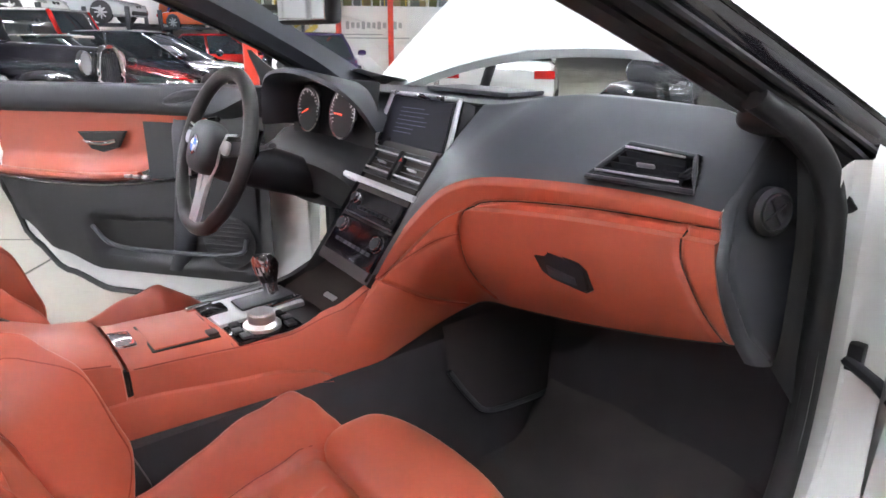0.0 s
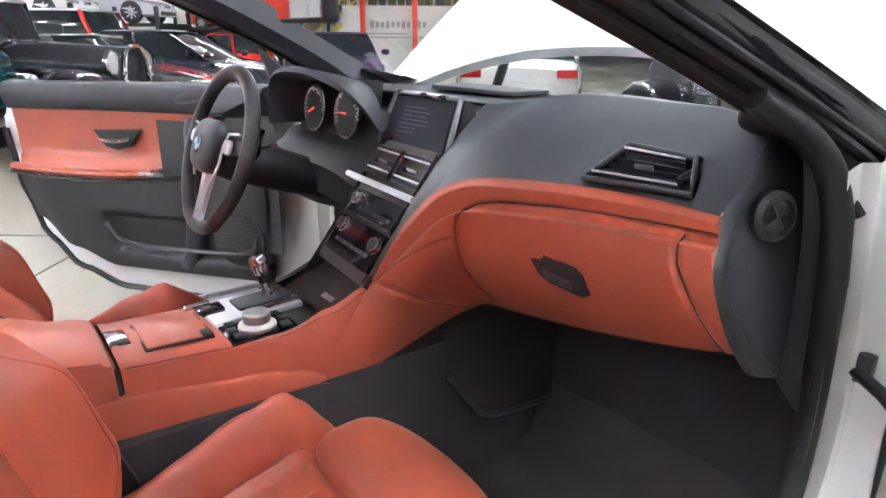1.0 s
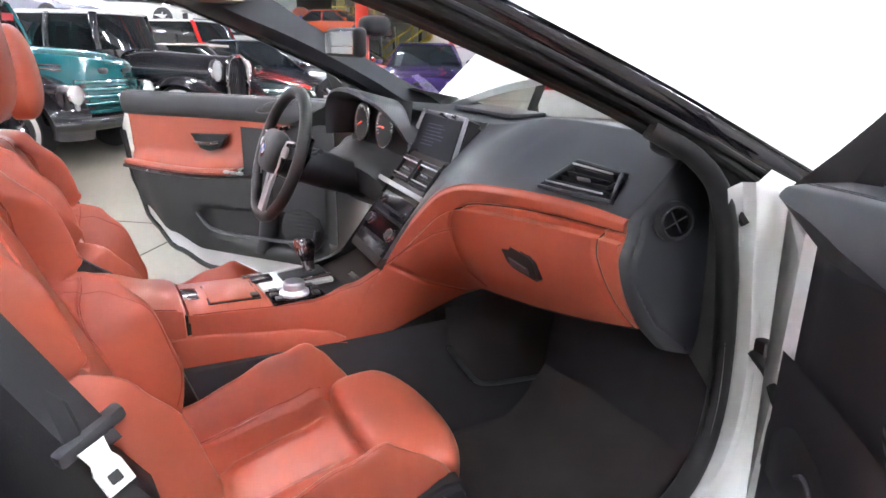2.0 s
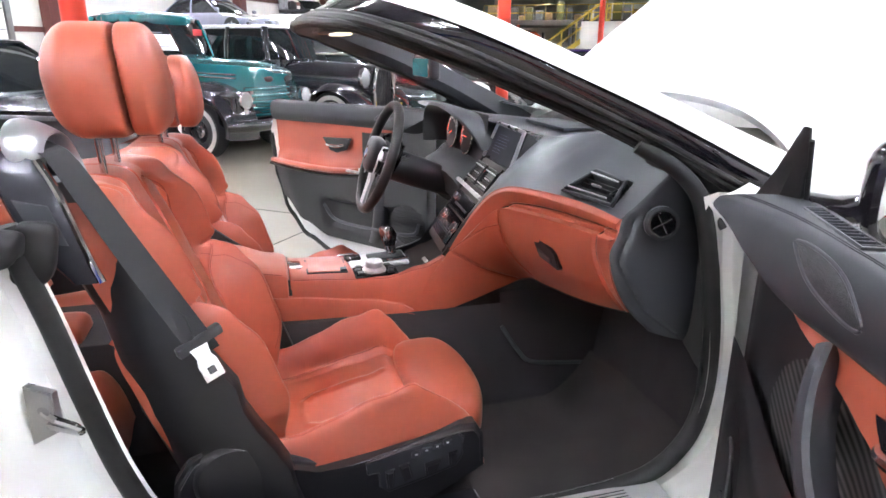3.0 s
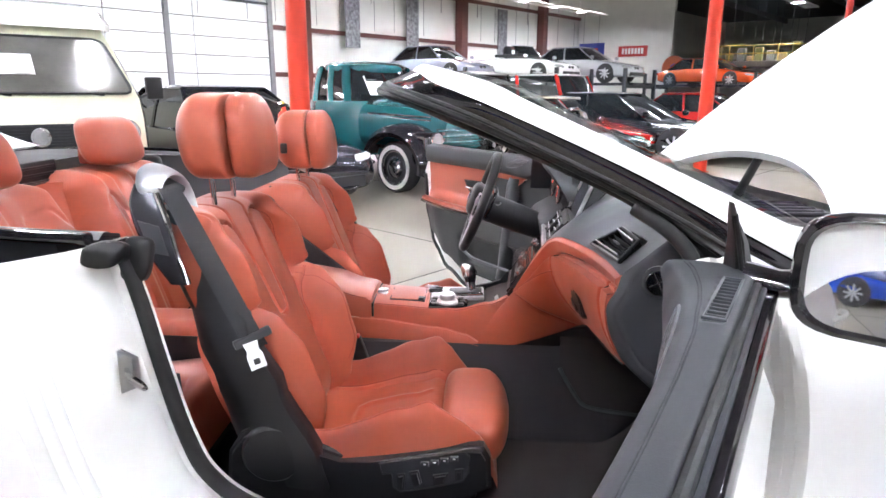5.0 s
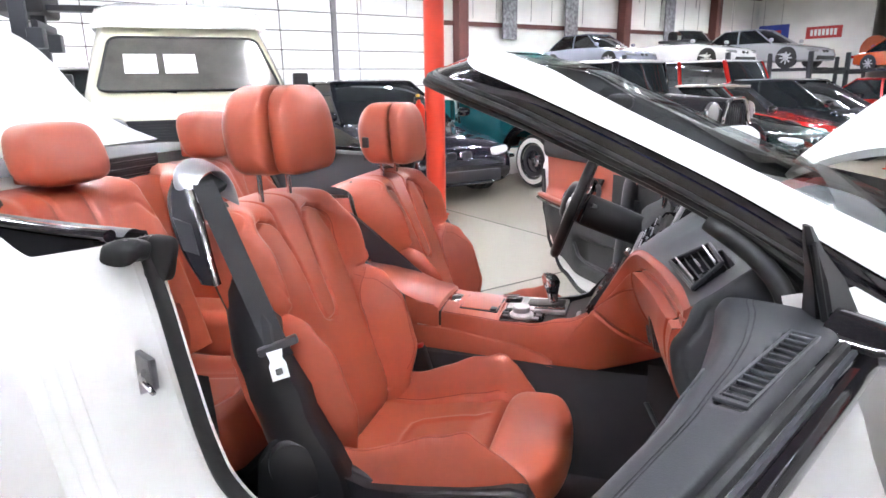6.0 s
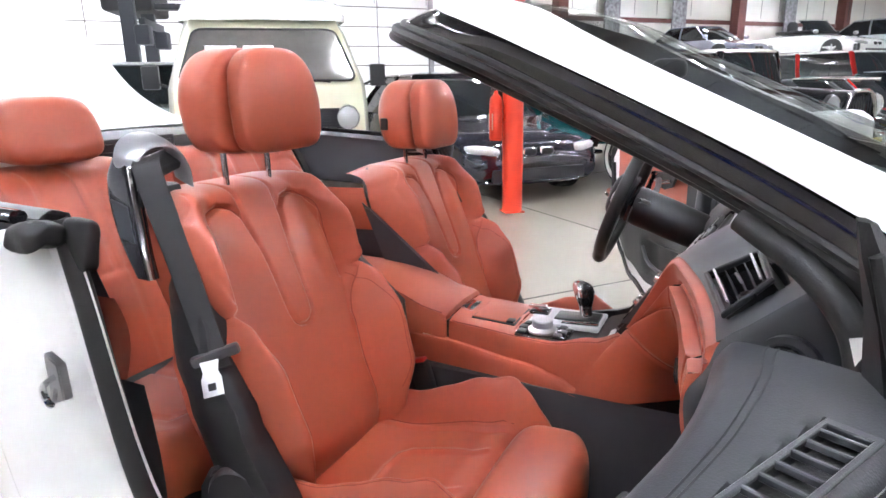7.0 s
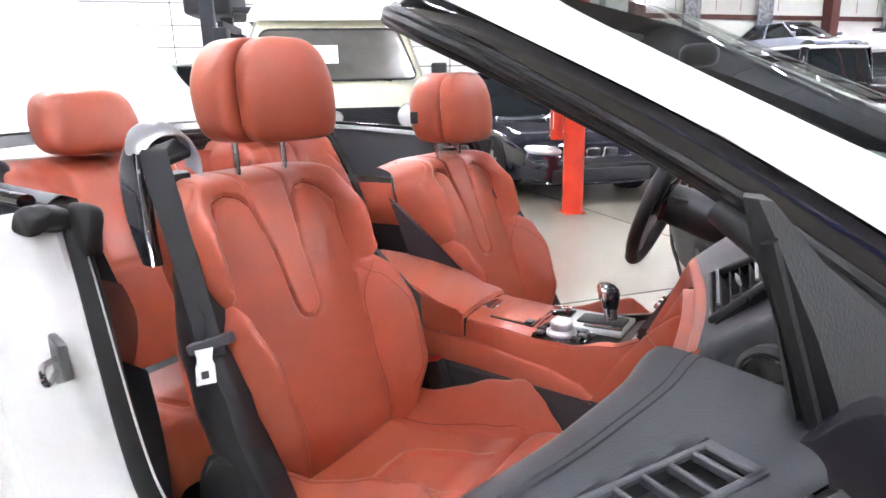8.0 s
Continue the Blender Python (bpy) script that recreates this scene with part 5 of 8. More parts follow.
# glovebox handle
bm = BM()
HY = 0.010
hp = [(0.360, 0.796, 0.845), (0.372, 0.795, 0.850), (0.462, 0.801, 0.838), (0.476, 0.805, 0.828), (0.483, 0.812, 0.795), (0.476, 0.812, 0.789), (0.41, 0.804, 0.797), (0.392, 0.800, 0.806)]
plate(bm, [(a, b + HY, c) for a, b, c in hp], (0, 0.02, 0), 0.003)
gh = part("glovebox_handle", bm, BLACK, dash, "black glovebox handle")
bm = BM()
plate(bm, [(0.405, 0.7985 + HY, 0.822), (0.462, 0.802 + HY, 0.815), (0.466, 0.806 + HY, 0.801), (0.412, 0.801 + HY, 0.804)], (0, -0.005, 0), 0.002)
part("grip", bm, GREY, gh)


# upper dark pad
def rim(x):
    """The lower rear edge of the dark pad over the passenger's side and centre."""
    best = EDGE[0]
    if x >= EDGE[0][0]:
        lo, hi = 0.0, 1.0
        for _ in range(18):
            t = (lo + hi) / 2
            if sample(EDGE, t).x < x:
                lo = t
            else:
                hi = t
        return sample(EDGE, (lo + hi) / 2)
    return Vector((x, 0.90, 1.0))


def pad(u, v):
    x = lerp(0.094, 0.656, u ** 1.25)
    r = rim(x)
    top = Vector((x, table([(0.09, 0.95), (0.2, 0.985), (0.40, 1.03), (0.52, 1.035), (0.66, 0.99)], x), table([(0.09, 1.045), (0.3, 1.074), (0.52, 1.070), (0.66, 1.048)], x)))
    back = Vector((x, 1.30 - 0.28 * (x / 0.7) ** 2, 1.03 - 0.03 * (x / 0.7) ** 2))
    if v < 0.55:
        t = v / 0.55
        p = r.lerp(top, t)
        bulge = math.sin(math.pi * t) * table([(0.1, 0.018), (0.32, 0.008), (0.42, 0.0), (0.7, 0.0)], x)
        p = p + Vector((-0.2 * bulge, -bulge, 0.55 * bulge))
        # the duct behind the passenger's vent
        w = (p.z - 0.968) / 0.041
        inside = ease(0.02, 0.10, w) * ease(0.98, 0.90, w) * ease(0.002, 0.008, p.x - lerp(0.448, 0.477, w)) * ease(0.002, 0.008, lerp(0.604, 0.577, w) - p.x)
        return p + Vector((0, 0.030, -0.045)) * inside
    t = (v - 0.55) / 0.45
    return top.lerp(back, t) + Vector((0, 0, 0.015 * math.sin(math.pi * t)))


bm = BM()
grid(bm, pad, 150, 130)
part("upper_pad", bm, GREY, dash, "dark grey stitched leather pad")
def pad_left(u, v):
    x = lerp(-0.72, 0.094, u)
    top = Vector((x, lerp(0.86, 0.95, ease(-0.35, -0.05, x)) if x < -0.05 else 0.95, 1.045 + 0.012 * ease(-0.10, -0.25, x)))
    back = Vector((x, 1.30 - 0.28 * (x / 0.7) ** 2, 1.03 - 0.03 * (x / 0.7) ** 2))
    return top.lerp(back, v) + Vector((0, 0, 0.015 * math.sin(math.pi * v)))


bm = BM()
grid(bm, pad_left, 60, 24)
part("upper_pad", bm, GREY, dash)
bm = BM()
box(bm, (-0.03, 1.06, 1.0605), (0.27, 0.11, 0.010), 0.003, 2)
part("centre_speaker", bm, GREY, dash, "dark mesh speaker grille")

def vent(quad, n, name, slats=5, tab=True, rimr=0.0045):
    """An air vent in a four-cornered opening: bl, br, tr, tl; n points out of it."""
    bl, br, tr, tl = [Vector(p) for p in quad]
    n = Vector(n).normalized()
    at = lambda u, w: bl.lerp(br, u).lerp(tl.lerp(tr, u), w)
    bm = BM()
    loopp = [at(u, w) for u, w in ((0, 0), (0.5, 0), (1, 0), (1, 0.5), (1, 1), (0.5, 1), (0, 1), (0, 0.5))]
    tube(bm, [p + n * 0.002 for p in loopp], rimr, 8, closed=True, up=n)
    v = part(name, bm, GREY if name == "passenger_vent" else BLACK, dash, "air vent with chrome-edged slats")
    bm = BM()
    vs = [bm.verts.new(p - n * 0.05) for p in (bl, br, tr, tl)]
    bm.faces.new(vs)
    c = (bl + br + tr + tl) / 4
    for a, b in ((bl, br), (br, tr), (tr, tl), (tl, bl)):
        bm.faces.new([bm.verts.new(p) for p in (a, b, b - n * 0.05, a - n * 0.05)])
    part("duct", bm, SOFT, v)
    for k in range(slats):
        w = 0.15 + 0.70 * k / (slats - 1)
        a, b = at(0.02, w), at(0.86 if tab else 0.98, w)
        up = (tl - bl).normalized()
        bm = BM()
        loft(bm, [[q - n * 0.020 - up * 0.003, q - n * 0.001 - up * 0.0008, q - n * 0.001 + up * 0.0008, q - n * 0.020 - up * 0.0015] for q in (a, b)])
        part("slat", bm, GREY, v)
        if k in (0, slats - 1):
            bm = BM()
            tube(bm, [a + n * 0.006 + up * 0.001, b + n * 0.006 + up * 0.001], 0.0020, 6)
            part("chrome_edge", bm, BRUSHED, v)
    bm = BM()
    q = at(0.45, 0.5)
    rgt = (br - bl).normalized()
    up = (tl - bl).normalized()
    mm = Matrix((*[(*r, 0) for r in Matrix((rgt, up, n)).transposed()], (0, 0, 0, 1)))
    box(bm, (0, 0, 0), (0.028, 0.004, 0.010), 0.0015, 1, Matrix.Translation(q + n * 0.002) @ mm)
    part("tab", bm, SATIN, v)
    if tab:
        bm = BM()
        q = at(0.93, 0.5)
        box(bm, (0, 0, 0), (0.014, 0.024, 0.008), 0.003, 2, Matrix.Translation(q) @ mm)
        box(bm, (0, 0, 0.004), (0.006, 0.014, 0.006), 0.002, 1, Matrix.Translation(q) @ mm)
        part("thumb_wheel", bm, BLACK, v)
    return v


vent(((0.445, 0.842, 0.969), (0.606, 0.872, 0.968), (0.578, 0.918, 1.009), (0.476, 0.906, 1.016)), (0.08, -0.62, 0.78), "passenger_vent", 5)

# end cap beside the door
FRONT = [Vector((0.646, 0.985, 1.050)), Vector((0.651, 0.940, 1.014)), Vector((0.653, 0.900, 0.980)), Vector((0.652, 0.872, 0.956))] + [lower(1, k / 6) + Vector((-0.002, 0.003, 0)) for k in range(1, 7)] + [Vector((0.688, 0.93, 0.72))]
REAR = [Vector((0.650, 1.03, 1.045)), Vector((0.660, 1.03, 1.02)), Vector((0.672, 1.03, 0.96)), Vector((0.678, 1.03, 0.88)), Vector((0.682, 1.03, 0.78)), Vector((0.684, 1.025, 0.715)), Vector((0.684, 1.015, 0.69))]


def end_cap(u, v):
    p = sample(FRONT, v).lerp(sample(REAR, v), u)
    roll = min(1, u / 0.14)
    out = table([(0, 0.003), (0.3, 0.006), (0.5, 0.010)], v) * math.sqrt(max(0, 1 - (1 - roll) ** 2)) + 0.004 * math.sin(math.pi * u)
    out -= 0.004 * math.exp(-((seg_dist(u, v * 1.4, [(0.16, 0.45), (0.10, 0.80), (0.30, 1.15), (0.8, 1.32)]) / 0.022) ** 2))
    return p + Vector((out, 0, 0))


bm = BM()
grid(bm, lambda u, v: lower(1, v) + Vector((-0.004 * u, 0.04 * u, 0)), 3, 60)
part("edge_fold", bm, ORANGE, dash)
bm = BM()
grid(bm, end_cap, 40, 60)
end = part("dash_end_cap", bm, DOOR_LEATHER, dash, "dark grey dashboard end cap")
bm = BM()
grid(bm, lambda u, v: (sample(REAR, v) + Vector((0.004, 0, 0))).lerp(Vector((0.735, 1.055, lerp(1.03, 0.60, v))), u), 6, 16)
part("pillar_lining", bm, SOFT, dash)
bm = BM()
lathe(bm, (0.678, 0.940, 0.947), (0.92, -0.35, 0.1), [(0.034, 0), (0.034, 0.012), (0.028, 0.018), (0.024, 0.016), (0.022, 0.004), (0.02, 0.0)], 32)
nozzle = part("round_vent", bm, BLACK, dash, "round black side vent")
bm = BM()
lathe(bm, (0.6925, 0.9345, 0.9485), (0.92, -0.35, 0.1), [(0.0245, 0), (0.0255, 0.003), (0.0235, 0.004), (0.023, 0.0)], 32)
part("inner_ring", bm, GLOSS, nozzle)
bm = BM()
for a in (0.5, 2.1):
    box(bm, (0, 0, 0), (0.002, 0.04, 0.006), 0, 1, axis_m((0.691, 0.935, 0.948), (0.92, -0.35, 0.1)) @ Matrix.Rotation(a, 4, "Z"))
part("vane", bm, BLACK, nozzle)
# corner piece at the pillar's foot
bm = BM()
pillow(bm, (0.655, 1.0, 1.06), (0.045, 0.085, 0.022), 3, f=lambda p: p + Vector((0, 0, -0.15 * p.y)))
part("pillar_foot", bm, SOFT, dash)

# ---------- centre stack, turned a little to the driver
stack = thing("centre_stack", "dark centre stack with vents, radio and climate controls", "centre stack")


def st(x, h, d=0.0):
    """A place on the stack's face: x across, h metres up along it, d out of it."""
    y = 0.668 + 0.62 * h + 0.03 * ((x + 0.005) ** 2) - 0.09 * (x + 0.005)
    z = 0.735 + 0.785 * h
    return Vector((x, y - 0.785 * d, z + 0.62 * d))


def stbox(x, h, w, hh, d0, d1, bev=0.003):
    bm = BM()
    c = [st(x - w / 2, h - hh / 2, d0), st(x + w / 2, h - hh / 2, d0), st(x + w / 2, h + hh / 2, d0), st(x - w / 2, h + hh / 2, d0)]
    plate(bm, c, st(0, 0, d1) - st(0, 0, d0), bev)
    return bm


part("fascia", stbox(-0.016, 0.1375, 0.222, 0.295, -0.05, 0.0, 0.006), WOOD, stack, "dark veneer fascia")
part("vent_shelf", stbox(-0.042, 0.178, 0.305, 0.012, -0.02, 0.012, 0.003), BRUSHED, stack, "satin metal strip")
part("radio", stbox(-0.01, 0.13, 0.205, 0.058, -0.02, 0.004), GLOSS, stack)
part("radio_strip", stbox(-0.01, 0.104, 0.20, 0.004, 0.0, 0.006, 0.001), CHROME, stack)
part("climate_panel", stbox(-0.01, 0.055, 0.205, 0.082, -0.02, 0.004), GLOSS, stack)
for k in range(8):
    part("button", stbox(-0.075 + k * 0.019, 0.043, 0.015, 0.008, 0.0, 0.006, 0.001), BLACK, stack)
    part("button", stbox(-0.06 + k * 0.018, 0.121, 0.014, 0.007, 0.0, 0.006, 0.001), BLACK, stack)
part("display_strip", stbox(-0.015, 0.074, 0.10, 0.018, 0.0, 0.0045, 0.001), M("dark_red_display", (0.06, 0.006, 0.004), 0.2, coat=0.5), stack)
for x, h, r in ((-0.083, 0.075, 0.0145), (0.073, 0.068, 0.0155), (-0.092, 0.137, 0.0105)):
    bm = BM()
    lathe(bm, st(x, h, 0.0), st(0, 0, 1) - st(0, 0, 0), [(r * 1.15, 0), (r * 1.15, 0.004), (r, 0.006), (r, 0.012), (r * 0.93, 0.0145), (r * 0.84, 0.0135)], 28)
    knob = part("rotary_knob", bm, CHROME, stack, "metal-ringed rotary knob")
    bm = BM()
    lathe(bm, st(x, h, 0.0135), st(0, 0, 1) - st(0, 0, 0), [(r * 0.80, 0), (r * 0.78, 0.001), (r * 0.3, 0.0012), (0.0, 0.0012)], 28)
    part("knob_face", bm, BLACK, knob)
for x in (-0.07, 0.052):
    q = [st(x - 0.05, 0.20, 0.004), st(x + 0.05, 0.20, 0.004), st(x + 0.05, 0.262, 0.004), st(x - 0.05, 0.262, 0.004)]
    o = vent(q, (-0.08, -0.785, 0.62), "centre_vent", 4, False)
    o.parent = stack
part("hazard_button", stbox(-0.009, 0.235, 0.016, 0.05, 0.0, 0.006, 0.002), BLACK, stack)
bm = BM()
p = st(-0.009, 0.245, 0.0068)
plate(bm, [p + Vector((-0.005, 0, -0.004)), p + Vector((0.005, 0, -0.004)), p + Vector((0, 0.003, 0.005))], (0, -0.001, 0.0008))
part("hazard_mark", bm, RED, stack)
# side cheeks of the stack
bm = BM()
grid(bm, lambda u, v: st(-0.13, lerp(-0.06, 0.28, v), 0.004) + Vector((-0.02 * u, 0.16 * u, 0)), 4, 8)
part("driver_cheek", bm, BLACK, stack)
bm = BM()
def cheek(u, v):
    a = st(0.103, lerp(0.012, 0.27, v), 0.001)
    lo, hi = 0.0, 0.6
    for _ in range(16):
        t = (lo + hi) / 2
        if sample(EDGE, t).z < a.z:
            lo = t
        else:
            hi = t
    return a.lerp(sample(EDGE, (lo + hi) / 2) + Vector((0.004, 0.004, 0)), u) - Vector((0, 0.010 * math.sin(math.pi * u), 0))


grid(bm, cheek, 5, 14)
part("passenger_cheek", bm, GREY, stack)
# screen
scr = thing("dash_screen", "wide dark display in a silver surround on the dashboard", "screen")
c_tl, c_tr, c_bl, c_br = Vector((-0.186, 0.925, 1.052)), Vector((0.082, 0.900, 1.054)), Vector((-0.205, 0.880, 0.938)), Vector((0.098, 0.852, 0.945))
n = (c_tr - c_tl).cross(c_bl - c_tl).normalized()
if n.y > 0:
    n = -n
bm = BM()
plate(bm, [c_bl, c_br, c_tr, c_tl], -n * 0.045, 0.008, 3)
part("housing", bm, BLACK, scr)
bm = BM()
mid_ = (c_bl + c_br + c_tr + c_tl) / 4
ins = [mid_ + (p - mid_) * 0.985 for p in (c_bl, c_br, c_tr, c_tl)]
tube(bm, [p + n * 0.002 for p in (ins[0], ins[3], lerp(ins[3], ins[2], 0.5), ins[2], ins[1])], 0.006, 8, up=n)
part("surround", bm, SATIN, scr, "satin silver screen surround")
ins = [mid_ + (p - mid_) * 0.86 for p in (c_bl, c_br, c_tr, c_tl)]
bm = BM()
plate(bm, ins, n * 0.0025, 0.001, 1)
part("display", bm, SCREEN, scr)
bm = BM()
bars(bm, mid_ + n * 0.0035 + (c_tl - c_bl) * 0.02, c_br - c_bl, c_tl - c_bl, 0.15, 0.065, 7, 0.12, 3)
part("menu_lines", bm, SCREEN_TEXT, scr)

# ---------- centre console
con = thing("centre_console", "orange leather centre console with gear selector and controller", "centre console")


def con_top(y):
    return table([(-0.10, 0.745), (0.05, 0.735), (0.2, 0.69), (0.26, 0.672), (0.5, 0.663), (0.60, 0.685), (0.69, 0.722)], y)


def con_ring(y, xl, xr, top, low=0.50):
    return [Vector(p) for p in ((xr + 0.014, y, low), (xr + 0.014, y, top - 0.07), (xr + 0.012, y, top - 0.025), (xr + 0.006, y, top - 0.006), (xr - 0.012, y, top), ((xl + xr) / 2, y, top + 0.006), (xl + 0.012, y, top), (xl - 0.006, y, top - 0.006), (xl - 0.018, y, top - 0.025), (xl - 0.014, y, top - 0.07), (xl - 0.014, y, low))]


def rim_ring(y):
    """The open part of the console: a rolled rim on the passenger's side, low in the middle."""
    xr, top, low = lerp(0.045, 0.082, max(0, (y - 0.2) / 0.49)), con_top(y), lerp(0.50, 0.55, max(0, y / 0.6))
    xi = table([(0.405, -0.13), (0.42, 0.03), (0.44, 0.066), (0.53, 0.068), (0.60, 0.058), (0.70, 0.072)], y)
    xi = min(xi, xr - 0.004)
    return [Vector(p) for p in ((xr + 0.014, y, low), (xr + 0.014, y, top - 0.07), (xr + 0.012, y, top - 0.025), (xr + 0.006, y, top - 0.006), (xr - 0.003, y, top), (xi + 0.004, y, top + 0.001), (xi, y, top - 0.003), (xi - 0.002, y, 0.655), (-0.15, y, 0.655), (-0.168, y, 0.64), (-0.164, y, 0.59), (-0.164, y, low))]


bm = BM()
loft(bm, [con_ring(y, -0.150, lerp(0.045, 0.082, max(0, (y - 0.2) / 0.49)), con_top(y), lerp(0.50, 0.55, max(0, y / 0.6))) for y in [0.243 + 0.165 * k / 8 for k in range(9)]], closed=False, caps=False)
loft(bm, [rim_ring(y) for y in [0.408 + 0.282 * k / 24 for k in range(25)]], closed=False, caps=False)
part("console_body", bm, ORANGE, con)
bm = BM()
grid(bm, lambda u, v: Vector((lerp(-0.152, 0.064, u), lerp(0.412, 0.70, v), 0.6575)), 6, 6)
part("console_tray", bm, SOFT, con)
bm = BM()
loft(bm, [con_ring(y, -0.155, 0.047, con_top(y) + 0.004, 0.625) for y in [-0.16, -0.13, -0.06, 0.02, 0.10, 0.17, 0.215, 0.232]] , closed=False, caps=False)
loft(bm, [con_ring(0.232, -0.155, 0.047, con_top(0.232) + 0.004, 0.625), [Vector((lerp(p.x, -0.05, 0.1), 0.238, lerp(p.z, 0.65, 0.15))) for p in con_ring(0.232, -0.155, 0.047, con_top(0.232), 0.625)]], closed=False, caps=False)
loft(bm, [con_ring(-0.16, -0.155, 0.047, con_top(-0.16) + 0.004, 0.625), [Vector((-0.05, -0.17, 0.66)) for p in range(11)]], closed=False, caps=False)
part("armrest_lid", bm, ORANGE, con, "orange leather armrest lid")
for s in (1, -1):
    bm = BM()
    fx = lambda y: (lerp(0.05, 0.088, max(0, (y - 0.2) / 0.45)) + 0.013) if s > 0 else -0.166
    rows = []
    for k in range(25):
        y = lerp(-0.20, 0.575, k / 24)
        zt = table([(-0.2, 0.628), (0.24, 0.622), (0.45, 0.603), (0.55, 0.582), (0.575, 0.562)], y)
        zb = table([(-0.2, 0.44), (0.2, 0.47), (0.5, 0.53), (0.575, 0.548)], y)
        x = fx(y)
        rows.append([Vector((x - s * 0.012, y, zt + 0.004)), Vector((x + s * 0.002, y, zt)), Vector((x + s * 0.006, y, zt - 0.008)), Vector((x + s * 0.008, y, (zt + zb) / 2)), Vector((x + s * 0.004, y, zb)), Vector((x - s * 0.02, y, zb - 0.002))])
    loft(bm, rows, closed=False, caps=False)
    part("console_side", bm, ORANGE, con, "orange leather lower console side")
bm = BM()
tube(bm, [Vector((lerp(0.045, 0.082, max(0, (y - 0.2) / 0.49)) + 0.0045, y, con_top(y) - 0.0035)) for y in [0.25 + 0.43 * k / 20 for k in range(21)]], 0.0012, 5)
tube(bm, [Vector((0.047 + 0.0045, y, con_top(y) + 0.0005)) for y in [-0.15 + 0.37 * k / 14 for k in range(15)]], 0.0012, 5)
part("stitching", bm, STITCH_AND_SHADE, con)
# seam between lid and console
bm = BM()
box(bm, (-0.054, 0.2375, 0.6475), (0.218, 0.006, 0.046), 0.001, 1)
part("lid_gap", bm, SOFT, con)


def con_box(c, s, mat, nm, bev=0.003, parent=con, label="", tilt=0.0):
    bm = BM()
    box(bm, (0, 0, 0), s, bev, 2)
    bmesh.ops.transform(bm, matrix=pose(*c, tilt, 0, 0), verts=bm.verts)
    return part(nm, bm, mat, parent, label)


con_box((-0.05, 0.258, 0.677), (0.068, 0.035, 0.010), CHROME, "latch", 0.004, con, "chrome armrest latch", -6)
con_box((-0.04, 0.345, 0.669), (0.125, 0.115, 0.010), SOFT, "tray_gap", 0.004, con, "", -2)
con_box((-0.04, 0.345, 0.6715), (0.117, 0.107, 0.010), ORANGE, "tray_lid", 0.004, con, "", -2)
con_box((0.012, 0.39, 0.677), (0.024, 0.018, 0.006), BLACK, "tray_tab", 0.002)
# controller
con_box((0.025, 0.478, 0.664), (0.080, 0.125, 0.012), GLOSS, "controller_base", 0.006)
bm = BM()
lathe(bm, (0.030, 0.475, 0.671), (0, 0, 1), [(0.034, 0), (0.034, 0.006), (0.028, 0.010), (0.0245, 0.012), (0.0245, 0.027), (0.022, 0.030), (0.0, 0.030)], 36)
part("controller_knob", bm, SATIN, con, "turned metal control knob")
for dx, dy in ((-0.026, 0.042), (0.0, 0.048), (0.026, 0.042), (-0.026, -0.042), (0.0, -0.047), (0.026, -0.042)):
    con_box((0.030 + dx, 0.476 + dy, 0.675), (0.021, 0.018, 0.006), BLACK, "menu_key", 0.002)
# selector
con_box((-0.090, 0.505, 0.6625), (0.118, 0.175, 0.012), BRUSHED, "selector_plate", 0.005, con, "brushed silver selector plate", 1)
con_box((-0.092, 0.53, 0.670), (0.06, 0.11, 0.010), BLACK, "selector_gate", 0.004, con, "", 3)
con_box((-0.10, 0.43, 0.670), (0.04, 0.05, 0.009), GLOSS, "switch_block", 0.003, con, "", 3)
con_box((-0.13, 0.415, 0.671), (0.014, 0.05, 0.009), CHROME, "start_key", 0.003, con, "", 3)
con_box((-0.045, 0.545, 0.672), (0.012, 0.09, 0.008), CHROME, "gate_strip", 0.002, con, "", 5)
bm = BM()
rings = []
for z, rx, ry, oy in ((0.668, 0.015, 0.018, 0.0), (0.69, 0.012, 0.015, -0.002), (0.705, 0.013, 0.017, -0.004), (0.722, 0.017, 0.022, -0.006), (0.74, 0.0195, 0.026, -0.008), (0.752, 0.018, 0.025, -0.012), (0.761, 0.012, 0.018, -0.014), (0.764, 0.003, 0.006, -0.014)):
    rings.append([Vector((-0.092 + rx * math.cos(a), 0.55 + oy + ry * math.sin(a), z)) for a in [2 * math.pi * k / 24 for k in range(24)]])
loft(bm, rings[2:])
sel = part("selector_knob", bm, GLOSS, con, "black and chrome gear selector")
bm = BM()
loft(bm, [[Vector((-0.092 + (p.x + 0.092) * 1.04, 0.542 + (p.y - 0.542) * 0.8 - 0.006, p.z + 0.002)) for p in r] for r in rings[3:]])
part("selector_cap", bm, CHROME, sel)
bm = BM()
loft(bm, rings[:3])
part("selector_neck", bm, CHROME, sel)
# covered tray ahead of the selector
bm = BM()
grid(bm, lambda u, v: Vector((lerp(-0.14, 0.058, u), lerp(0.60, 0.705, v), lerp(0.666, 0.706, v))), 8, 6)
part("tray_cover", bm, WOOD, con, "dark veneer sliding tray cover")
con_box((0.0, 0.632, 0.679), (0.04, 0.012, 0.005), SATIN, "tray_grip", 0.002, con, "", 28)
bm = BM()
loft(bm, [[Vector((-0.165, y, con_top(y) - 0.09)), Vector((-0.155, y, con_top(y) - 0.004)), Vector((-0.135, y, con_top(y) - 0.002))] for y in (0.55, 0.62, 0.70)], closed=False, caps=False)
part("tray_edge", bm, BLACK, con)

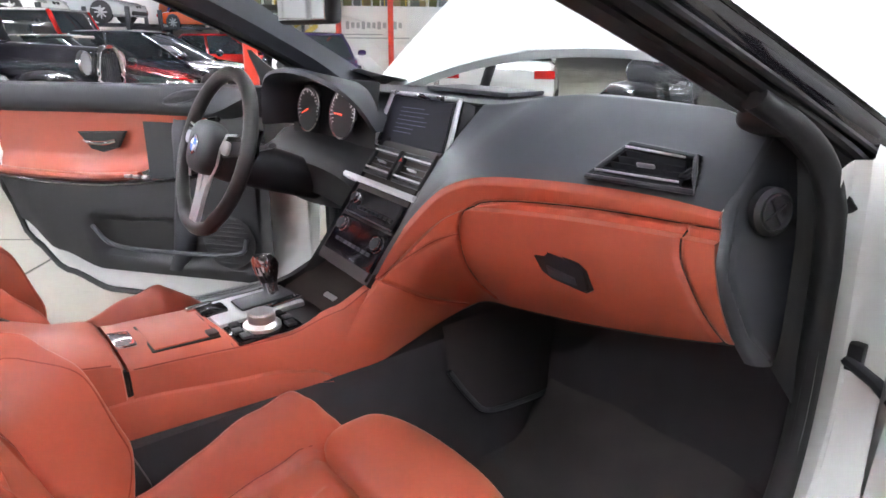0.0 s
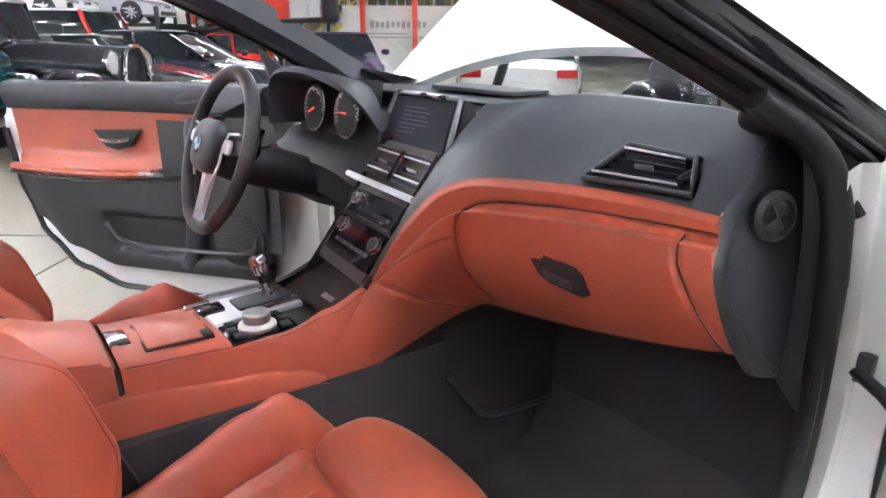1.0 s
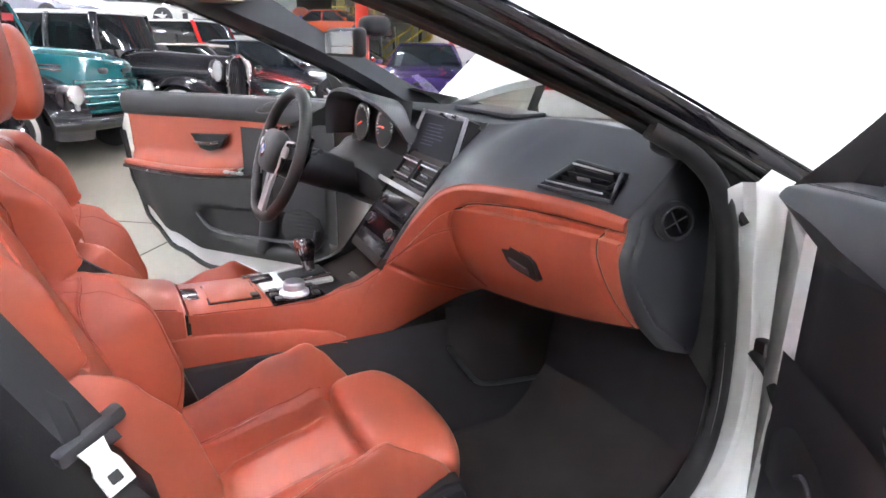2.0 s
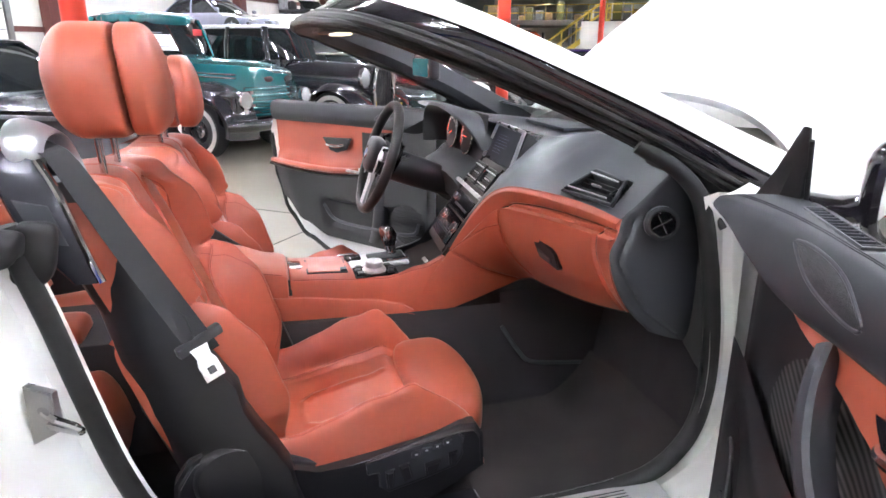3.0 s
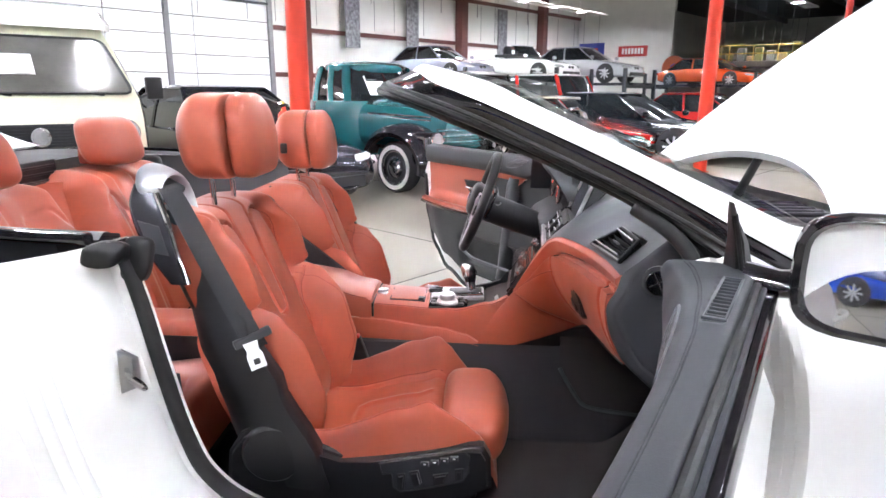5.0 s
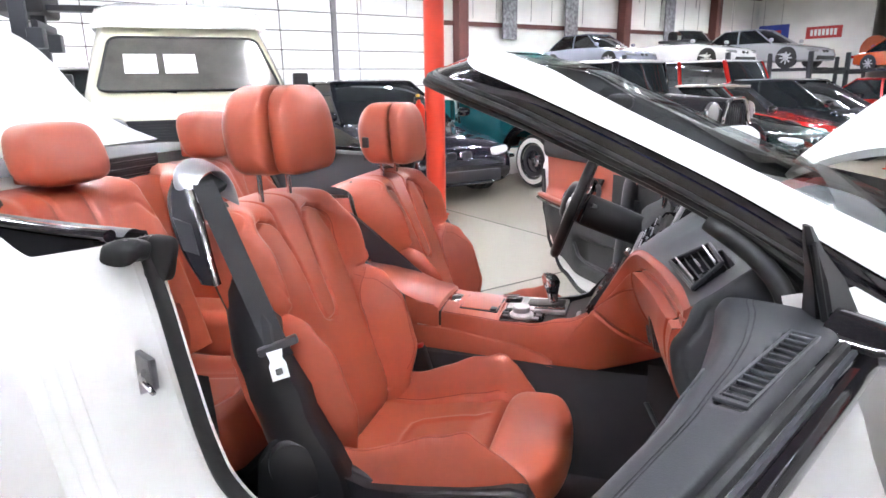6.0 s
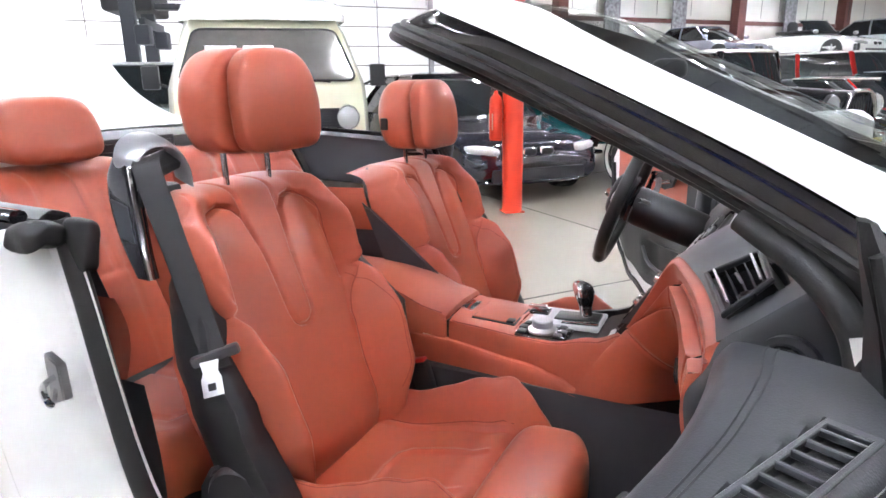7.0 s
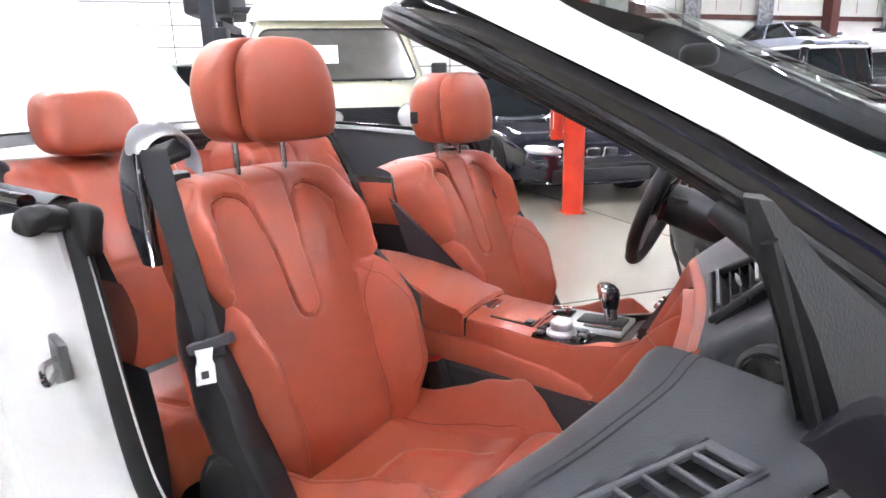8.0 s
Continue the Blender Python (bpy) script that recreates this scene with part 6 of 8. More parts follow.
# ---------- driver's side: binnacle, column, wheel
bin_ = thing("dial_binnacle", "dial binnacle with round dials under a dark hood", "instruments")
bm = BM()
RIM = [(-0.590, 0.78, 0.950), (-0.580, 0.78, 1.035), (-0.548, 0.782, 1.074), (-0.465, 0.785, 1.088), (-0.356, 0.79, 1.084), (-0.269, 0.80, 1.066), (-0.232, 0.82, 1.043), (-0.205, 0.845, 1.008), (-0.190, 0.872, 0.962)]
rows = []
for k in range(49):
    p = sample(RIM, k / 48)
    nx = sample(RIM, min(1, k / 48 + 0.02)) - sample(RIM, max(0, k / 48 - 0.02))
    out = Vector((-nx.z, 0, nx.x)).normalized()
    top = Vector((p.x + 0.02 * out.x, 0.93, min(1.062, p.z - 0.012)))
    base = Vector((lerp(p.x, -0.40, 0.10), 0.885, lerp(p.z, 0.97, 0.16)))
    rows.append([top + Vector((0, 0.05, -0.006)), top, lerp(top, p, 0.5) + out * 0.010, p + out * 0.012 + Vector((0, 0.012, 0)), p + out * 0.009, p + Vector((0, -0.004, 0)), p - out * 0.007 + Vector((0, 0.006, 0)), lerp(p, base, 0.5) - out * 0.010, base])
loft(bm, rows, closed=False, caps=False)
part("hood", bm, TRIM_DARK, bin_, "dark grey instrument hood")
bm = BM()
grid(bm, lambda u, v: Vector((lerp(-0.60, -0.19, u), 0.87 + 0.02 * v, lerp(0.925, 1.075, v))), 6, 4)
part("dial_plate", bm, SOFT, bin_)
for x in (-0.475, -0.305):
    bm = BM()
    lathe(bm, (x, 0.862, 0.995), (0, -1, 0.15), [(0.060, 0), (0.060, 0.008), (0.056, 0.009), (0.055, 0.003)], 40)
    ringo = part("dial_ring", bm, CHROME, bin_, "chrome dial ring")
    bm = BM()
    lathe(bm, (x, 0.8605, 0.995), (0, -1, 0.15), [(0.0552, 0), (0.0552, 0.002), (0.03, 0.0025), (0.0, 0.0025)], 40)
    part("dial_face", bm, SOFT, ringo)
    bm = BM()
    for k in range(25):
        a = -0.6 + (math.pi + 1.2) * k / 24
        L = 0.010 if k % 3 == 0 else 0.005
        d = Vector((math.cos(a), 0, math.sin(a)))
        tube(bm, [Vector((x, 0.8555, 0.995)) + d * (0.052 - L), Vector((x, 0.8555, 0.995)) + d * 0.052], 0.001, 4)
    part("dial_marks", bm, DIAL_WHITE, ringo)
    bm = BM()
    cyl(bm, (x, 0.853, 0.995), (x - 0.034, 0.853, 0.982 if x < -0.4 else 0.996), 0.002, 0.001, n=6)
    part("needle", bm, DIAL_RED, ringo)
bm = BM()
grid(bm, lambda u, v: Vector((lerp(-0.72, -0.125, u), table([(0, 0.80), (0.5, 0.79), (1, 0.885)], v), lerp(0.80, 0.95, v) - 0.04 * abs(2 * u - 1) ** 3)), 16, 8)
part("driver_panel", bm, SOFT, bin_, "black lower dashboard panel")
bm = BM()
grid(bm, lambda u, v: Vector((lerp(-0.72, -0.14, u), lerp(0.80, 1.05, v), lerp(0.80, 0.72, v) - 0.03 * math.sin(math.pi * u))), 12, 6)
part("knee_panel", bm, BLACK, bin_)

wheel_t = thing("steering_wheel", "black leather steering wheel with silver spokes", "steering wheel")
WT = pose(-0.415, 0.578, 0.924, 90 - 20, 0, 0)


def wp(x, y, z=0.0):
    """A place on the wheel: x and y in its plane, z towards the driver."""
    return WT @ Vector((x, y, z))


bm = BM()
pts = [wp(0.18 * math.cos(a), 0.178 * math.sin(a) - (0.008 if math.sin(a) < -0.85 else 0)) for a in [2 * math.pi * k / 64 for k in range(64)]]
tube(bm, pts, 0.0165, 14, up=WT.to_3x3() @ Vector((0, 0, 1)), closed=True)
part("rim", bm, M("black_leather_rim", (0.016, 0.014, 0.014), 0.36, bump=0.2, fine=500), wheel_t)
bm = BM()
pillow(bm, (0, 0, 0), (0.075, 0.062, 0.028), 3.0, 36, 14, m=WT @ Matrix.Translation((0, 0.0, 0.018)), f=lambda p: Vector((p.x * (1 + 1.2 * p.y), p.y, p.z)))
part("airbag_cover", bm, BLACK, wheel_t)
for a, mt in ((0.12, BLACK), (math.pi - 0.12, BLACK), (-math.pi / 2 - 0.0, BRUSHED)):
    bm = BM()
    d = Vector((math.cos(a), math.sin(a), 0))
    e = Vector((-d.y, d.x, 0))
    for k in ((0,) if mt is BLACK else (-0.022, 0.022)):
        loft(bm, [[WT @ (d * r + e * (k * (1.0 if r < 0.1 else 0.55) + w * q) + Vector((0, 0, h))) for q, h in ((-1, 0.0), (-1, 0.010), (1, 0.010), (1, 0.0))] for r, w in ((0.05, 0.020 if mt is BLACK else 0.013), (0.11, 0.016 if mt is BLACK else 0.012), (0.172, 0.014 if mt is BLACK else 0.011))])
    part("spoke", bm, mt, wheel_t)
for sx in (-1, 1):
    bm = BM()
    tube(bm, [WT @ Vector(p) for p in ((sx * 0.145, 0.045, 0.014), (sx * 0.098, 0.04, 0.018), (sx * 0.085, 0.01, 0.02), (sx * 0.088, -0.03, 0.02), (sx * 0.06, -0.075, 0.018))], 0.003, 6)
    part("spoke_trim", bm, BRUSHED, wheel_t)
    bm = BM()
    pillow(bm, (sx * 0.113, 0.012, 0.02), (0.020, 0.016, 0.006), 3, 20, 8, m=WT)
    part("button_pad", bm, BRUSHED, wheel_t)
    bm = BM()
    tube(bm, [WT @ Vector(p) for p in ((sx * 0.10, 0.07, -0.03), (sx * 0.15, 0.065, -0.03), (sx * 0.155, 0.02, -0.03), (sx * 0.12, -0.03, -0.03))], 0.007, 8)
    part("shift_paddle", bm, GLOSS, wheel_t)
bm = BM()
lathe(bm, wp(0, 0.0, 0.045), WT.to_3x3() @ Vector((0, 0, 1)), [(0.023, 0), (0.023, 0.003), (0.019, 0.004), (0.0, 0.004)], 28)
badge = part("badge", bm, CHROME, wheel_t, "round emblem in blue and white quarters")
for k, mt in enumerate((M("emblem_blue", (0.05, 0.2, 0.6), 0.3), M("emblem_white", (0.75, 0.75, 0.75), 0.3)) * 2):
    bm = BM()
    a0 = k * math.pi / 2
    plate(bm, [wp(0, 0, 0.0492)] + [wp(0.015 * math.cos(a0 + j * math.pi / 12), 0.015 * math.sin(a0 + j * math.pi / 12), 0.0492) for j in range(7)], WT.to_3x3() @ Vector((0, 0, 0.0006)))
    part("emblem_quarter", bm, mt, badge)
bm = BM()
m_ = WT
loft(bm, [[m_ @ Vector((w * math.cos(a), h * math.sin(a) - 0.012, z)) for a in [2 * math.pi * k / 20 for k in range(20)]] for z, w, h in ((-0.005, 0.05, 0.05), (-0.04, 0.056, 0.055), (-0.14, 0.056, 0.054), (-0.28, 0.05, 0.048))])
part("column_cover", bm, BLACK, wheel_t, "black steering column cover")
for sx in (-1, 1):
    bm = BM()
    tube(bm, [WT @ Vector(p) for p in ((sx * 0.06, 0.02, -0.06), (sx * 0.13, 0.035, -0.055), (sx * 0.19, 0.045, -0.045))], 0.009, 8, ry=0.006)
    part("stalk", bm, BLACK, wheel_t)
# pedals
for x, w in ((-0.40, 0.10), (-0.25, 0.055)):
    pd = thing("pedal", "black rubber foot pedal under the dashboard", "pedal", group="pedals")
    bm = BM()
    box(bm, (0, 0, 0), (w, 0.02, 0.08 if w > 0.08 else 0.16), 0.006, 2)
    bmesh.ops.transform(bm, matrix=pose(x, 1.0, 0.45, -25, 0, 0), verts=bm.verts)
    part("pad", bm, SOFT, pd)
    bm = BM()
    cyl(bm, (x, 1.01, 0.47), (x, 1.12, 0.72), 0.01, n=8)
    part("arm", bm, DARKSTEEL, pd)

# ---------- doors, built shut and turned about their hinges
def door_low(y):
    return table([(-0.26, 0.86), (-0.22, 0.62), (-0.14, 0.44), (0.0, 0.33), (0.2, 0.27), (1.1, 0.26)], y)


CORNER = flowing([(-0.3, 0.0), (0.30, 0.0), (0.45, 0.002), (0.58, 0.008), (0.70, 0.022), (0.78, 0.036), (0.85, 0.058), (0.93, 0.092)], 0.06)


def make_door(s, angle, label, sag=0.0):
    hx, hy = s * 0.84, 1.06
    d = thing("car_door", label, "car door", group="doors of the convertible")
    d.matrix_basis = Matrix.Translation((hx, hy, sag)) @ Matrix.Rotation(radians(s * angle), 4, "Z") @ Matrix.Translation((-hx, -hy, 0))
    V = lambda x, y, z: Vector((s * x, y, z))
    ys = [-0.26 + 1.30 * k / 40 for k in range(41)]

    def skin(y, z):
        return half_width(y, z) - 0.004 + 0.010 * math.exp(-((z - 0.78) / 0.03) ** 2)
    # painted shell
    bm = BM()
    rings = []
    for y in ys:
        lo = door_low(y)
        zs = [lerp(lo, 1.0, k / 14) for k in range(15)]
        rings.append([V(skin(y, z) if z < 0.96 else skin(y, 0.96) - (z - 0.96) * 0.8, y, z) for z in zs] + [V(0.822, y, 0.99), V(0.82, y, lerp(lo, 1, 0.6)), V(0.80, y, lo + 0.03), V(0.82, y, lo - 0.004)])
    loft(bm, rings)
    part("shell", bm, WHITE, d, "white painted door shell")
    # lower edge rubber
    bm = BM()
    tube(bm, [V(0.80, y, door_low(y) + 0.012) for y in ys], 0.012, 8)
    part("edge_seal", bm, SOFT, d, "black rubber edge seal")
    # lower dark panel
    bm = BM()
    rings = []
    for k in range(37):
        y = lerp(-0.21, 0.965 if s > 0 else 0.88, k / 36)
        lo, hi = door_low(y) + table([(-0.21, 0.10), (0.2, 0.105), (0.98, 0.12)], y), table([(-0.21, 0.735), (0.3, 0.725), (0.6, 0.75), (0.98, 0.80)], y)
        row = []
        for j in range(19):
            t = j / 18
            z = lerp(lo, hi, t)
            x = 0.775 - 0.030 * math.sin(math.pi * min(1, t * 1.25) * 0.5) * ease(-0.22, -0.05, y) * (ease(0.92, 0.60, y) * (1 - 0.8 * ease(0.84, 1.0, t)) if s > 0 else ease(1.0, 0.85, y))
            pocket = ease(0.18, 0.24, y) * ease(0.86, 0.80, y) * ease(lo + 0.05, lo + 0.08, z) * ease(lo + 0.22, lo + 0.20, z) * (0 if s > 0 else 1)
            row.append(V(x + 0.035 * pocket, y, z))
        rings.append(row)
    loft(bm, rings, closed=False, caps=False)
    part("lower_panel", bm, BLACK, d, "black lower door panel with a map pocket")
    if s > 0:
        slot = [(0.872, 0.650), (0.850, 0.662), (0.822, 0.640), (0.803, 0.56), (0.792, 0.44), (0.845, 0.43), (0.868, 0.55)]
        bm = BM()
        plate(bm, [V(0.758 + 0.15 * max(0, y - 0.80), y, z) for y, z in slot], (s * 0.012, 0, 0), 0.004)
        pk = part("map_pocket", bm, SOFT, d)
        bm = BM()
        tube(bm, spline([V(0.757 + 0.15 * max(0, y - 0.80), y, z) for y, z in slot], 4), 0.004, 8)
        part("pocket_rim", bm, TRIM_DARK, pk)
    else:
        bm = BM()
        tube(bm, spline([V(0.738, 0.84, 0.555), V(0.733, 0.80, 0.50), V(0.730, 0.55, 0.485), V(0.733, 0.30, 0.49), V(0.738, 0.21, 0.555)], 6), 0.008, 8)
        part("pocket_rim", bm, GREY, d)
    # orange panel
    bm = BM()
    rings = []
    for k in range(41):
        y = lerp(-0.225, 0.725, k / 40)
        zt = table([(-0.225, 0.950), (0.5, 0.957), (0.725, 0.958)], y)
        zb = table([(-0.225, 0.725), (0.12, 0.735), (0.25, 0.775), (0.36, 0.82), (0.43, 0.845), (0.48, 0.865), (0.53, 0.888), (0.58, 0.908), (0.65, 0.934), (0.725, 0.956)] if s > 0 else [(-0.225, 0.725), (0.2, 0.72), (0.34, 0.728), (0.46, 0.765), (0.56, 0.835), (0.65, 0.915), (0.725, 0.956)], y)
        row = []
        for j in range(15):
            t = j / 14
            x = 0.790 + 0.020 * ease(0.68, 0.40, y) - 0.9 * table(CORNER, y) + 0.006 * math.sin(math.pi * t) - 0.062 * ease(0.30, 0.0, t) * ease(-0.26, -0.1, y) * ease(0.52, 0.22, y)
            row.append(V(x, y, lerp(zb, zt, t)))
        rings.append(row)
    loft(bm, rings, closed=False, caps=False)
    part("orange_panel", bm, ORANGE, d, "orange leather door panel")
    # gloss wedge ahead of it and armrest strip
    if s < 0:
        bm = BM()
        grid(bm, lambda u, v: V(0.782 + 0.01 * v, lerp(lerp(0.42, 0.655, v), lerp(0.62, 0.80, v), u), lerp(0.735, 0.94, v)), 6, 8)
        part("trim_wedge", bm, BLACK, d)
    bm = BM()
    tube(bm, spline([V(0.752, -0.21, 0.722), V(0.730, 0.0, 0.715), V(0.732, 0.25, 0.715), *((V(0.752, 0.40, 0.735), V(0.765, 0.46, 0.75)) if s > 0 else (V(0.745, 0.50, 0.735), V(0.765, 0.72, 0.765)))], 6), 0.016, 10, ry=0.010)
    part("armrest_trim", bm, GLOSS, d)
    bm = BM()
    tube(bm, spline([V(0.765, -0.21, 0.738), V(0.742, 0.0, 0.736), V(0.744, 0.25, 0.735), V(0.768, 0.42, 0.745)], 6), 0.020, 10, ry=0.014)
    part("armrest_pad", bm, ORANGE, d)
    for k in range(3):
        bm = BM()
        box(bm, V(0.738, 0.40 + 0.035 * k, 0.748), (0.018, 0.026, 0.012), 0.004, 2)
        part("window_switch", bm, SATIN, d)
    # handle in its recess
    bm = BM()
    if s > 0:
        plate(bm, [V(0.802 + 0.006 * ease(0.35, 0.25, y), y, z) for y, z in ((0.592, 0.906), (0.53, 0.914), (0.444, 0.928), (0.35, 0.940), (0.30, 0.928), (0.335, 0.904), (0.40, 0.893), (0.465, 0.889), (0.53, 0.893))], (s * 0.010, 0, 0), 0.003)
        grip = [V(0.800, 0.49, 0.894), V(0.790, 0.465, 0.899), V(0.788, 0.40, 0.918), V(0.800, 0.355, 0.932)]
    else:
        plate(bm, [V(0.790, 0.16, 0.885), V(0.790, 0.37, 0.895), V(0.790, 0.33, 0.835), V(0.790, 0.26, 0.815), V(0.790, 0.21, 0.825)], (s * 0.012, 0, 0), 0.004)
        grip = [V(0.786, 0.20, 0.855), V(0.771, 0.235, 0.852), V(0.770, 0.29, 0.852), V(0.786, 0.325, 0.86)]
    rec = part("handle_recess", bm, GLOSS if s > 0 else SOFT, d)
    bm = BM()
    tube(bm, spline(grip, 5), 0.011, 10, ry=0.008)
    part("door_handle", bm, CHROME, rec, "chrome inner door handle")

    # top pad: level board running forward to the corner
    def board(u, v):
        y = lerp(-0.24, 0.925 - 0.25 * max(0, 1 - v / 0.45) ** 1.1, u)
        prof = [(0.785, 0.958), (0.778, 0.970), (0.777, 0.992), (0.784, 1.018), (0.793, 1.040), (0.802, 1.052), (0.815, 1.057), (0.832, 1.059), (0.844, 1.058), (0.848, 1.05)]
        p = sample([(a, 0, b) for a, b in prof], v)
        shift = table(CORNER, y)
        drop = table([(-0.24, -0.012), (0.3, -0.006), (0.9, 0.0)], y)
        x = p.x - shift * ease(1.0, 0.55, v) + 0.024 * ease(0.70, 0.42, y) * ease(0.50, 0.0, v)
        slot = ease(0.641, 0.649, y) * ease(0.850, 0.842, y) * ease(0.807, 0.810, x) * ease(0.836, 0.833, x)
        return V(x, y, p.z + drop - 0.016 * slot)
    bm = BM()
    grid(bm, board, 170, 70)
    vs = [bm.verts.new(board(1, k / 70)) for k in range(71)]
    vs2 = [bm.verts.new(V(0.80, 0.93, 0.94)) for k in range(1)]
    for k in range(70):
        bm.faces.new((vs[k], vs[k + 1], vs2[0]))
    bmesh.ops.remove_doubles(bm, verts=bm.verts, dist=1e-5)
    part("top_board", bm, DOOR_LEATHER, d, "dark grey stitched leather door top")
    for dv in (0.66, 0.68):
        bm = BM()
        tube(bm, [board(k / 140, dv) + Vector((0, 0, 0.0004)) for k in range(141)], 0.0008, 4)
        part("stitching", bm, STITCH_GREY, d)
    # small speaker in the board
    bm = BM()
    ovl = [board(lerp(0.725, 0.835, 0.5 + 0.5 * math.cos(a)) + 0.015 * math.sin(a), lerp(0.24, 0.48, 0.5 + 0.5 * math.copysign(abs(math.sin(a)) ** 0.7, math.sin(a)))) for a in [2 * math.pi * k / 32 for k in range(32)]]
    tube(bm, ovl, 0.0028, 8, closed=True)
    spk = part("tweeter", bm, GREY, d, "oval tweeter grille")
    bm = BM()
    cc = sum(ovl, Vector()) / 32
    nn = (ovl[8] - ovl[0]).cross(ovl[16] - ovl[0]).normalized()
    rows = [[cc + (p - cc) * k + (Vector((-s * 0.004, 0, 0.002)) * (1 - k * k)) for p in ovl] for k in (0.95, 0.6, 0.3, 0.02)]
    loft(bm, rows, caps=False)
    part("grille", bm, GRILLE, spk)
    # window vent with slats
    bm = BM()
    y0, y1 = 0.644, 0.850
    for a, b in ((y0, y0 + 0.008), (y1 - 0.008, y1)):
        box(bm, V(0.822, (a + b) / 2, 1.0572), (0.028, b - a, 0.004), 0.001, 1)
    for x in (0.809, 0.835):
        box(bm, V(x, (y0 + y1) / 2, 1.0572), (0.004, y1 - y0, 0.004), 0.001, 1)
    dv = part("window_vent", bm, GREY, d, "slotted vent under the side window")
    bm = BM()
    box(bm, V(0.822, (y0 + y1) / 2, 1.0465), (0.024, y1 - y0 - 0.01, 0.003))
    part("slot_ground", bm, SOFT, dv)
    for k in range(12):
        bm = BM()
        box(bm, V(0.822, y0 + 0.014 + k * 0.0161, 1.0568), (0.024, 0.0032, 0.0045), 0.0008, 1)
        part("slat", bm, GREY, dv)
    # belt line: rubber and gloss mouldings outside the window slot
    bm = BM()
    tube(bm, [V(0.853, y, 1.043) for y in ys[:39]], 0.007, 8)
    part("inner_window_seal", bm, SOFT, d)
    bm = BM()
    tube(bm, [V(0.872, y, 1.022) for y in ys[:39]], 0.012, 10, ry=0.016)
    part("belt_moulding", bm, GLOSS, d, "gloss black belt moulding")
    bm = BM()
    tube(bm, [V(0.863, y, 1.040) for y in ys[:39]], 0.004, 6)
    part("chrome_line", bm, DARKSTEEL, d)
    # mirror triangle
    bm = BM()
    loft(bm, [[V(0.796, 0.93, 1.045), V(0.796, 1.05, 1.03), V(0.835, 1.05, 1.02), V(0.835, 0.925, 1.035), V(0.82, 0.905, 1.04)], [V(0.802, 0.895, 1.11), V(0.802, 0.975, 1.09), V(0.826, 0.972, 1.09), V(0.826, 0.892, 1.105), V(0.815, 0.88, 1.108)], [V(0.800, 0.878, 1.149), V(0.800, 0.915, 1.136), V(0.814, 0.912, 1.134), V(0.814, 0.876, 1.146), V(0.807, 0.866, 1.148)], [V(0.801, 0.866, 1.170), V(0.801, 0.879, 1.168), V(0.808, 0.877, 1.166), V(0.808, 0.866, 1.168), V(0.804, 0.861, 1.169)]])
    part("mirror_triangle", bm, SOFT, d, "black mirror triangle")
    bm = BM()
    tube(bm, [V(0.832, 0.905, 1.035), V(0.812, 0.870, 1.150)], 0.004, 8)
    part("window_guide", bm, SOFT, d)
    # mirror
    bm = BM()
    cx, cz = 1.025, 1.078
    rr = [(0.122, 0.086), (0.128, 0.091), (0.126, 0.090), (0.108, 0.076), (0.07, 0.05), (0.02, 0.014)]
    yy = [0.865, 0.872, 0.90, 0.945, 0.972, 0.98]
    rings = []
    for (w, h), y in zip(rr, yy):
        ring_ = []
        for k in range(28):
            a = 2 * math.pi * k / 28
            ring_.append(V(cx + w * math.copysign(abs(math.cos(a)) ** 0.42, math.cos(a)), y, cz + h * math.copysign(abs(math.sin(a)) ** 0.45, math.sin(a)) * (1 + 0.10 * math.cos(a))))
        rings.append(ring_)
    loft(bm, rings)
    housing = part("mirror_housing", bm, WHITE, d, "white and gloss black wing mirror housing")
    bm = BM()
    loft(bm, [[V(cx + (abs(p.x) - cx) * k, y, cz + (p.z - cz) * k) for p in rings[0]] for k, y in ((1.0, 0.900), (1.065, 0.886), (1.075, 0.868), (1.05, 0.854), (0.97, 0.850), (0.91, 0.864))], caps=False)
    part("mirror_rim", bm, GLOSS, housing)
    bm = BM()
    loft(bm, [[V(cx + (abs(p.x) - cx) * k, 0.8635 + 0.085 * (p.z - cz) * k + ((abs(p.x) - cx) ** 2 + (p.z - cz) ** 2) * k * k / 2.8, cz + (p.z - cz) * k) for p in rings[0]] for k in (0.92, 0.8, 0.65, 0.5, 0.35, 0.2, 0.08, 0.01)])
    part("mirror_glass", bm, bpy.data.materials["mirror"], housing)
    bm = BM()
    loft(bm, [[V(x, y + w * math.cos(a), z + h * math.sin(a)) for a in [2 * math.pi * k / 16 for k in range(16)]] for x, y, z, w, h in ((0.83, 0.92, 1.045, 0.05, 0.022), (0.88, 0.92, 1.04, 0.045, 0.02), (0.93, 0.92, 1.045, 0.04, 0.022), (0.97, 0.915, 1.06, 0.04, 0.03))])
    part("mirror_arm", bm, GLOSS, housing)
    # outer handle
    bm = BM()
    tube(bm, spline([V(0.925, -0.10, 0.845), V(0.952, -0.06, 0.848), V(0.952, 0.06, 0.850), V(0.928, 0.11, 0.848)], 5), 0.012, 8)
    part("outer_handle", bm, WHITE, d)
    # lining ahead of the orange panel: woven speaker field behind a bow-shaped pull
    if s > 0:
        def lining(y, z):
            return 0.797 - 0.010 * ease(0.60, 0.80, y) + 0.030 * ease(0.66, 0.56, y) + 0.012 * ease(0.90, 0.972, y) - 0.022 * ease(0.76, 0.66, z) * ease(0.55, 0.7, y)
        bm = BM()
        grid(bm, lambda u, v: V(lining(lerp(0.40, 0.972, u), lerp(0.60, 0.958, v)), lerp(0.40, 0.972, u), lerp(0.60, 0.958, v)), 30, 20)
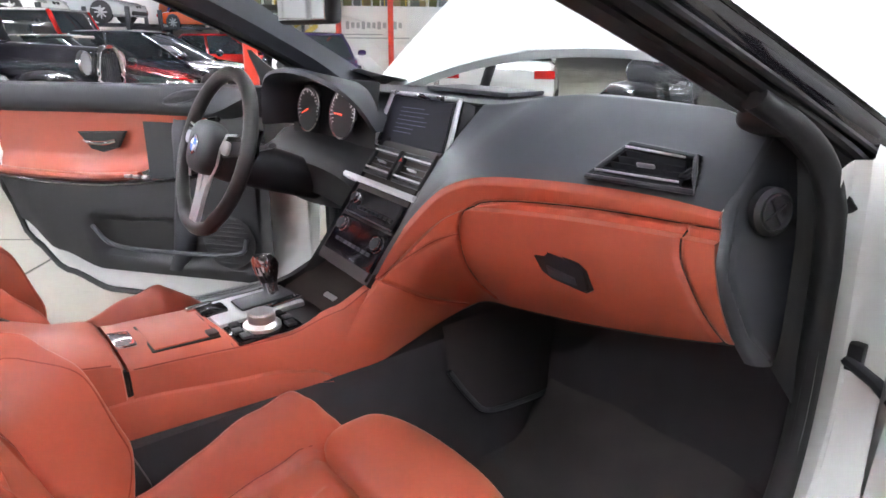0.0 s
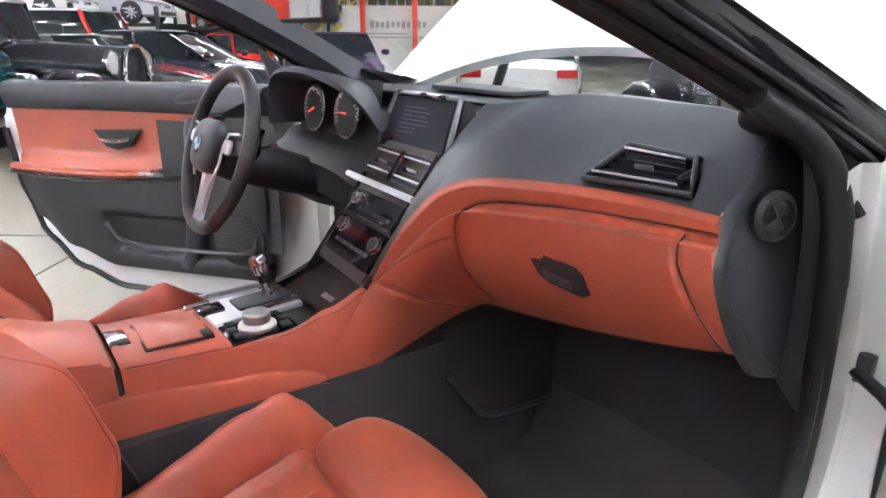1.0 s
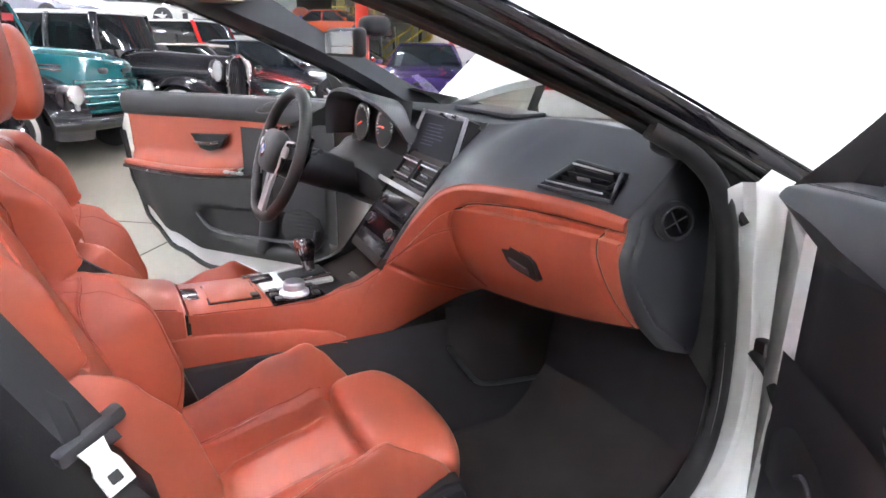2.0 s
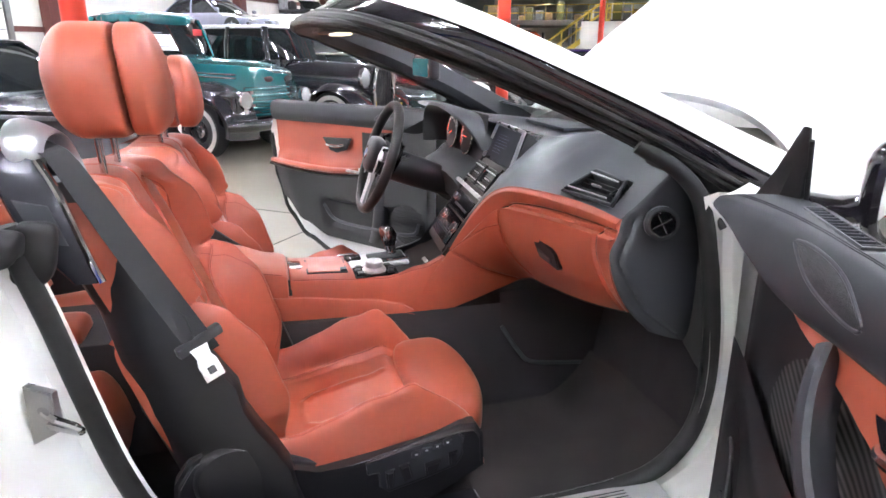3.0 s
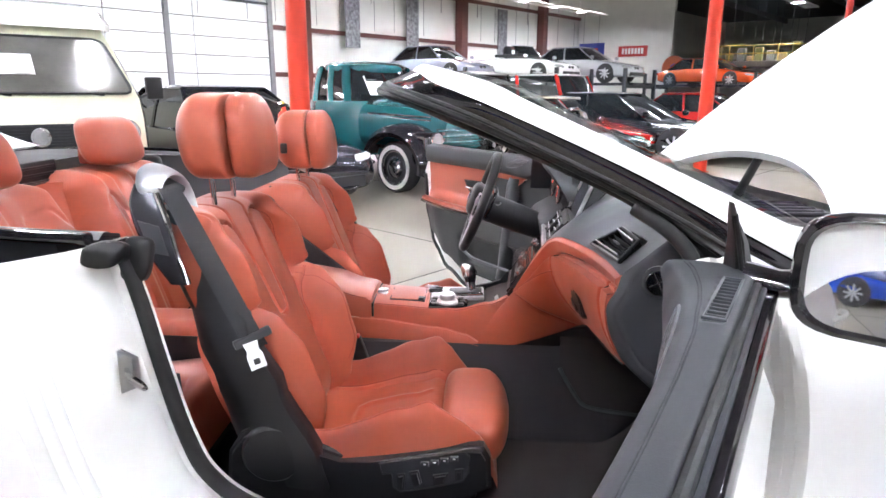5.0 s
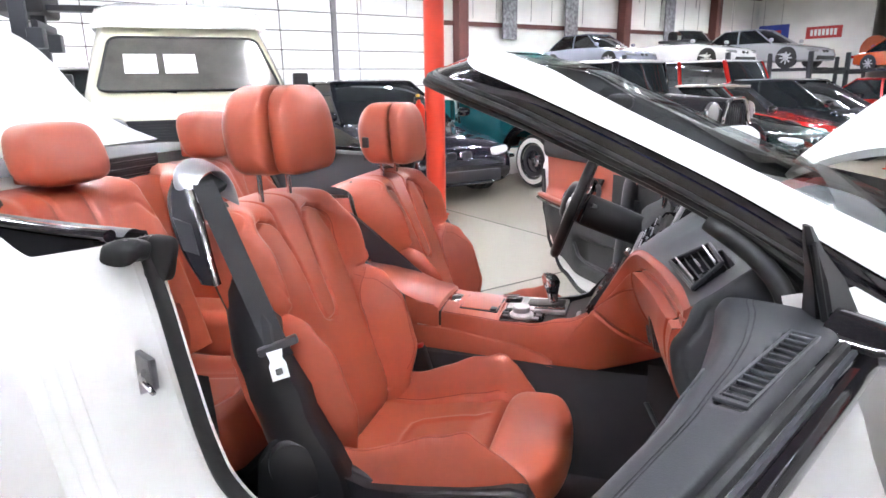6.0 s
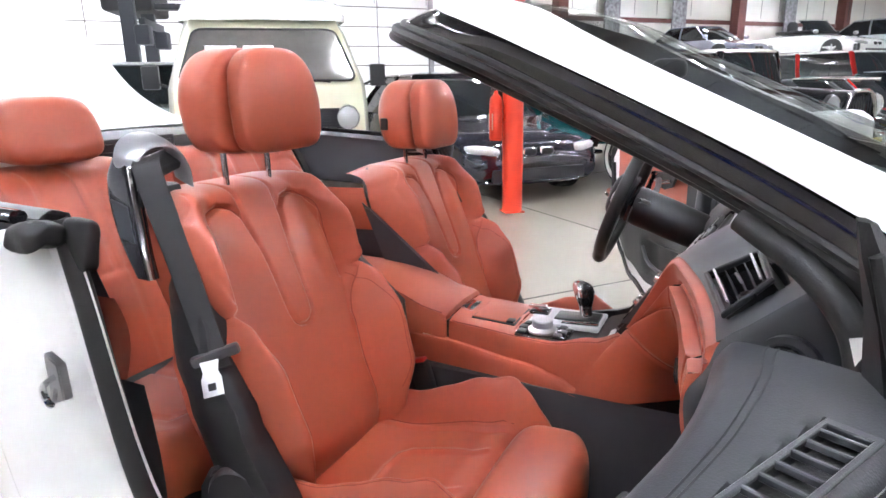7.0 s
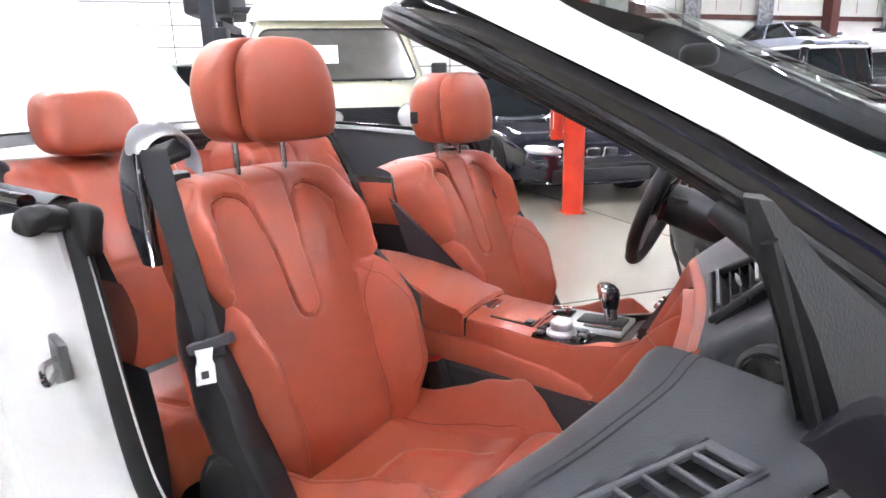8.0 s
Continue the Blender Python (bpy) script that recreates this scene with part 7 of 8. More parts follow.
        part("front_lining", bm, BLACK, d)
        bm = BM()

        def field(u, v):
            z = lerp(0.700, 0.905, v)
            y = lerp(0.46, table([(0.700, 0.65), (0.725, 0.70), (0.76, 0.748), (0.80, 0.762), (0.85, 0.745), (0.88, 0.715), (0.905, 0.67)], z), u)
            return V(lining(y, z) - 0.004 - 0.003 * math.sin(math.pi * v), y, z)
        grid(bm, field, 16, 16)
        part("speaker_field", bm, WEAVE, d, "woven metal speaker grille")
        bm = BM()
        box(bm, V(0.786, 0.605, 0.842), (0.012, 0.045, 0.050), 0.005, 2)
        switch = part("switch_bezel", bm, GREY, d)
        bm = BM()
        box(bm, V(0.779, 0.602, 0.845), (0.006, 0.030, 0.008), 0.002, 2)
        part("switch_key", bm, SATIN, switch)
        bm = BM()
        path = spline([V(0.772, 0.625, 0.944), V(0.757, 0.604, 0.915), V(0.745, 0.580, 0.882), V(0.742, 0.563, 0.845), V(0.742, 0.532, 0.808), V(0.746, 0.485, 0.772), V(0.754, 0.430, 0.742)], 7)
        rings = []
        for k, p in enumerate(path):
            q = (path[min(k + 1, len(path) - 1)] - path[max(k - 1, 0)]).normalized()
            back = Vector((0, q.z, -q.y)) if q.z < 0 else Vector((0, -1, 0))
            rings.append([p + Vector((s * a, 0, 0)) + back * b for a, b in ((0.045, -0.012), (0.016, -0.010), (0.004, -0.006), (0.0, 0.001), (0.001, 0.009), (0.005, 0.019), (0.012, 0.023), (0.024, 0.018), (0.050, -0.008))])
        loft(bm, rings, closed=False, caps=False)
        part("pull_bow", bm, TRIM_DARK, d)
    else:
        bm = BM()
        grid(bm, lambda u, v: V(0.796 - 0.45 * table(CORNER, lerp(0.44, 0.72, u)), lerp(0.44, 0.72, u) + 0.03 * math.sin(math.pi * v) * u, lerp(0.50, 0.93, v)), 16, 16)
        part("speaker_field", bm, BLACK, d)
        bm = BM()
        grid(bm, lambda u, v: V(0.790 - 0.40 * table(CORNER, lerp(0.70, 0.93, u)) + 0.004 * math.cos(math.pi * u), lerp(0.70, 0.93, u), lerp(0.50, 0.965, v)), 16, 16)
        part("front_lining", bm, BLACK, d)
        bm = BM()
        box(bm, V(0.778, 0.645, 0.80), (0.014, 0.05, 0.085), 0.006, 2)
        part("switch_bezel", bm, GREY, d)
        bm = BM()
        loft(bm, [[p + Vector((s * a, b, 0)) for a, b in ((0.036, -0.040), (0.010, -0.037), (-0.006, -0.027), (-0.013, -0.010), (-0.014, 0.006), (-0.008, 0.024), (0.008, 0.035), (0.036, 0.037))] for p in spline([V(0.776, 0.610, 0.945), V(0.762, 0.607, 0.90), V(0.752, 0.610, 0.82), V(0.746, 0.605, 0.72), V(0.748, 0.585, 0.60), V(0.760, 0.555, 0.48), V(0.777, 0.515, 0.40)], 7)], closed=False, caps=False)
        part("pull_bow", bm, TRIM_DARK, d)
        bm = BM()
        lathe(bm, V(0.758, 0.76, 0.54), (-s, 0, 0), [(0.10, 0), (0.10, 0.008), (0.092, 0.012), (0.0, 0.014)], 36)
        big = part("speaker", bm, GRILLE, d, "round dark speaker grille")
        for k in range(11):
            bm = BM()
            w = 0.085 * math.sqrt(max(0.02, 1 - ((k - 5) / 5.6) ** 2))
            box(bm, V(0.742, 0.76, 0.54 + (k - 5) * 0.016), (0.004, 2 * w, 0.006), 0.001, 1)
            part("grille_rib", bm, BLACK, big)
    return d


make_door(1, 62.6, "white front door with grey and orange leather lining, standing open")
make_door(-1, 54.0, "white driver's door with grey and orange leather lining, standing open", -0.035)
# check straps
for s, a in ((1, 62.6), (-1, 56.0)):
    st_ = thing("door_check_strap", "black door check strap between body and door", "door strap", group="door straps")
    bm = BM()
    box(bm, (s * 0.765, 1.095, 0.715), (0.05, 0.022, 0.045), 0.005, 2)
    part("bracket", bm, BLACK, st_)
    bm = BM()
    tube(bm, [(s * 0.765, 1.09, 0.71), (s * 0.82, 1.06, 0.70), (s * 0.88, 1.0, 0.69)], 0.012, 8, ry=0.008)
    part("strap", bm, BLACK, st_)

# ---------- the other vehicles in the hall, each facing its own +y
TYRE = M("tyre_rubber", (0.015, 0.015, 0.016), 0.7)
WHITEWALL = M("white_tyre_band", (0.72, 0.71, 0.68), 0.5)
LENS = M("lamp_glass", (0.75, 0.77, 0.78), 0.12, metal=0.6, coat=0.6)
TAIL = M("red_lens", (0.45, 0.01, 0.01), 0.15, coat=0.6)
PAPER = M("white_paper", (0.82, 0.82, 0.80), 0.7, var=0.03)
INK = M("paper_print", (0.25, 0.25, 0.27), 0.8)
CABIN = M("dark_interior", (0.02, 0.02, 0.022), 0.7)
CARGLASS = M("car_window", (0.014, 0.017, 0.019), 0.05, coat=0.2, spec=0.5, rvar=0.02)
YELLOW = M("yellow_plate", (0.65, 0.50, 0.03), 0.5)


ALLOY = M("painted_alloy", (0.42, 0.42, 0.43), 0.35, metal=0.3)


def paint(name, c, rough=0.22):
    return M(name, c, rough, coat=1.0, var=0.04, scale=2, rvar=0.03)


def hoop(bm, x, y, z, s, rows):
    """A flat ring round a wheel's axle, open in the middle."""
    loft(bm, [[Vector((x + s * o, y + q * math.cos(a), z + q * math.sin(a))) for a in [2 * math.pi * k / 40 for k in range(40)]] for q, o in rows], caps=False)


def add_wheel(car_, x, y, r, w=0.2, rim=SILVER, band=False, spokes=8):
    s = 1 if x > 0 else -1
    bm = BM()
    lathe(bm, (x - s * w, y, r), (s, 0, 0), [(r * 0.6, 0), (r * 0.95, 0), (r, 0.03), (r, w - 0.03), (r * 0.95, w), (r * 0.68, w + 0.002), (r * 0.66, w - 0.04)], 32)
    tyre = part("wheel", bm, TYRE, car_)
    bm = BM()
    lathe(bm, (x - s * 0.06, y, r), (s, 0, 0), [(r * 0.66, 0), (r * 0.67, 0.055), (r * 0.62, 0.05), (r * 0.55, 0.02), (r * 0.25, 0.03), (r * 0.2, 0.05), (0.01, 0.055)], 32)
    part("rim", bm, rim, tyre)
    if band:
        bm = BM()
        hoop(bm, x, y, r, s, [(r * 0.70, 0.001), (r * 0.71, 0.005), (r * 0.86, 0.005), (r * 0.87, 0.0)])
        part("white_band", bm, WHITEWALL, tyre)
        bm = BM()
        hoop(bm, x - s * 0.03, y, r, s, [(r * 0.64, 0), (r * 0.64, 0.012), (r * 0.44, 0.014), (r * 0.42, 0)])
        part("wheel_disc", bm, CABIN, tyre)
    elif spokes:
        bm = BM()
        for k in range(spokes):
            a = 2 * math.pi * k / spokes
            tube(bm, [(x + s * 0.0, y + r * 0.12 * math.cos(a), r + r * 0.12 * math.sin(a)), (x - s * 0.004, y + r * 0.62 * math.cos(a), r + r * 0.62 * math.sin(a))], 0.024, 6)
        part("spokes", bm, rim, tyre)


def body_ring(w, z0, z1, zt, n=7):
    """Half a cross-section mirrored into a ring: sill, side, shoulder, top."""
    h = [(w * 0.80, z0), (w * 0.97, z0 + 0.06), (w, lerp(z0, z1, 0.45)), (w * 0.985, lerp(z0, z1, 0.8)), (w * 0.94, z1 - 0.015), (w * 0.86, z1 + 0.3 * (zt - z1)), (w * 0.6, lerp(z1, zt, 0.8)), (w * 0.25, zt)]
    return h + [(-x, z) for x, z in h[::-1]]


def loft_body(bm, stations):
    """Stations: y, half width, low edge, shoulder, top."""
    loft(bm, [[Vector((x, y, z)) for x, z in body_ring(w, a, b, t)] for y, w, a, b, t in stations])


def cabin(car_, mat, y0, y1, r0, r1, zb, zr, wb, wr, glass_mat=None, pillar=0.03, roof_mat=None):
    """A glazed cabin: base from y0 (tail) to y1 (nose), roof from r0 to r1."""
    glass_mat = glass_mat or CARGLASS
    bm = BM()
    ringb = [(wb, y0 + 0.15), (wb, (y0 + y1) / 2), (wb * 0.95, y1 - 0.2), (wb * 0.6, y1), (-wb * 0.6, y1), (-wb * 0.95, y1 - 0.2), (-wb, (y0 + y1) / 2), (-wb, y0 + 0.15), (-wb * 0.7, y0), (wb * 0.7, y0)]
    ringt = [(wr, r0 + 0.1), (wr, (r0 + r1) / 2), (wr * 0.97, r1 - 0.08), (wr * 0.6, r1), (-wr * 0.6, r1), (-wr * 0.97, r1 - 0.08), (-wr, (r0 + r1) / 2), (-wr, r0 + 0.1), (-wr * 0.7, r0), (wr * 0.7, r0)]
    rows = []
    for t in (0, 0.5, 1):
        k = t + 0.06 * math.sin(math.pi * t)
        rows.append([Vector((lerp(a[0], b[0], t) * (1 + 0.03 * math.sin(math.pi * t)), lerp(a[1], b[1], t), lerp(zb, zr - 0.04, t))) for a, b in zip(ringb, ringt)])
    loft(bm, rows)
    part("glazing", bm, glass_mat, car_, "dark tinted car windows")
    bm = BM()
    loft(bm, [[Vector((x * k, (r0 + r1) / 2 + (y - (r0 + r1) / 2) * k, z)) for x, y in ringt] for k, z in ((1.005, zr - 0.06), (1.03, zr - 0.045), (1.0, zr - 0.02), (0.8, zr), (0.3, zr + 0.008))])
    part("roof", bm, roof_mat or mat, car_)
    for i, wd in ((0, 1.2), (7, 1.2), (2, 1.0), (5, 1.0), (1, 0.9), (6, 0.9)):
        a, b = rows[0][i], rows[2][i]
        bm = BM()
        m_ = rows[1][i]
        sx = 1 if a.x > 0 else -1
        tube(bm, [p + Vector((sx * 0.006, 0, 0)) for p in (a, m_, b)], pillar * wd, 8, ry=pillar * 0.5)
        part("pillar", bm, mat, car_)
    return rows


def sheet(car_, c, right, up, w, h, seed=0, rows=5):
    bm = BM()
    r, u = Vector(right).normalized(), Vector(up).normalized()
    c = Vector(c)
    plate(bm, [c - r * w / 2 - u * h / 2, c + r * w / 2 - u * h / 2, c + r * w / 2 + u * h / 2, c - r * w / 2 + u * h / 2], r.cross(u) * 0.003)
    p = part("paper", bm, PAPER, car_, "white printed price sheet in the window")
    bm = BM()
    bars(bm, c + r.cross(u) * 0.004, r, u, w * 0.8, h * 0.8, rows, 0.25, seed + 5)
    part("print_line", bm, INK, p)


def round_lamp(car_, p, d, r, mat=LENS, rim=CHROME):
    bm = BM()
    lathe(bm, p, d, [(r * 1.12, -0.03), (r * 1.15, 0.0), (r * 1.05, 0.02), (r, 0.015)], 24)
    ob = part("headlamp", bm, rim, car_, "round chrome headlamp")
    bm = BM()
    lathe(bm, p, d, [(r, 0.0), (r * 0.97, 0.018), (r * 0.7, 0.035), (r * 0.3, 0.043), (0.002, 0.045)], 24)
    part("lens", bm, mat, ob)


def modern(name, label, at, turn, mat, L=4.4, W=1.78, H=1.37, kind="coupe", z=0.0, r=0.32, roof=True, group="parked cars", roof_mat=None, seats=None, band=False, lamp_round=False, rim=ALLOY):
    """A saloon, coupe or open car; the nose's centre lies at the place given."""
    c = thing(name, label, "car", (at[0], at[1], z), turn, group)
    w = W / 2
    hood, tail = 0.72 * H / 1.37 * 1.0, 0.80 * H / 1.37
    bm = BM()
    low = 0.2
    loft_body(bm, [(-L, w * 0.72, low + 0.18, tail - 0.12, tail - 0.06), (-L + 0.08, w * 0.88, low + 0.06, tail - 0.06, tail), (-L + 0.5, w * 0.98, low, tail, tail + 0.06), (-L * 0.62, w, low, 0.86 * H / 1.37, 0.90 * H / 1.37), (-L * 0.36, w, low, 0.84 * H / 1.37, 0.90 * H / 1.37), (-L * 0.28, w, low, 0.80 * H / 1.37, 0.86 * H / 1.37), (-0.55, w * 0.985, low, hood - 0.06, hood + 0.02), (-0.18, w * 0.93, low, hood - 0.14, hood - 0.05), (-0.04, w * 0.82, low + 0.02, hood - 0.22, hood - 0.14), (0.0, w * 0.66, low + 0.06, hood - 0.30, hood - 0.24)])
    part("body", bm, mat, c)
    for x in (w - 0.02, -w + 0.02):
        for y in (-0.82, -L + 0.85):
            bm = BM()
            s = 1 if x > 0 else -1
            lathe(bm, (x - s * 0.1, y, r + 0.01), (s, 0, 0), [(r * 1.07, 0), (r * 1.07, 0.112), (r * 1.03, 0.118), (0.05, 0.105)], 32)
            part("wheel_arch", bm, CABIN, c)
            add_wheel(c, x + s * 0.012, y, r, 0.2, rim, band)
    if kind == "open":
        bm = BM()
        box(bm, (0, -L * 0.52, 0.86 * H / 1.2), (W * 0.78, L * 0.28, 0.10), 0.03)
        part("cockpit", bm, CABIN, c)
        bm = BM()
        grid(bm, lambda u, v: Vector((lerp(-w * 0.78, w * 0.78, u), -L * 0.34 - 0.38 * v - 0.25 * (2 * u - 1) ** 2, lerp(0.86, 1.18, v) * H / 1.2)), 10, 4)
        part("windscreen", bm, CARGLASS, c)
        bm = BM()
        tube(bm, [Vector((lerp(-w * 0.78, w * 0.78, u / 10), -L * 0.34 - 0.38 - 0.25 * (2 * u / 10 - 1) ** 2, 1.18 * H / 1.2)) for u in range(11)], 0.02, 6)
        part("windscreen_frame", bm, mat, c)
        for x in (-0.36, 0.36):
            bm = BM()
            pillow(bm, (x, -L * 0.58, 0.98 * H / 1.2), (0.22, 0.08, 0.22), 3, 20, 12)
            part("seat", bm, seats or CABIN, c)
    else:
        if kind == "suv":
            cabin(c, mat, -L + 0.12, -L * 0.26, -L + 0.2, -L * 0.36, 0.98, H, w * 0.95, w * 0.86, roof_mat=roof_mat, pillar=0.06)
        else:
            cabin(c, mat, -L * 0.90, -L * 0.27, -L * 0.76, -L * 0.46, 0.84 * H / 1.37, H, w * 0.90, w * 0.66, roof_mat=roof_mat)
    # face
    bm = BM()
    box(bm, (0, -0.02, 0.30), (W * 0.62, 0.10, 0.14), 0.03, 2)
    part("lower_grille", bm, CABIN, c)
    bm = BM()
    tube(bm, spline([(-w * 0.92, -0.22, 0.26), (-w * 0.6, -0.01, 0.235), (0, 0.035, 0.23), (w * 0.6, -0.01, 0.235), (w * 0.92, -0.22, 0.26)], 6), 0.02, 8)
    part("lip", bm, mat, c)
    for s in (1, -1):
        if lamp_round:
            round_lamp(c, (s * w * 0.68, -0.03, hood - 0.20), (0, 1, 0.1), 0.085)
        else:
            bm = BM()
            pillow(bm, (s * w * 0.68, -0.13, hood - 0.16), (0.17, 0.10, 0.052), 2.6, 24, 12, f=lambda p: p + Vector((0, -0.35 * s * p.x - 0.3 * p.z, 0.10 * s * p.x)))
            part("headlamp", bm, LENS, c, "clear headlamp")
            bm = BM()
            pillow(bm, (s * 0.10, -0.035, hood - 0.19), (0.085, 0.03, 0.05), 3.2, 20, 10)
            kid = part("grille_half", bm, CHROME, c, "chrome-edged grille half")
            bm = BM()
            pillow(bm, (s * 0.10, -0.018, hood - 0.19), (0.072, 0.022, 0.040), 3.4, 20, 10)
            part("grille_ground", bm, CABIN, kid)
            bm = BM()
            lathe(bm, (s * w * 0.66, -0.06, 0.33), (0, 1, 0), [(0.05, 0), (0.045, 0.02), (0.01, 0.022)], 16)
            part("fog_lamp", bm, LENS, c)
        bm = BM()
        pillow(bm, (s * (w + 0.06), -L * 0.30, 0.94 * H / 1.37), (0.09, 0.06, 0.06), 2.6, 16, 10)
        part("wing_mirror", bm, mat, c)
        bm = BM()
        box(bm, (s * w * 0.72, -L - 0.005, tail - 0.14), (0.3, 0.05, 0.12), 0.02)
        part("tail_lamp", bm, TAIL, c)
    return c


def fwd_turn(fx, fy):
    return math.degrees(math.atan2(-fx, fy))


TURN_IN = fwd_turn(0.63, 0.777)
NAVY = paint("navy_paint", (0.006, 0.007, 0.016))
coupe = modern("coupe", "dark navy coupe with a price sheet in the windscreen", (-5.0, -1.11), fwd_turn(0.66, 0.75), NAVY, 4.49, 1.78, 1.37, rim=CHROME)
sheet(coupe, (0.0, -1.62, 1.02), (-1, 0, 0), (0, -0.62, 0.5), 0.55, 0.24, 1)
modern("dark_car", "black rounded saloon car parked behind the coupe", tuple(hall(-11.75, 10.85))[:2], TURN_IN, paint("black_paint", (0.008, 0.008, 0.009)), 4.4, 1.75, 1.42)
modern("off_roader", "pale green and white off-road car with a bright windscreen", tuple(hall(-14.75, 12.05))[:2], TURN_IN, paint("pale_green_paint", (0.30, 0.36, 0.33)), 4.2, 1.75, 1.62, "suv", roof_mat=paint("white_roof_paint", (0.75, 0.76, 0.76)))

# ----- vintage pickups
def pickup(at, turn, mat, fender, name, label):
    c = thing(name, label, "pickup truck", (at[0], at[1], 0), turn, "parked cars")
    r = 0.335
    bm = BM()
    rings = []
    for y, w, z0, z1 in ((0.62, 0.30, 0.62, 0.99), (0.56, 0.40, 0.50, 1.06), (0.30, 0.47, 0.48, 1.13), (-0.3, 0.56, 0.48, 1.17), (-0.85, 0.66, 0.48, 1.21)):
        rings.append([Vector((w * math.copysign(abs(math.cos(a)) ** 0.6, math.cos(a)), y, (z0 + z1) / 2 + (z1 - z0) / 2 * math.copysign(abs(math.sin(a)) ** 0.7, math.sin(a)))) for a in [2 * math.pi * k / 28 for k in range(28)]])
    loft(bm, rings)
    part("engine_hood", bm, mat, c, "rounded painted engine hood")
    for s in (1, -1):
        for z in (0.95, 0.99):
            bm = BM()
            tube(bm, [(s * 0.455, 0.35, z - 0.01), (s * 0.535, -0.3, z + 0.01), (s * 0.60, -0.70, z + 0.02)], 0.012, 6)
            part("hood_trim", bm, CHROME, c)
        bm = BM()
        pillow(bm, (s * 0.19, 0.60, 0.93), (0.085, 0.04, 0.035), 2.4, 18, 10)
        part("hood_nostril", bm, CABIN, c)
        # fender
        bm = BM()
        rings = []
        for k in range(19):
            a = math.pi * (-0.06 + 1.0 * k / 18)
            rr = 0.52
            y, z = rr * 1.18 * math.cos(a) - 0.02, r + 0.02 + rr * math.sin(a) * 0.98
            inner, outer = 0.46, 0.90 - 0.04 * abs(math.cos(a))
            n = Vector((0, math.cos(a), math.sin(a)))
            base = Vector((0, y, z))
            rings.append([Vector((s * inner, 0, 0)) + base + n * 0.05, Vector((s * (outer - 0.2), 0, 0)) + base + n * 0.035, Vector((s * (outer - 0.06), 0, 0)) + base, Vector((s * outer, 0, 0)) + base - n * 0.07, Vector((s * (outer - 0.02), 0, 0)) + base - n * 0.13, Vector((s * (outer - 0.10), 0, 0)) + base - n * 0.13])
        loft(bm, rings, closed=False, caps=False)
        part("front_fender", bm, fender, c, "black rounded fender")
        bm = BM()
        box(bm, (s * 0.62, 0.42, 0.60), (0.30, 0.30, 0.42), 0.09, 4)
        part("fender_front", bm, fender, c)
        round_lamp(c, (s * 0.59, 0.58, 0.70), (0, 1, 0), 0.095)
        bm = BM()
        lathe(bm, (s * 0.59, 0.57, 0.575), (0, 1, 0), [(0.03, 0), (0.028, 0.02), (0.005, 0.026)], 14)
        part("turn_lamp", bm, LENS, c)
        add_wheel(c, s * 0.80, 0.0, r, 0.2, CHROME, True)
        add_wheel(c, s * 0.80, -2.9, r, 0.2, CHROME, True)
        bm = BM()
        rings = []
        for k in range(15):
            a = math.pi * k / 14
            base = Vector((0, -2.9 + 0.55 * math.cos(a), r + 0.50 * math.sin(a)))
            rings.append([Vector((s * 0.66, 0, 0)) + base, Vector((s * 0.84, 0, 0)) + base, Vector((s * 0.90, 0, -0.05)) + base, Vector((s * 0.88, 0, -0.1)) + base])
        loft(bm, rings, closed=False, caps=False)
        part("rear_fender", bm, fender, c)
        bm = BM()
        box(bm, (s * 0.78, -1.35, 0.36), (0.22, 1.7, 0.05), 0.015)
        part("running_board", bm, fender, c)
        bm = BM()
        box(bm, (s * 0.70, -3.05, 0.78), (0.05, 1.9, 0.45), 0.015)
        part("bed_side", bm, mat, c)
    for k in range(5):
        bm = BM()
        tube(bm, spline([(-0.50, 0.50, 0.52 + k * 0.075), (-0.3, 0.61, 0.52 + k * 0.075), (0, 0.64, 0.52 + k * 0.075), (0.3, 0.61, 0.52 + k * 0.075), (0.50, 0.50, 0.52 + k * 0.075)], 4), 0.024, 8)
        part("grille_bar", bm, mat, c)
    bm = BM()
    box(bm, (0, 0.50, 0.66), (0.92, 0.10, 0.36), 0.03)
    part("grille_ground", bm, CABIN, c)
    bm = BM()
    tube(bm, spline([(-0.86, 0.52, 0.42), (-0.6, 0.72, 0.42), (0, 0.76, 0.42), (0.6, 0.72, 0.42), (0.86, 0.52, 0.42)], 5), 0.03, 8, ry=0.065)
    part("bumper", bm, fender, c)
    # cab
    bm = BM()
    loft(bm, [[Vector((w * math.copysign(abs(math.cos(a)) ** 0.55, math.cos(a)), cy + d * math.copysign(abs(math.sin(a)) ** 0.55, math.sin(a)), z)) for a in [2 * math.pi * k / 32 for k in range(32)]] for z, w, d, cy in ((0.42, 0.76, 0.62, -1.4), (0.75, 0.78, 0.64, -1.4), (1.12, 0.77, 0.64, -1.42), (1.17, 0.76, 0.63, -1.43))])
    part("cab_body", bm, mat, c)
    rows = cabin(c, mat, -1.86, -0.80, -1.80, -1.06, 1.16, 1.68, 0.74, 0.62, pillar=0.06)
    bm = BM()
    pillow(bm, (0, -1.43, 1.62), (0.65, 0.43, 0.115), 3.0, 32, 12)
    part("cab_roof", bm, mat, c, "rounded painted cab roof")
    bm = BM()
    box(bm, (0, -3.05, 0.60), (1.4, 1.9, 0.06), 0.01)
    part("bed_floor", bm, CABIN, c)
    bm = BM()
    box(bm, (0, -4.0, 0.78), (1.42, 0.05, 0.45), 0.015)
    part("tailgate", bm, mat, c)
    return c


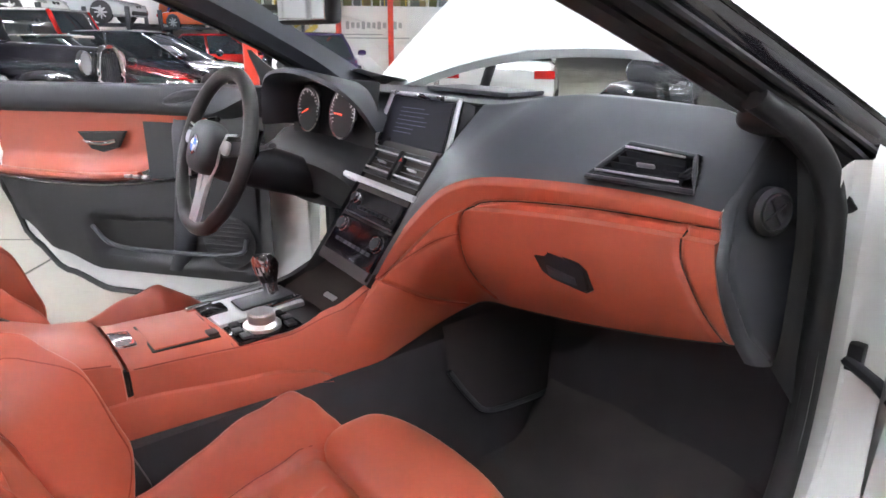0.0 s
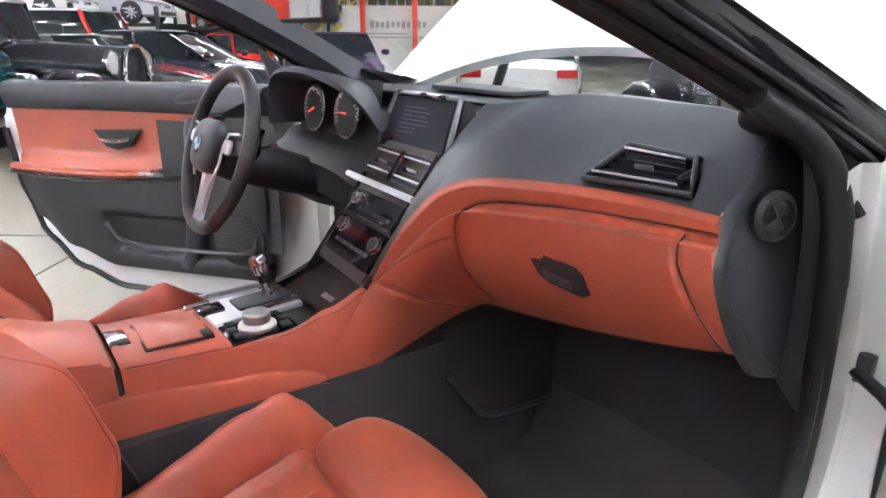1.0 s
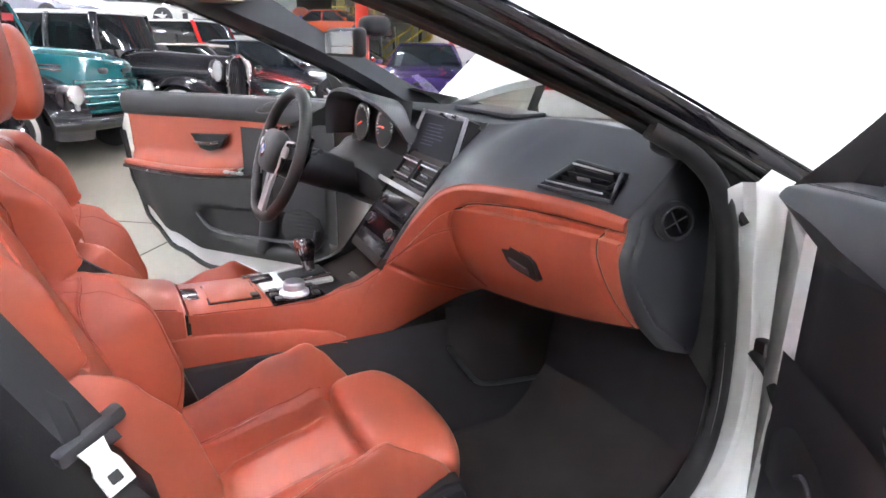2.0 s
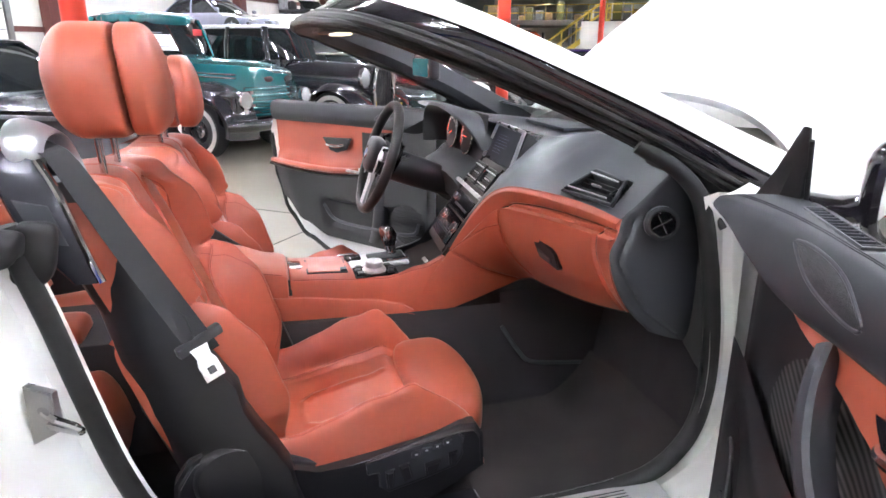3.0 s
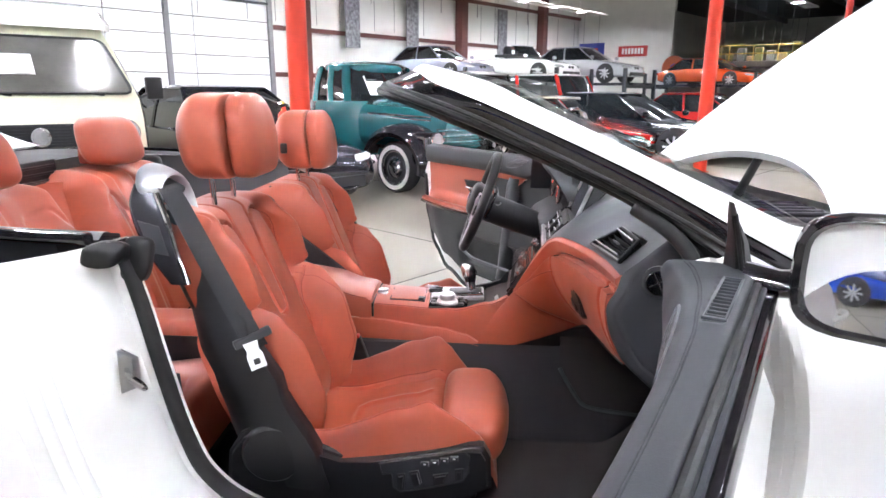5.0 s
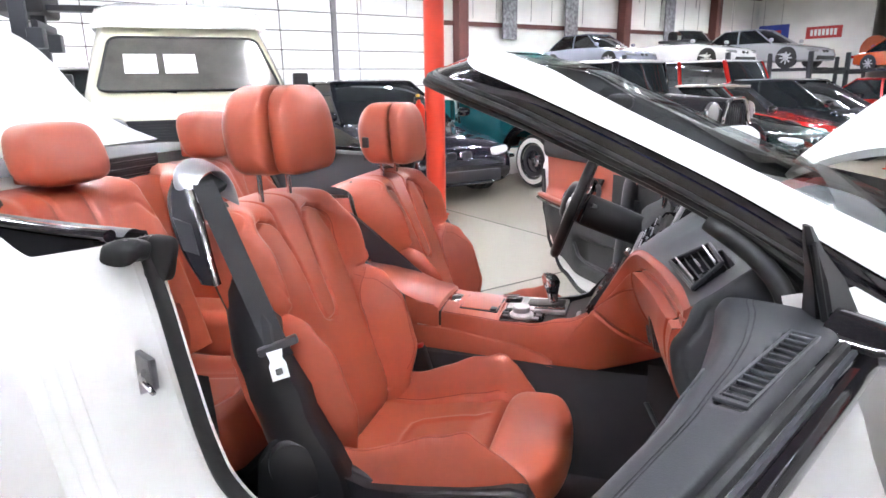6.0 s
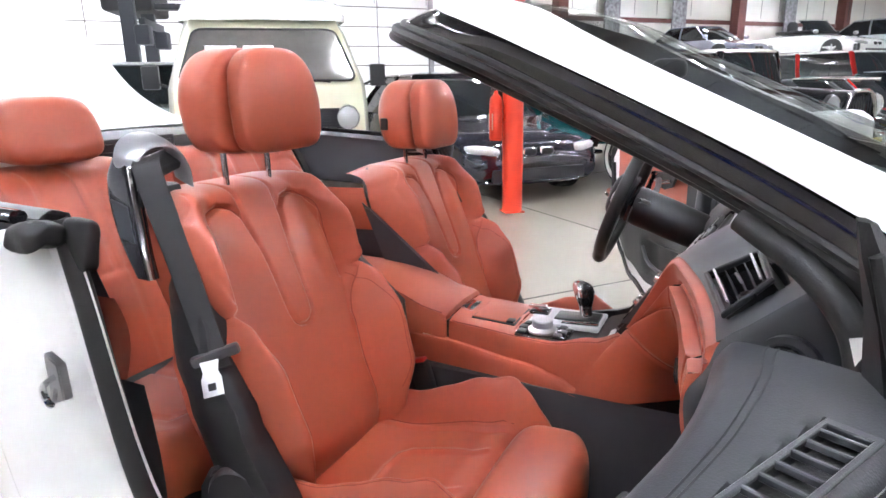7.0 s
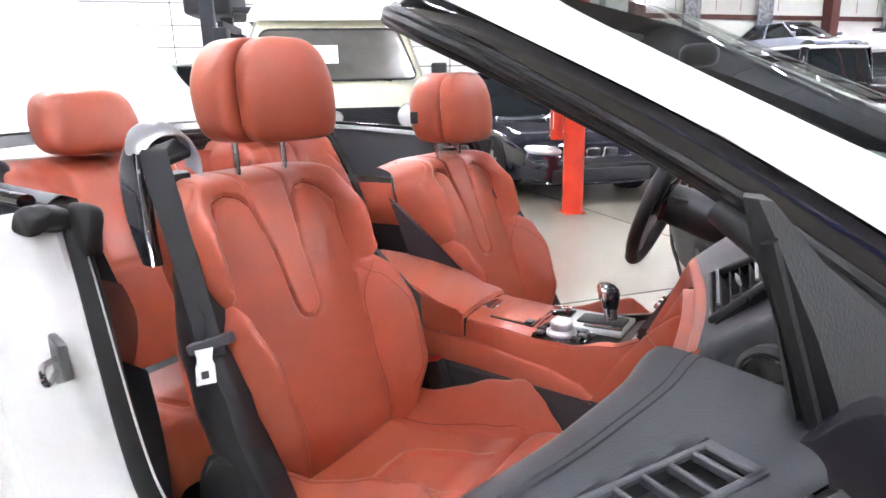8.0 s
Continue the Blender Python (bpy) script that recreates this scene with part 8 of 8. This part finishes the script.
TEAL = paint("teal_paint", (0.010, 0.095, 0.105))
BLK = paint("black_gloss_paint", (0.009, 0.008, 0.012))
tk = pickup((-6.96, -0.02), TURN_IN, TEAL, BLK, "pickup_truck", "teal and black vintage pickup with whitewall tyres")
sheet(tk, (0.26, -0.92, 1.38), (-1, 0, 0), (0, -0.35, 0.6), 0.34, 0.30, 2)
bm = BM()
box(bm, (-0.36, -0.93, 1.48), (0.16, 0.006, 0.08), 0, 1, None)
part("red_tag", bm, RED_SIGN, tk)


# ----- black vintage car
def vintage(at, turn, mat, name, label, roof_mat=None, tall=1.75):
    c = thing(name, label, "vintage car", (at[0], at[1], 0), turn, "parked cars")
    r = 0.36
    bm = BM()
    rings = []
    for y, w, z0, z1 in ((0.42, 0.27, 0.45, 1.02), (0.40, 0.30, 0.42, 1.06), (-0.3, 0.37, 0.45, 1.10), (-0.95, 0.46, 0.45, 1.14)):
        rings.append([Vector((w * math.copysign(abs(math.cos(a)) ** 0.6, math.cos(a)), y, (z0 + z1) / 2 + (z1 - z0) / 2 * math.copysign(abs(math.sin(a)) ** 0.6, math.sin(a)))) for a in [2 * math.pi * k / 24 for k in range(24)]])
    loft(bm, rings)
    part("engine_hood", bm, mat, c)
    bm = BM()
    tube(bm, spline([(-0.26, 0.43, 0.46), (-0.28, 0.44, 0.8), (-0.18, 0.44, 1.03), (0, 0.44, 1.07), (0.18, 0.44, 1.03), (0.28, 0.44, 0.8), (0.26, 0.43, 0.46)], 6), 0.025, 8)
    part("radiator_shell", bm, CHROME, c)
    bm = BM()
    for k in range(9):
        tube(bm, [(-0.2 + k * 0.05, 0.435, 0.48), (-0.2 + k * 0.05, 0.435, 1.0)], 0.007, 5)
    part("radiator_slats", bm, DARKSTEEL, c)
    for s in (1, -1):
        round_lamp(c, (s * 0.40, 0.36, 0.89), (0, 1, 0), 0.125)
        bm = BM()
        rings = []
        for k in range(21):
            a = math.pi * (0.0 + 1.1 * k / 20)
            y, z = 0.52 * math.cos(a), r + 0.45 * math.sin(a)
            if k > 15:
                y, z = -0.50 - 0.12 * (k - 15), r + 0.12 - 0.03 * (k - 15)
            n = Vector((0, math.cos(a), math.sin(a)))
            base = Vector((0, y, z))
            rings.append([Vector((s * 0.40, 0, 0)) + base, Vector((s * 0.62, 0, 0)) + base + n * 0.03, Vector((s * 0.76, 0, 0)) + base, Vector((s * 0.82, 0, 0)) + base - n * 0.07])
        loft(bm, rings, closed=False, caps=False)
        part("front_fender", bm, mat, c)
        bm = BM()
        rings = []
        for k in range(17):
            a = math.pi * k / 16
            base = Vector((0, -2.75 + 0.52 * math.cos(a), r + 0.45 * math.sin(a)))
            n = Vector((0, math.cos(a), math.sin(a)))
            rings.append([Vector((s * 0.5, 0, 0)) + base, Vector((s * 0.74, 0, 0)) + base + n * 0.02, Vector((s * 0.82, 0, 0)) + base - n * 0.06])
        loft(bm, rings, closed=False, caps=False)
        part("rear_fender", bm, mat, c)
        add_wheel(c, s * 0.74, 0, r, 0.16, CHROME, True)
        add_wheel(c, s * 0.74, -2.75, r, 0.16, CHROME, True)
        bm = BM()
        box(bm, (s * 0.70, -1.4, 0.35), (0.24, 1.75, 0.05), 0.015)
        part("running_board", bm, mat, c)
    bm = BM()
    tube(bm, spline([(-0.80, 0.50, 0.42), (-0.5, 0.60, 0.42), (0, 0.62, 0.42), (0.5, 0.60, 0.42), (0.80, 0.50, 0.42)], 5), 0.02, 8, ry=0.045)
    part("bumper", bm, CHROME, c)
    bm = BM()
    box(bm, (0.0, 0.64, 0.46), (0.32, 0.012, 0.16), 0.004, 1)
    part("number_plate", bm, YELLOW, c)
    bm = BM()
    loft(bm, [[Vector((w * math.copysign(abs(math.cos(a)) ** 0.5, math.cos(a)), -1.85 + d * math.copysign(abs(math.sin(a)) ** 0.6, math.sin(a)), z)) for a in [2 * math.pi * k / 28 for k in range(28)]] for z, w, d in ((0.42, 0.60, 0.90), (0.8, 0.64, 0.95), (1.14, 0.63, 0.94))])
    part("cab_body", bm, mat, c)
    cabin(c, mat, -2.75, -0.92, -2.55, -1.10, 1.13, tall, 0.62, 0.55, pillar=0.05, roof_mat=roof_mat)
    return c


vintage((-7.85, 1.62), TURN_IN, BLK, "vintage_car", "black vintage saloon with chrome headlamps and whitewalls", paint("white_top", (0.72, 0.72, 0.70)), 1.62)
GREEN = paint("dark_green_paint", (0.006, 0.020, 0.018))
modern("green_roadster", "small dark green roadster with round lamps", (-8.55, 3.2), TURN_IN + 4, GREEN, 3.7, 1.66, 1.2, "open", lamp_round=False)
REDP = paint("red_paint", (0.42, 0.015, 0.012))
WHT = paint("white_car_paint", (0.74, 0.74, 0.73))
modern("red_off_roader", "red off-road car with a white roof", (-14.0, 4.2), TURN_IN, REDP, 4.2, 1.8, 1.75, "suv", roof_mat=WHT)
modern("red_roadster", "red and cream hardtop roadster", (-10.4, 3.95), TURN_IN, REDP, 3.9, 1.66, 1.22, roof_mat=paint("cream_top", (0.55, 0.48, 0.40)))
modern("yellow_car", "small yellow off-road car", (-18.0, 4.4), TURN_IN, paint("yellow_paint", (0.60, 0.50, 0.02)), 3.6, 1.6, 1.6, "suv")
PURPLE = paint("purple_paint", (0.052, 0.024, 0.13))
modern("purple_coupe", "purple muscle coupe with a black roofline", (-10.35, 6.15), fwd_turn(0.80, -0.45), PURPLE, 4.9, 1.9, 1.32)
modern("dark_saloon", "dark saloon car beside the purple coupe", (-10.3, 5.4), TURN_IN, paint("slate_paint", (0.012, 0.017, 0.024)), 4.6, 1.8, 1.3)
bl = vintage((-2.1, 5.6), fwd_turn(-0.80, 0.6), BLK, "black_classic", "black classic car with a white-walled tyre", None, 1.6)

modern("fifties_car", "white and red fifties car with round tail lamps", (-9.3, 10.0), fwd_turn(-0.72, 0.69), WHT, 4.9, 1.9, 1.45, band=True, lamp_round=True)
# upper row on lifting platforms, lower row beneath
GREYBLUE = paint("grey_blue_paint", (0.24, 0.25, 0.31))
def deck(a, b, w):
    p = thing("car_lift", "dark steel parking lift with four posts", "car lift", group="car lifts")
    p.matrix_basis = HALL @ pose(a, b, 0)
    for s in (-1, 1):
        bm = BM()
        box(bm, (s * 0.62, -2.2, 1.575), (0.5, 5.0, 0.09), 0.01)
        part("runway", bm, DARKSTEEL, p)
        for y in (0.15, -4.5):
            bm = BM()
            box(bm, (s * w / 2, y, 1.05), (0.12, 0.12, 2.1), 0.01)
            part("lift_post", bm, DARKSTEEL, p)
    for y in (0.1, -4.5):
        bm = BM()
        box(bm, (0, y, 1.50), (w, 0.1, 0.14), 0.01)
        part("cross_beam", bm, DARKSTEEL, p)
    return p


def hall_car(fn_name, a, b, z, label, mat, **k):
    p = hall(a, b)
    return modern(fn_name, label, (p.x, p.y), TURN_IN, mat, z=z, **k)


g_at = HALL.inverted() @ Vector((-21.6, 0.75, 0))
w_at = HALL.inverted() @ Vector((-21.5, 3.85, 0))
s_at = HALL.inverted() @ Vector((-22.2, 6.3, 0))
for q, nm, lab, mt, kd in ((g_at, "grey_coupe", "grey-blue sports coupe parked on a raised lift", GREYBLUE, "coupe"), (w_at, "white_convertible", "white eighties convertible parked on a raised lift", WHT, "open"), (s_at, "silver_coupe", "silver coupe with a dark cabin on a raised lift", paint("silver_paint", (0.45, 0.46, 0.48)), "coupe")):
    deck(q.x, q.y, 2.4)
    hall_car(nm, q.x, q.y, 1.62, lab, mt, L=4.4, W=1.76, H=1.32, kind=kd)
hall_car("low_white_car", w_at.x - 0.3, w_at.y + 0.8, 0, "white car under the lift", WHT, L=4.4, W=1.7, H=1.35)
hall_car("low_grey_car", g_at.x, g_at.y + 0.2, 0, "grey car under the lift", paint("dull_grey_paint", (0.2, 0.2, 0.21)), L=4.4, W=1.7, H=1.35)
hall_car("low_black_car", s_at.x, s_at.y, 0, "black car under the lift", BLK, L=4.4, W=1.7, H=1.35)

# ----- camper van
def camper(at, turn):
    c = thing("camper_van", "pale yellow camper van with a white pop-up roof", "van", (at[0], at[1], 0), turn, "parked cars")
    CREAM = paint("pale_yellow_paint", (0.72, 0.70, 0.53), 0.3)
    bm = BM()
    rings = []
    for z, w, yf in ((0.30, 0.84, -0.06), (0.36, 0.90, 0.0), (0.62, 0.92, 0.0), (0.98, 0.92, -0.04), (1.14, 0.915, -0.10)):
        rings.append([Vector((x * w, y + (yf if y > -2 else 0), z)) for x, y in ((1, -4.5), (1, -0.25), (0.93, -0.07), (0.7, 0.0), (-0.7, 0.0), (-0.93, -0.07), (-1, -0.25), (-1, -4.5))])
    for z, w, yf in ((1.66, 0.80, -0.52), (1.80, 0.76, -0.66)):
        rings.append([Vector((x * w, y + (yf if y > -2 else 0), z)) for x, y in ((1, -4.45), (1, -0.25), (0.93, -0.07), (0.7, 0.0), (-0.7, 0.0), (-0.93, -0.07), (-1, -0.25), (-1, -4.45))])
    loft(bm, rings)
    part("body", bm, CREAM, c)
    bm = BM()
    a = [Vector((-0.80, -0.125, 1.18)), Vector((0.80, -0.125, 1.18)), Vector((0.66, -0.56, 1.70)), Vector((-0.66, -0.56, 1.70))]
    n = (a[1] - a[0]).cross(a[3] - a[0]).normalized()
    n = n if n.y > 0 else -n
    corners = []
    for k in range(4):
        p, q, r_ = a[k], a[k - 1], a[(k + 1) % 4]
        e, f = p + (q - p).normalized() * 0.11, p + (r_ - p).normalized() * 0.11
        corners += [e.lerp(p, 2 * h - h * h if h < 1 else 1).lerp(f, h * h) for h in (0, 0.25, 0.5, 0.75, 1.0)]
    plate(bm, [p + n * 0.004 for p in corners], n * 0.006, 0.002)
    part("windscreen", bm, M("van_glass", (0.085, 0.082, 0.074), 0.10, coat=0.4, var=0.5, scale=2.2), c, "grey van windscreen")
    bm = BM()
    tube(bm, [p + n * 0.01 for p in corners], 0.014, 6, closed=True)
    part("windscreen_rubber", bm, SOFT, c)
    for x in (0.42, 0.08):
        sheet(c, Vector((x, -0.125, 1.18)) + Vector((0, -0.41, 0.49)) * 0.52 + n * 0.014, (-1, 0, 0), (0, -0.41, 0.49), 0.28, 0.24, int(x * 10))
    for s in (1, -1):
        bm = BM()
        plate(bm, [(s * 0.905, -0.62, 1.17), (s * 0.905, -1.5, 1.17), (s * 0.80, -1.5, 1.62), (s * 0.80, -0.86, 1.62)], (s * 0.02, 0, 0.004), 0.004)
        part("side_window", bm, CARGLASS, c)
        round_lamp(c, (s * 0.68, 0.004, 0.865), (0, 1, 0), 0.10)
        bm = BM()
        box(bm, (s * 1.06, -0.42, 1.24), (0.15, 0.08, 0.22), 0.02, 2)
        part("wing_mirror", bm, BLACK, c)
        bm = BM()
        tube(bm, [(s * 0.89, -0.35, 1.14), (s * 1.0, -0.40, 1.18)], 0.012, 6)
        part("mirror_arm", bm, BLACK, c)
        bm = BM()
        tube(bm, [(s * 0.35 - 0.2, -0.115, 1.17), (s * 0.35 + 0.16, -0.165, 1.225)], 0.010, 6)
        part("wiper", bm, BLACK, c)
        for y in (-0.95, -3.5):
            add_wheel(c, s * 0.86, y, 0.33, 0.2, SILVER)
    bm = BM()
    box(bm, (0, 0.0, 0.85), (1.42, 0.02, 0.20), 0.006, 1)
    gr = part("grille", bm, BLACK, c, "black slatted van grille")
    for k in range(8):
        bm = BM()
        box(bm, (0, 0.014, 0.765 + k * 0.024), (1.38, 0.012, 0.008))
        part("slat", bm, DARKSTEEL, gr)
    bm = BM()
    lathe(bm, (0, 0.014, 0.85), (0, 1, 0), [(0.075, 0), (0.075, 0.012), (0.062, 0.014), (0.06, 0.008)], 28)
    part("round_emblem", bm, CHROME, gr, "round chrome emblem")
    bm = BM()
    box(bm, (0, 0.03, 0.46), (1.8, 0.14, 0.12), 0.03, 2)
    part("bumper", bm, BLACK, c)
    bm = BM()
    rings = []
    for z, w, y1, y0 in ((1.80, 0.80, -0.58, -4.3), (1.86, 0.81, -0.60, -4.3), (2.0, 0.76, -0.72, -4.2), (2.06, 0.66, -0.86, -4.1)):
        rings.append([Vector((x, y, z)) for x, y in ((w, y0), (w, y1 - 0.2), (w * 0.85, y1), (-w * 0.85, y1), (-w, y1 - 0.2), (-w, y0))])
    loft(bm, rings)
    part("pop_up_roof", bm, WHT, c, "white fibreglass pop-up roof")
    for k in range(9):
        bm = BM()
        box(bm, (0, 0, 0), (0.075, 0.085 if k % 3 else 0.10, 0.003), 0.001, 1)
        bmesh.ops.transform(bm, matrix=pose(0.62 - k * 0.115, -0.665, 1.925, 90 - 40, 0, 180), verts=bm.verts)
        part("lettering_bar", bm, INK, c)
    for o in c.children_recursive:
        for v in o.data.vertices:
            v.co.z = v.co.z * 1.08 if v.co.z < 1.18 else 1.274 + (v.co.z - 1.18) * 0.94
    return c


camper((-3.29, -3.12), fwd_turn(0.74, 0.67))

# ---------- the far end of the hall: partition, stairs, gallery, second post, hoist
red_post((-9.05, 4.35), 0.11, WALL_H)
DARKWALL = M("dark_far_wall", (0.05, 0.042, 0.038), 0.8, var=0.4, scale=0.8)
YEL = M("yellow_rail_paint", (0.62, 0.45, 0.06), 0.45)


def facing(x, y):
    """A pose at a place on the floor whose y axis looks at the convertible."""
    return pose(x, y, 0, 0, 0, fwd_turn(-x, -y))


part_wall = thing("partition", "white low partition wall with a printed sign", "partition")
part_wall.matrix_basis = facing(-17.2, 12.3)
bm = BM()
box(bm, (-1.2, 0, 1.1), (6.4, 0.12, 2.2), 0.01)
part("board", bm, WALLM, part_wall)
bm = BM()
SIGN_GREY = M("pale_grey_print", (0.34, 0.34, 0.34), 0.6)
for k in range(11):
    box(bm, (1.05 - k * 0.17, 0.066, 1.62), (0.11, 0.01, 0.17 if k % 3 else 0.24), 0.003, 1)
part("sign_bar", bm, SIGN_GREY, part_wall, "grey bars of the printed sign")
bm = BM()
bars(bm, (0.2, 0.068, 1.28), (-1, 0, 0), (0, 0, 1), 2.4, 0.22, 2, 0.35, 8)
part("small_print", bm, SIGN_GREY, part_wall)
for x in (1.3, -0.35, -2.9):
    p = facing(-17.2, 12.3) @ Vector((x, 0.5, 0))
    red_post((p.x, p.y), 0.09, WALL_H)

gal = thing("gallery", "dark storage gallery with crates and shelves above the hall", "gallery")
gal.matrix_basis = facing(-27.5, 17.0)
bm = BM()
box(bm, (0, 0, 2.55), (12, 3.0, 0.25), 0.02)
part("deck", bm, DARKWALL, gal)
for x in (-5.5, -1.8, 1.8, 5.5):
    bm = BM()
    box(bm, (x, 1.3, 1.27), (0.16, 0.16, 2.45), 0.01)
    part("column", bm, DARKSTEEL, gal)
bm = BM()
for z in (3.0, 3.35):
    tube(bm, [(-6, 1.45, z), (6, 1.45, z)], 0.025, 6)
part("rail", bm, YEL, gal, "yellow gallery rail")
for k in range(13):
    bm = BM()
    cyl(bm, (-6 + k, 1.45, 2.68), (-6 + k, 1.45, 3.35), 0.02, n=6)
    part("baluster", bm, YEL, gal)
crng = random.Random(4)
for k in range(26):
    x, h = -5.8 + k * 0.46, crng.uniform(0.25, 0.9)
    cr = thing("crate", "dusty storage crate on the gallery", "crate", group="crates on the gallery")
    cr.matrix_basis = gal.matrix_basis
    bm = BM()
    box(bm, (x, crng.uniform(-0.6, 0.9), 2.68 + h / 2), (crng.uniform(0.3, 0.44), 0.4, h), 0.02, 1)
    part("box", bm, (M("crate_olive", (0.16, 0.15, 0.05), 0.8), M("crate_tan", (0.30, 0.22, 0.10), 0.8), M("crate_grey", (0.14, 0.14, 0.14), 0.7))[k % 3] if k < 3 else bpy.data.materials[("crate_olive", "crate_tan", "crate_grey")[k % 3]], cr)
st_m = facing(-25.0, 13.6)
stairs = thing("stairs", "yellow steel stairs up to the gallery", "stairs")
stairs.matrix_basis = st_m
for k in range(13):
    bm = BM()
    box(bm, (1.6 - k * 0.26, 0, 0.2 + k * 0.185), (0.28, 0.9, 0.04), 0.005, 1)
    part("tread", bm, DARKSTEEL, stairs)
for y in (-0.45, 0.45):
    bm = BM()
    tube(bm, [(1.75, y, 0.1), (-1.65, y, 2.52)], 0.02, 6, ry=0.11)
    part("stringer", bm, YEL, stairs)
    for dz in (0.55, 1.0):
        bm = BM()
        tube(bm, [(1.75, y, 0.1 + dz), (-1.65, y, 2.52 + dz)], 0.03, 6)
        part("handrail", bm, YEL, stairs)
    for k in range(6):
        bm = BM()
        x = 1.6 - k * 0.62
        cyl(bm, (x, y, 0.2 + k * 0.44), (x, y, 1.2 + k * 0.44), 0.02, n=6)
        part("baluster", bm, YEL, stairs)

# round sign on the white wall and an orange car on its lift
rs_ = thing("round_sign", "round orange sign on the wall", "sign")
rs_.matrix_basis = HALL
bm = BM()
lathe(bm, (20.9, 6.2, 2.55), (-0.7, 1, 0), [(0.75, 0), (0.75, 0.06), (0.68, 0.07), (0.0, 0.07)], 36)
part("disc", bm, M("orange_sign_paint", (0.50, 0.10, 0.03), 0.5), rs_)
bm = BM()
lathe(bm, (20.86, 6.26, 2.55), (-0.7, 1, 0), [(0.3, 0), (0.3, 0.02), (0.0, 0.02)], 24)
part("emblem", bm, BLUE_SIGN, rs_)
OR = paint("orange_car_paint", (0.60, 0.075, 0.015))
p = Vector((-26.0, 12.3, 0))
o_at = HALL.inverted() @ p
deck(o_at.x, o_at.y, 2.4)
modern("orange_coupe", "orange muscle coupe parked on a raised lift", (p.x, p.y), fwd_turn(0.81, 0.58), OR, 4.7, 1.85, 1.28, z=1.50)
for x, y, c, lb in ((-12.6, 5.6, BLK, "black car in the back row"), (-14.6, 8.6, REDP, "red car under the lift")):
    modern("back_row_car", lb + " of parked cars", (x, y), TURN_IN, c, 4.5, 1.8, 1.3)

# two-post hoist with arms beside the camper
hs = thing("car_hoist", "dark blue steel car hoist beside the camper van", "car hoist")
hs.matrix_basis = pose(-6.0, -8.2, 0, 0, 0, 38)
for x in (-1.45, 0.0):
    bm = BM()
    box(bm, (x, 0, 1.5), (0.16, 0.22, 3.0), 0.02)
    part("post", bm, DARKSTEEL, hs)
    bm = BM()
    box(bm, (x, 0.2, 2.05), (0.34, 0.22, 0.30), 0.03)
    part("carriage", bm, DARKSTEEL, hs)
bm = BM()
box(bm, (-0.7, 0.2, 2.25), (1.5, 0.10, 0.12), 0.02)
box(bm, (-1.2, 0.8, 2.6), (0.3, 1.5, 0.10), 0.02)
part("arm", bm, DARKSTEEL, hs)
bm = BM()
box(bm, (-1.6, -0.2, 2.75), (1.6, 0.8, 0.5), 0.08, 3)
part("raised_load", bm, CABIN, hs)

# what the wing mirror shows: a blue coupe and a red truck behind the camera
modern("blue_coupe", "bright blue coupe across the aisle", (7.4, -1.0), fwd_turn(0.05, 1.0), paint("blue_paint", (0.02, 0.06, 0.35)), 4.4, 1.8, 1.3)
pickup((9.4, -1.6), fwd_turn(-0.85, -0.5), REDP, REDP, "red_pickup", "red vintage pickup across the aisle")

# fire extinguisher on the post
fe = thing("fire_extinguisher", "red fire extinguisher hanging on the red post", "fire extinguisher", (-4.42, -1.2, 0), fwd_turn(0.55, -0.83))
bm = BM()
lathe(bm, (0, 0.165, 0.70), (0, 0, 1), [(0.055, 0), (0.062, 0.02), (0.062, 0.36), (0.05, 0.40), (0.02, 0.43), (0.018, 0.46)], 24)
part("bottle", bm, RED_POST, fe)
bm = BM()
plate(bm, [(0.02, 0.228, 0.80), (-0.05, 0.206, 0.80), (-0.05, 0.206, 0.95), (0.02, 0.228, 0.95)], (0.001, 0.003, 0))
part("instruction_label", bm, PAPER, fe)
bm = BM()
box(bm, (0, 0.165, 1.17), (0.03, 0.09, 0.03), 0.006)
tube(bm, spline([(0.0, 0.19, 1.15), (0.07, 0.2, 1.12), (0.085, 0.19, 1.0), (0.07, 0.18, 0.86)], 6), 0.010, 8)
part("valve_hose", bm, BLACK, fe)
bm = BM()
box(bm, (0.06, 0.16, 1.14), (0.05, 0.03, 0.14), 0.01)
part("yellow_tag", bm, YEL, fe)
bm = BM()
box(bm, (0, 0.10, 0.95), (0.03, 0.03, 0.2), 0.004)
part("bracket", bm, DARKSTEEL, fe)


# ---------- what moves with the convertible becomes a part of it
def adopt(owner, kinds):
    for root in [o for o in scene.objects if o.parent is None and o.type == "EMPTY" and o.name.split(".")[0] in kinds]:
        kids = [o for o in root.children]
        deep = [o for k in kids for o in k.children_recursive]
        head = max((k for k in kids if k.type == "MESH" and k.matrix_basis == Matrix()), key=lambda k: len(k.data.polygons))
        name, tags = root.name, {k: root[k] for k in ("label", "group") if k in root}
        for o in kids:
            if o is not head:
                o.parent = head
        for o in deep:
            up = o.parent
            if up is not head and up in deep + kids:
                o.matrix_basis = up.matrix_basis @ o.matrix_basis
            o.parent = head
        base = root.matrix_basis.copy()
        bpy.data.objects.remove(root)
        head.name = name.split(".")[0]
        head.parent, head.matrix_basis = owner, base
        for k, v in tags.items():
            head[k] = v


adopt(car, ("front_seat", "rear_seat", "rear_console", "rear_belt_guide", "car_door", "door_check_strap", "dashboard", "centre_stack", "dash_screen", "centre_console", "instrument_cluster", "steering_wheel", "pedal"))
